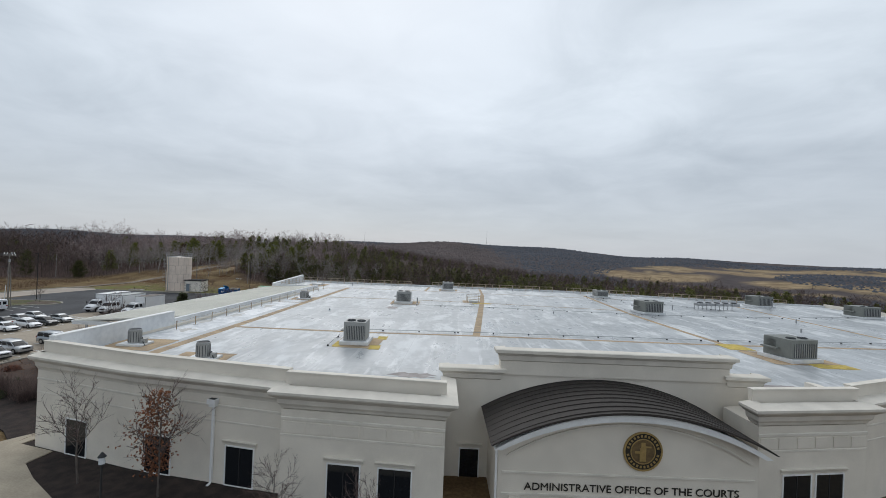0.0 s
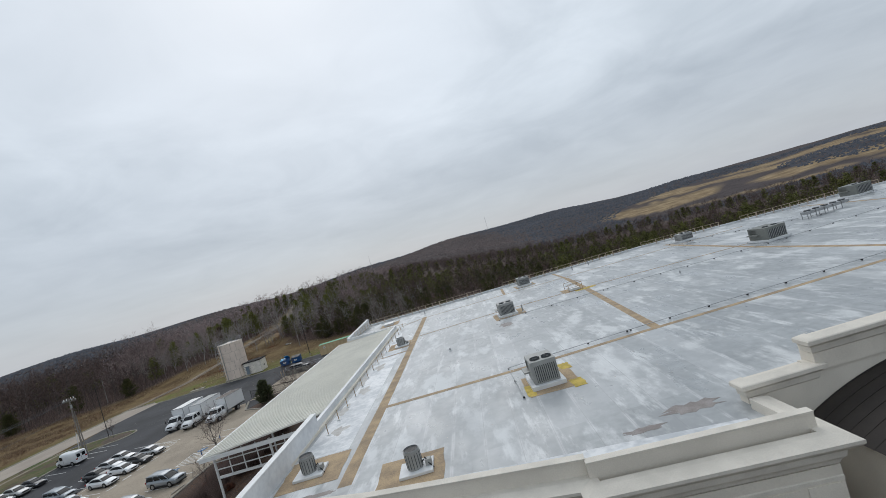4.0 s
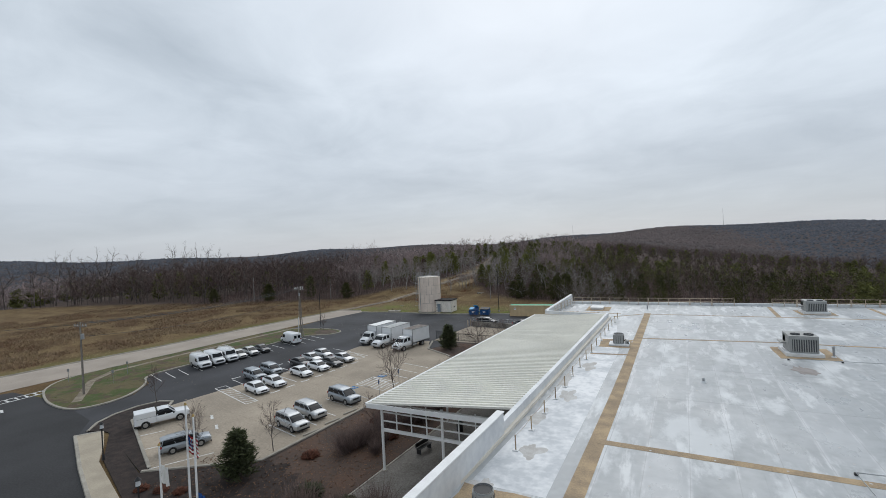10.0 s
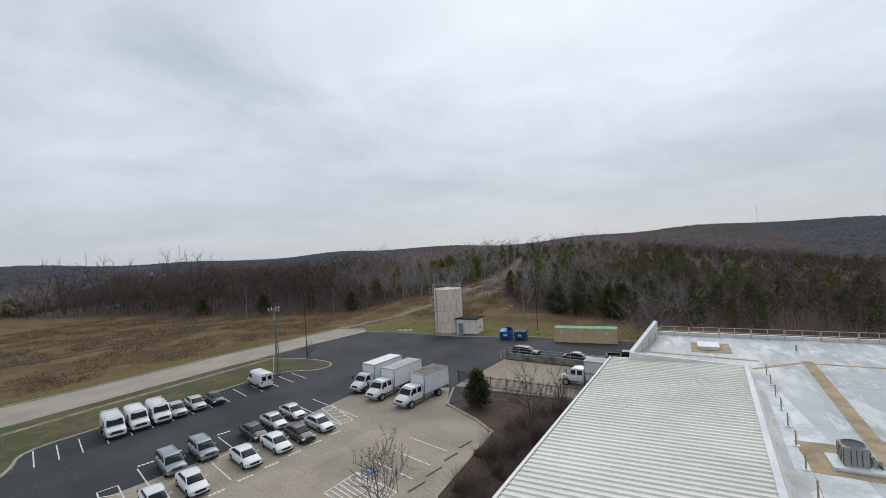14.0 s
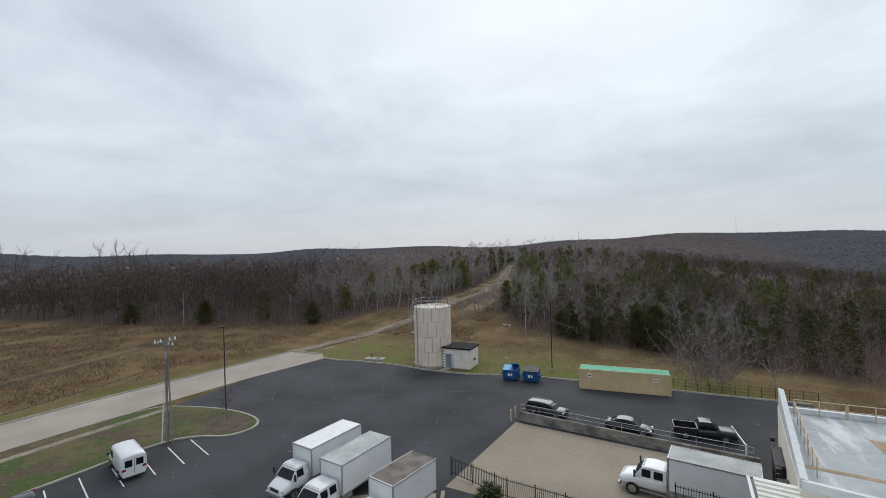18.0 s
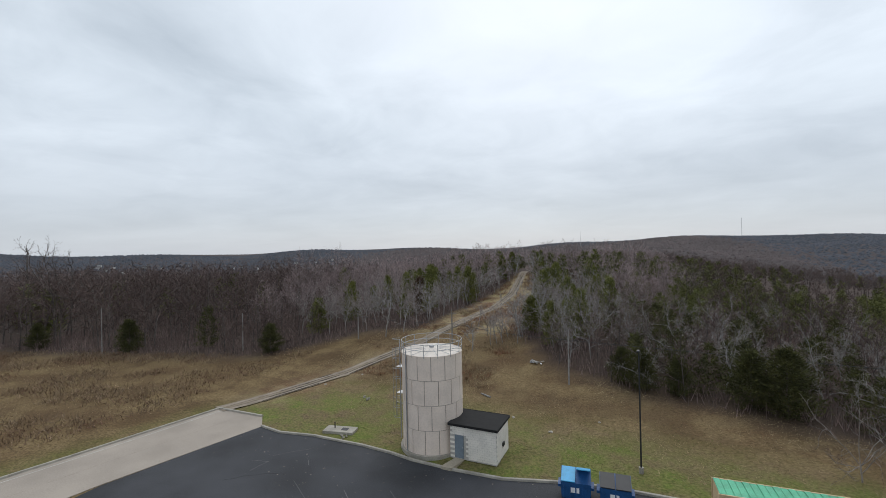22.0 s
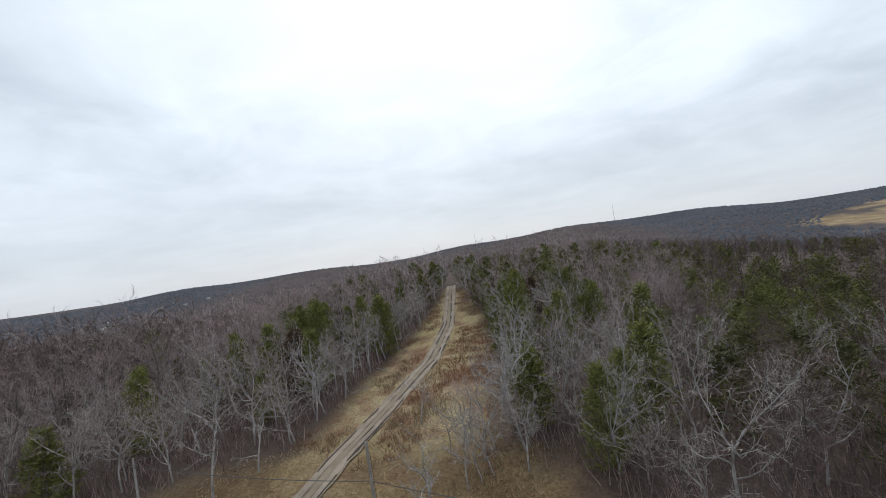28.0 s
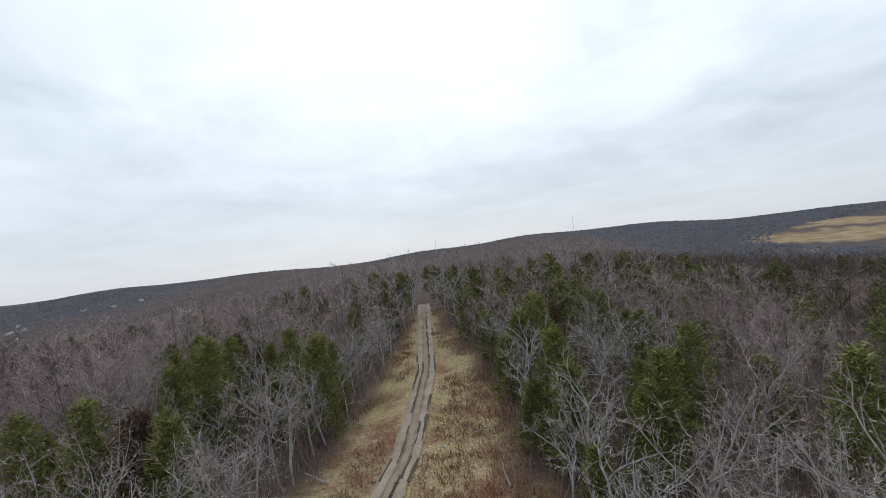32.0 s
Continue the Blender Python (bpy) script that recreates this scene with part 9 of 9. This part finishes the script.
mid_ced = [blades(cedar_boughs(81 + k, 7, 2.3, 50, 10, 0.5), k) for k in range(3)]
sets = [spread_out(*mid_ced[k], tb[ever & ~close & (kind % 3 == k)] * np.array([1, 1, 1, 1, 1.05])) for k in range(3)] + [spread_out(*ced[k], tf[fever & (fkind % 3 == k)]) for k in range(3)]
gather("woods_cedars", sets, "cedar_mid", "dark green cedars scattered through the woods", "woods")
# understorey brush along the wood floor
U = np.concatenate([jitter(-150, 10, 90, 190, 1.9), jitter(10, 70, 84, 140, 2.4)])
g = RNG
n = 16
rows = []
for q in range(n):
    o = g.normal(0, 0.8, (len(U), 2))
    b = np.stack([U[:, 0] + o[:, 0], U[:, 1] + o[:, 1], land(U[:, 0] + o[:, 0], U[:, 1] + o[:, 1])], 1)
    e = b + np.stack([g.normal(0, 0.5, len(U)), g.normal(0, 0.5, len(U)), g.uniform(0.6, 2.8, len(U))], 1)
    rows.append(np.concatenate([b, e, np.full((len(U), 1), 0.04), np.full((len(U), 1), 0.005)], 1))
gather("brush", [blades(np.concatenate(rows))], mat("brush", (0.225, 0.160, 0.142), 0.95, var=0.3, scale=0.2, isl=0.5), "low reddish-brown leafless brush under the trees", "brush")
# tufts of dry grass over the clearing and the field
N = 100000
gx_ = np.concatenate([g.uniform(-74, -44, N // 2), g.uniform(-135, -80, N // 3), g.uniform(-60, 0, N // 6)])
gy_ = np.concatenate([g.uniform(100, 196, N // 2), g.uniform(20, 118, N // 3), g.uniform(90, 112, N // 6)])
ok = ~is_wood(gx_, gy_) & (np.abs(gx_ - track_x(gy_)) > 1.6) & ~((gx_ > -82.5) & (gy_ < 88)) & (np.hypot(gx_ - TX, gy_ - TY) > 3.6)
gx_, gy_ = gx_[ok], gy_[ok]
m_ = len(gx_)
b = np.stack([gx_, gy_, land(gx_, gy_) - 0.02], 1)
hgt = g.uniform(0.06, 0.2, m_)
e = b + np.stack([g.normal(0, 0.14, m_), g.normal(0, 0.14, m_), hgt], 1)
gather("dry_grass", [blades(np.concatenate([b, e, (hgt * 0.14)[:, None], np.full((m_, 1), 0.01)], 1))], mat("dry_grass", (0.45, 0.358, 0.210), 1.0, var=0.4, scale=0.12, isl=0.3, col2=(0.19, 0.11, 0.065)), "tufts of dry tan and rusty grass", "grass")
# short winter grass on the verge and round the tank
N = 26000
vx, vy = np.concatenate([g.uniform(-70, -49, N // 2), g.uniform(-58, -18, N // 2)]), np.concatenate([g.uniform(12, 61, N // 2), g.uniform(86.5, 103, N // 2)])
inside = np.zeros(N, bool)
for (ax, ay), (bx, by) in zip(isl_n, isl_n[1:] + isl_n[:1]):
    if ay != by:
        inside ^= ((ay > vy) != (by > vy)) & (vx < (bx - ax) * (vy - ay) / (by - ay) + ax)
lawn = (vy > 87.8) & (np.hypot(vx - TX, vy - TY) > 3.4) & ((np.abs(vx + 38.7) > 2.6) | (np.abs(vy - 87.75) > 2.2)) & (np.abs(vx - track_x(vy)) > 2) & (g.uniform(0, 1, N) > (vy - 88) / 15)
ok = inside & (g.uniform(0, 1, N) < 0.22) | lawn
vx, vy, top = vx[ok], vy[ok], np.where(inside, 0.1, 0.0)[ok]
b = np.stack([vx, vy, np.where(top > 0, top, land(vx, vy) - 0.02)], 1)
hgt = g.uniform(0.04, 0.1, len(vx))
e = b + np.stack([g.normal(0, 0.1, len(vx)), g.normal(0, 0.1, len(vx)), hgt], 1)
gather("short_grass", [blades(np.concatenate([b, e, np.full((len(vx), 1), 0.028), np.full((len(vx), 1), 0.01)], 1))], mat("short_grass", (0.120, 0.150, 0.030), 1.0, var=0.3, scale=0.3, isl=0.3, col2=(0.16, 0.125, 0.062)), "short patchy green and straw winter grass", "grass")
# rusty weeds in the clearing
N = 5200
wx, wy = g.uniform(-70, -45, N), g.uniform(104, 194, N)
pn = np.array([noise.noise(Vector((x / 7, y / 7, 9.1))) for x, y in zip(wx, wy)])
ok = ~is_wood(wx, wy) & (np.abs(wx - track_x(wy)) > 1.7) & (pn + 0.25 * (wx > track_x(wy)) > 0.05)
wx, wy = wx[ok], wy[ok]
i4 = np.repeat(np.arange(len(wx)), 12)
ox = g.normal(0, 0.35, (len(i4), 2))
b = np.stack([wx[i4] + ox[:, 0], wy[i4] + ox[:, 1], land(wx[i4], wy[i4]) - 0.02], 1)
e = b + np.stack([g.normal(0, 0.2, len(i4)), g.normal(0, 0.2, len(i4)), g.uniform(0.15, 0.6, len(i4))], 1)
gather("clearing_weeds", [blades(np.concatenate([b, e, np.full((len(i4), 1), 0.035), np.full((len(i4), 1), 0.01)], 1))], mat("clearing_weeds", (0.22, 0.108, 0.062), 1.0, var=0.4, scale=0.15, isl=0.4, col2=(0.28, 0.21, 0.13)), "rusty dead weeds in the clearing", "weeds")
# coarse brown weeds over the west field
N = 12000
wx, wy = g.uniform(-175, -80, N), g.uniform(-20, 112, N)
pn = np.array([noise.noise(Vector((x / 9, y / 9, 5.1))) for x, y in zip(wx, wy)])
ok = ~is_wood(wx, wy) & (wx < np.interp(wy, [-20, 12, 56, 86, 112], [-90, -87, -82, -78, -72])) & (pn > -0.12)
wx, wy = wx[ok], wy[ok]
i4 = np.repeat(np.arange(len(wx)), 9)
ox = g.normal(0, 0.8, (len(i4), 2))
b = np.stack([wx[i4] + ox[:, 0], wy[i4] + ox[:, 1], land(wx[i4], wy[i4]) - 0.02], 1)
e = b + np.stack([g.normal(0, 0.3, len(i4)), g.normal(0, 0.3, len(i4)), g.uniform(0.15, 0.75, len(i4))], 1)
gather("field_weeds", [blades(np.concatenate([b, e, np.full((len(i4), 1), 0.05), np.full((len(i4), 1), 0.01)], 1))], mat("field_weeds", (0.225, 0.165, 0.105), 1.0, var=0.4, scale=0.09, isl=0.45, col2=(0.180, 0.105, 0.066)), "coarse brown and rusty weeds on the field", "weeds")
# far wooded hills: brown crowns on the nearer slopes, haze-tinted blue-grey woods beyond
NH = 84000
a_ = g.uniform(-2.0, 1.9, NH); d_ = 310 + 1150 * g.uniform(0, 1, NH) ** 0.8
hx, hy = -30 + d_ * np.sin(a_), 60 + d_ * np.cos(a_)
tn = np.array([noise.noise(Vector((x / 260, y / 330, 0.3))) * 0.5 + 0.5 for x, y in zip(hx, hy)])
keep = ~((np.hypot((hx - 640) / 330, (hy - 700) / 250) < 0.95) & (tn > 0.4)) & (d_ > 330)
hx, hy, d_ = hx[keep], hy[keep], d_[keep]
n = len(hx)
sc = g.uniform(1.1, 2.3, n) * (1 + d_ / 1500)
# each crown is a low uneven five-sided cap
ang = np.arange(5) * math.pi * 0.4 + g.uniform(0, 1, (n, 1))
rim = g.uniform(0.7, 1.4, (n, 5)) * sc[:, None]
cap = np.zeros((n, 6, 3))
cap[:, 0] = np.stack([hx + g.normal(0, 0.4, n), hy + g.normal(0, 0.4, n), sc * g.uniform(0.35, 1.1, n)], 1)
cap[:, 1:] = np.stack([hx[:, None] + np.cos(ang) * rim, hy[:, None] + np.sin(ang) * rim, g.uniform(-0.3, 0.1, (n, 5)) * sc[:, None]], -1)
cap[:, :, 2] += land(hx, hy)[:, None]
fan_ = np.array([[0, q + 1, (q + 1) % 5 + 1] for q in range(5)])
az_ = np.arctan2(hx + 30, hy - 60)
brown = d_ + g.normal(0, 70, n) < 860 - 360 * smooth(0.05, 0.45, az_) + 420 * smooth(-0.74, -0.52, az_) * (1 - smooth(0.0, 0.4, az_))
# the far crowns carry the blue of distance haze in their base colour
for sel, nm, lab, col, col2 in ((brown, "mid_woods", "brown bare crowns on the nearer wooded slopes", (0.094, 0.072, 0.070), (0.064, 0.052, 0.052)), (~brown, "far_woods", "distant wooded hills, tinted blue-grey for haze", (0.060, 0.066, 0.082), (0.044, 0.050, 0.064))):
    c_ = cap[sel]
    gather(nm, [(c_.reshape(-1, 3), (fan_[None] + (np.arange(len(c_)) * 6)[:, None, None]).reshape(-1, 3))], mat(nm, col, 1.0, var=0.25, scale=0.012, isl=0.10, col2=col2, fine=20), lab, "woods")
RH = random.Random(77)
M["house_wall"] = mat("house_wall", (0.42, 0.41, 0.40), 0.9, var=0.3, scale=0.05, rnd=0.5)
# far town: small pale houses in the valley, two thin masts on the ridge
for k in range(38):
    a = radians(RH.choice((43, 49, 52, 58, 64)) + RH.gauss(0, 1.6)); d = RH.uniform(620, 1000)
    x, y = -30 - d * math.sin(a), 60 + d * math.cos(a)
    hs = thing("far_house", pose(x, y, float(land(x, y)) + 3.4, 0, 0, RH.uniform(0, 180)), "tiny pale house among far trees", "house", "far houses")
    part("wall", B(-5, -3.5, -16, 5, 3.5, 3), "house_wall", hs)
    hs.scale = (RH.uniform(0.35, 0.8), 0.45, 0.26)
    bm = bmesh.new()
    v = [bm.verts.new(p) for p in ((-5.4, -4, 3), (5.4, -4, 3), (5.4, 4, 3), (-5.4, 4, 3), (-5.4, 0, 5.6), (5.4, 0, 5.6))]
    for f in ((0, 1, 5, 4), (2, 3, 4, 5), (1, 2, 5), (3, 0, 4), (3, 2, 1, 0)):
        bm.faces.new([v[i] for i in f])
    part("roof", bm, "dark_roof", hs)
for x, y, h in ((-190, 1180, 40), (160, 1250, 46)):
    ms = thing("radio_mast", pose(x, y, float(land(x, y))), "thin lattice radio mast on the far ridge", "mast", "masts")
    part("mast", T([(0, 0, 0), (0, 0, h)], 0.5, 4, 0.25), "galv", ms)
# pale scraps and stones lying in the grass by the track and the lawn
RS = random.Random(5)
for k, (x, y) in enumerate(((-66.5, 98.5), (-64.2, 104.0), (-58.3, 96.6), (-54.6, 103.8), (-50.4, 96.2), (-47.2, 101.0), (-38.4, 97.3), (-33.8, 95.2), (-29.5, 99.4), (-62.3, 117.6), (-57.9, 131.0), (-55.2, 141.5), (-63.9, 137.0), (-56.4, 152.0), (-62.8, 150.2), (-64.6, 111.8))):
    s = RS.uniform(0.12, 0.3)
    bm = bmesh.new()
    bmesh.ops.create_icosphere(bm, subdivisions=1, radius=s)
    for v in bm.verts:
        v.co = Vector((v.co.x * RS.uniform(0.7, 1.5), v.co.y * RS.uniform(0.6, 1.1), v.co.z * RS.uniform(0.25, 0.5)))
    solo("field_stone", bm, "kerb", "pale stone lying in the dry grass", "stone", "field stones", m=pose(x, y, float(land(x, y)) + 0.03, 0, 0, RS.uniform(0, 360)))

# ---- from the plan's units to metres ----
for ob in scene.objects:
    if ob.parent is None and ob.type not in ("CAMERA", "LIGHT"):
        ob.matrix_basis = Matrix.Scale(UNIT, 4) @ ob.matrix_basis
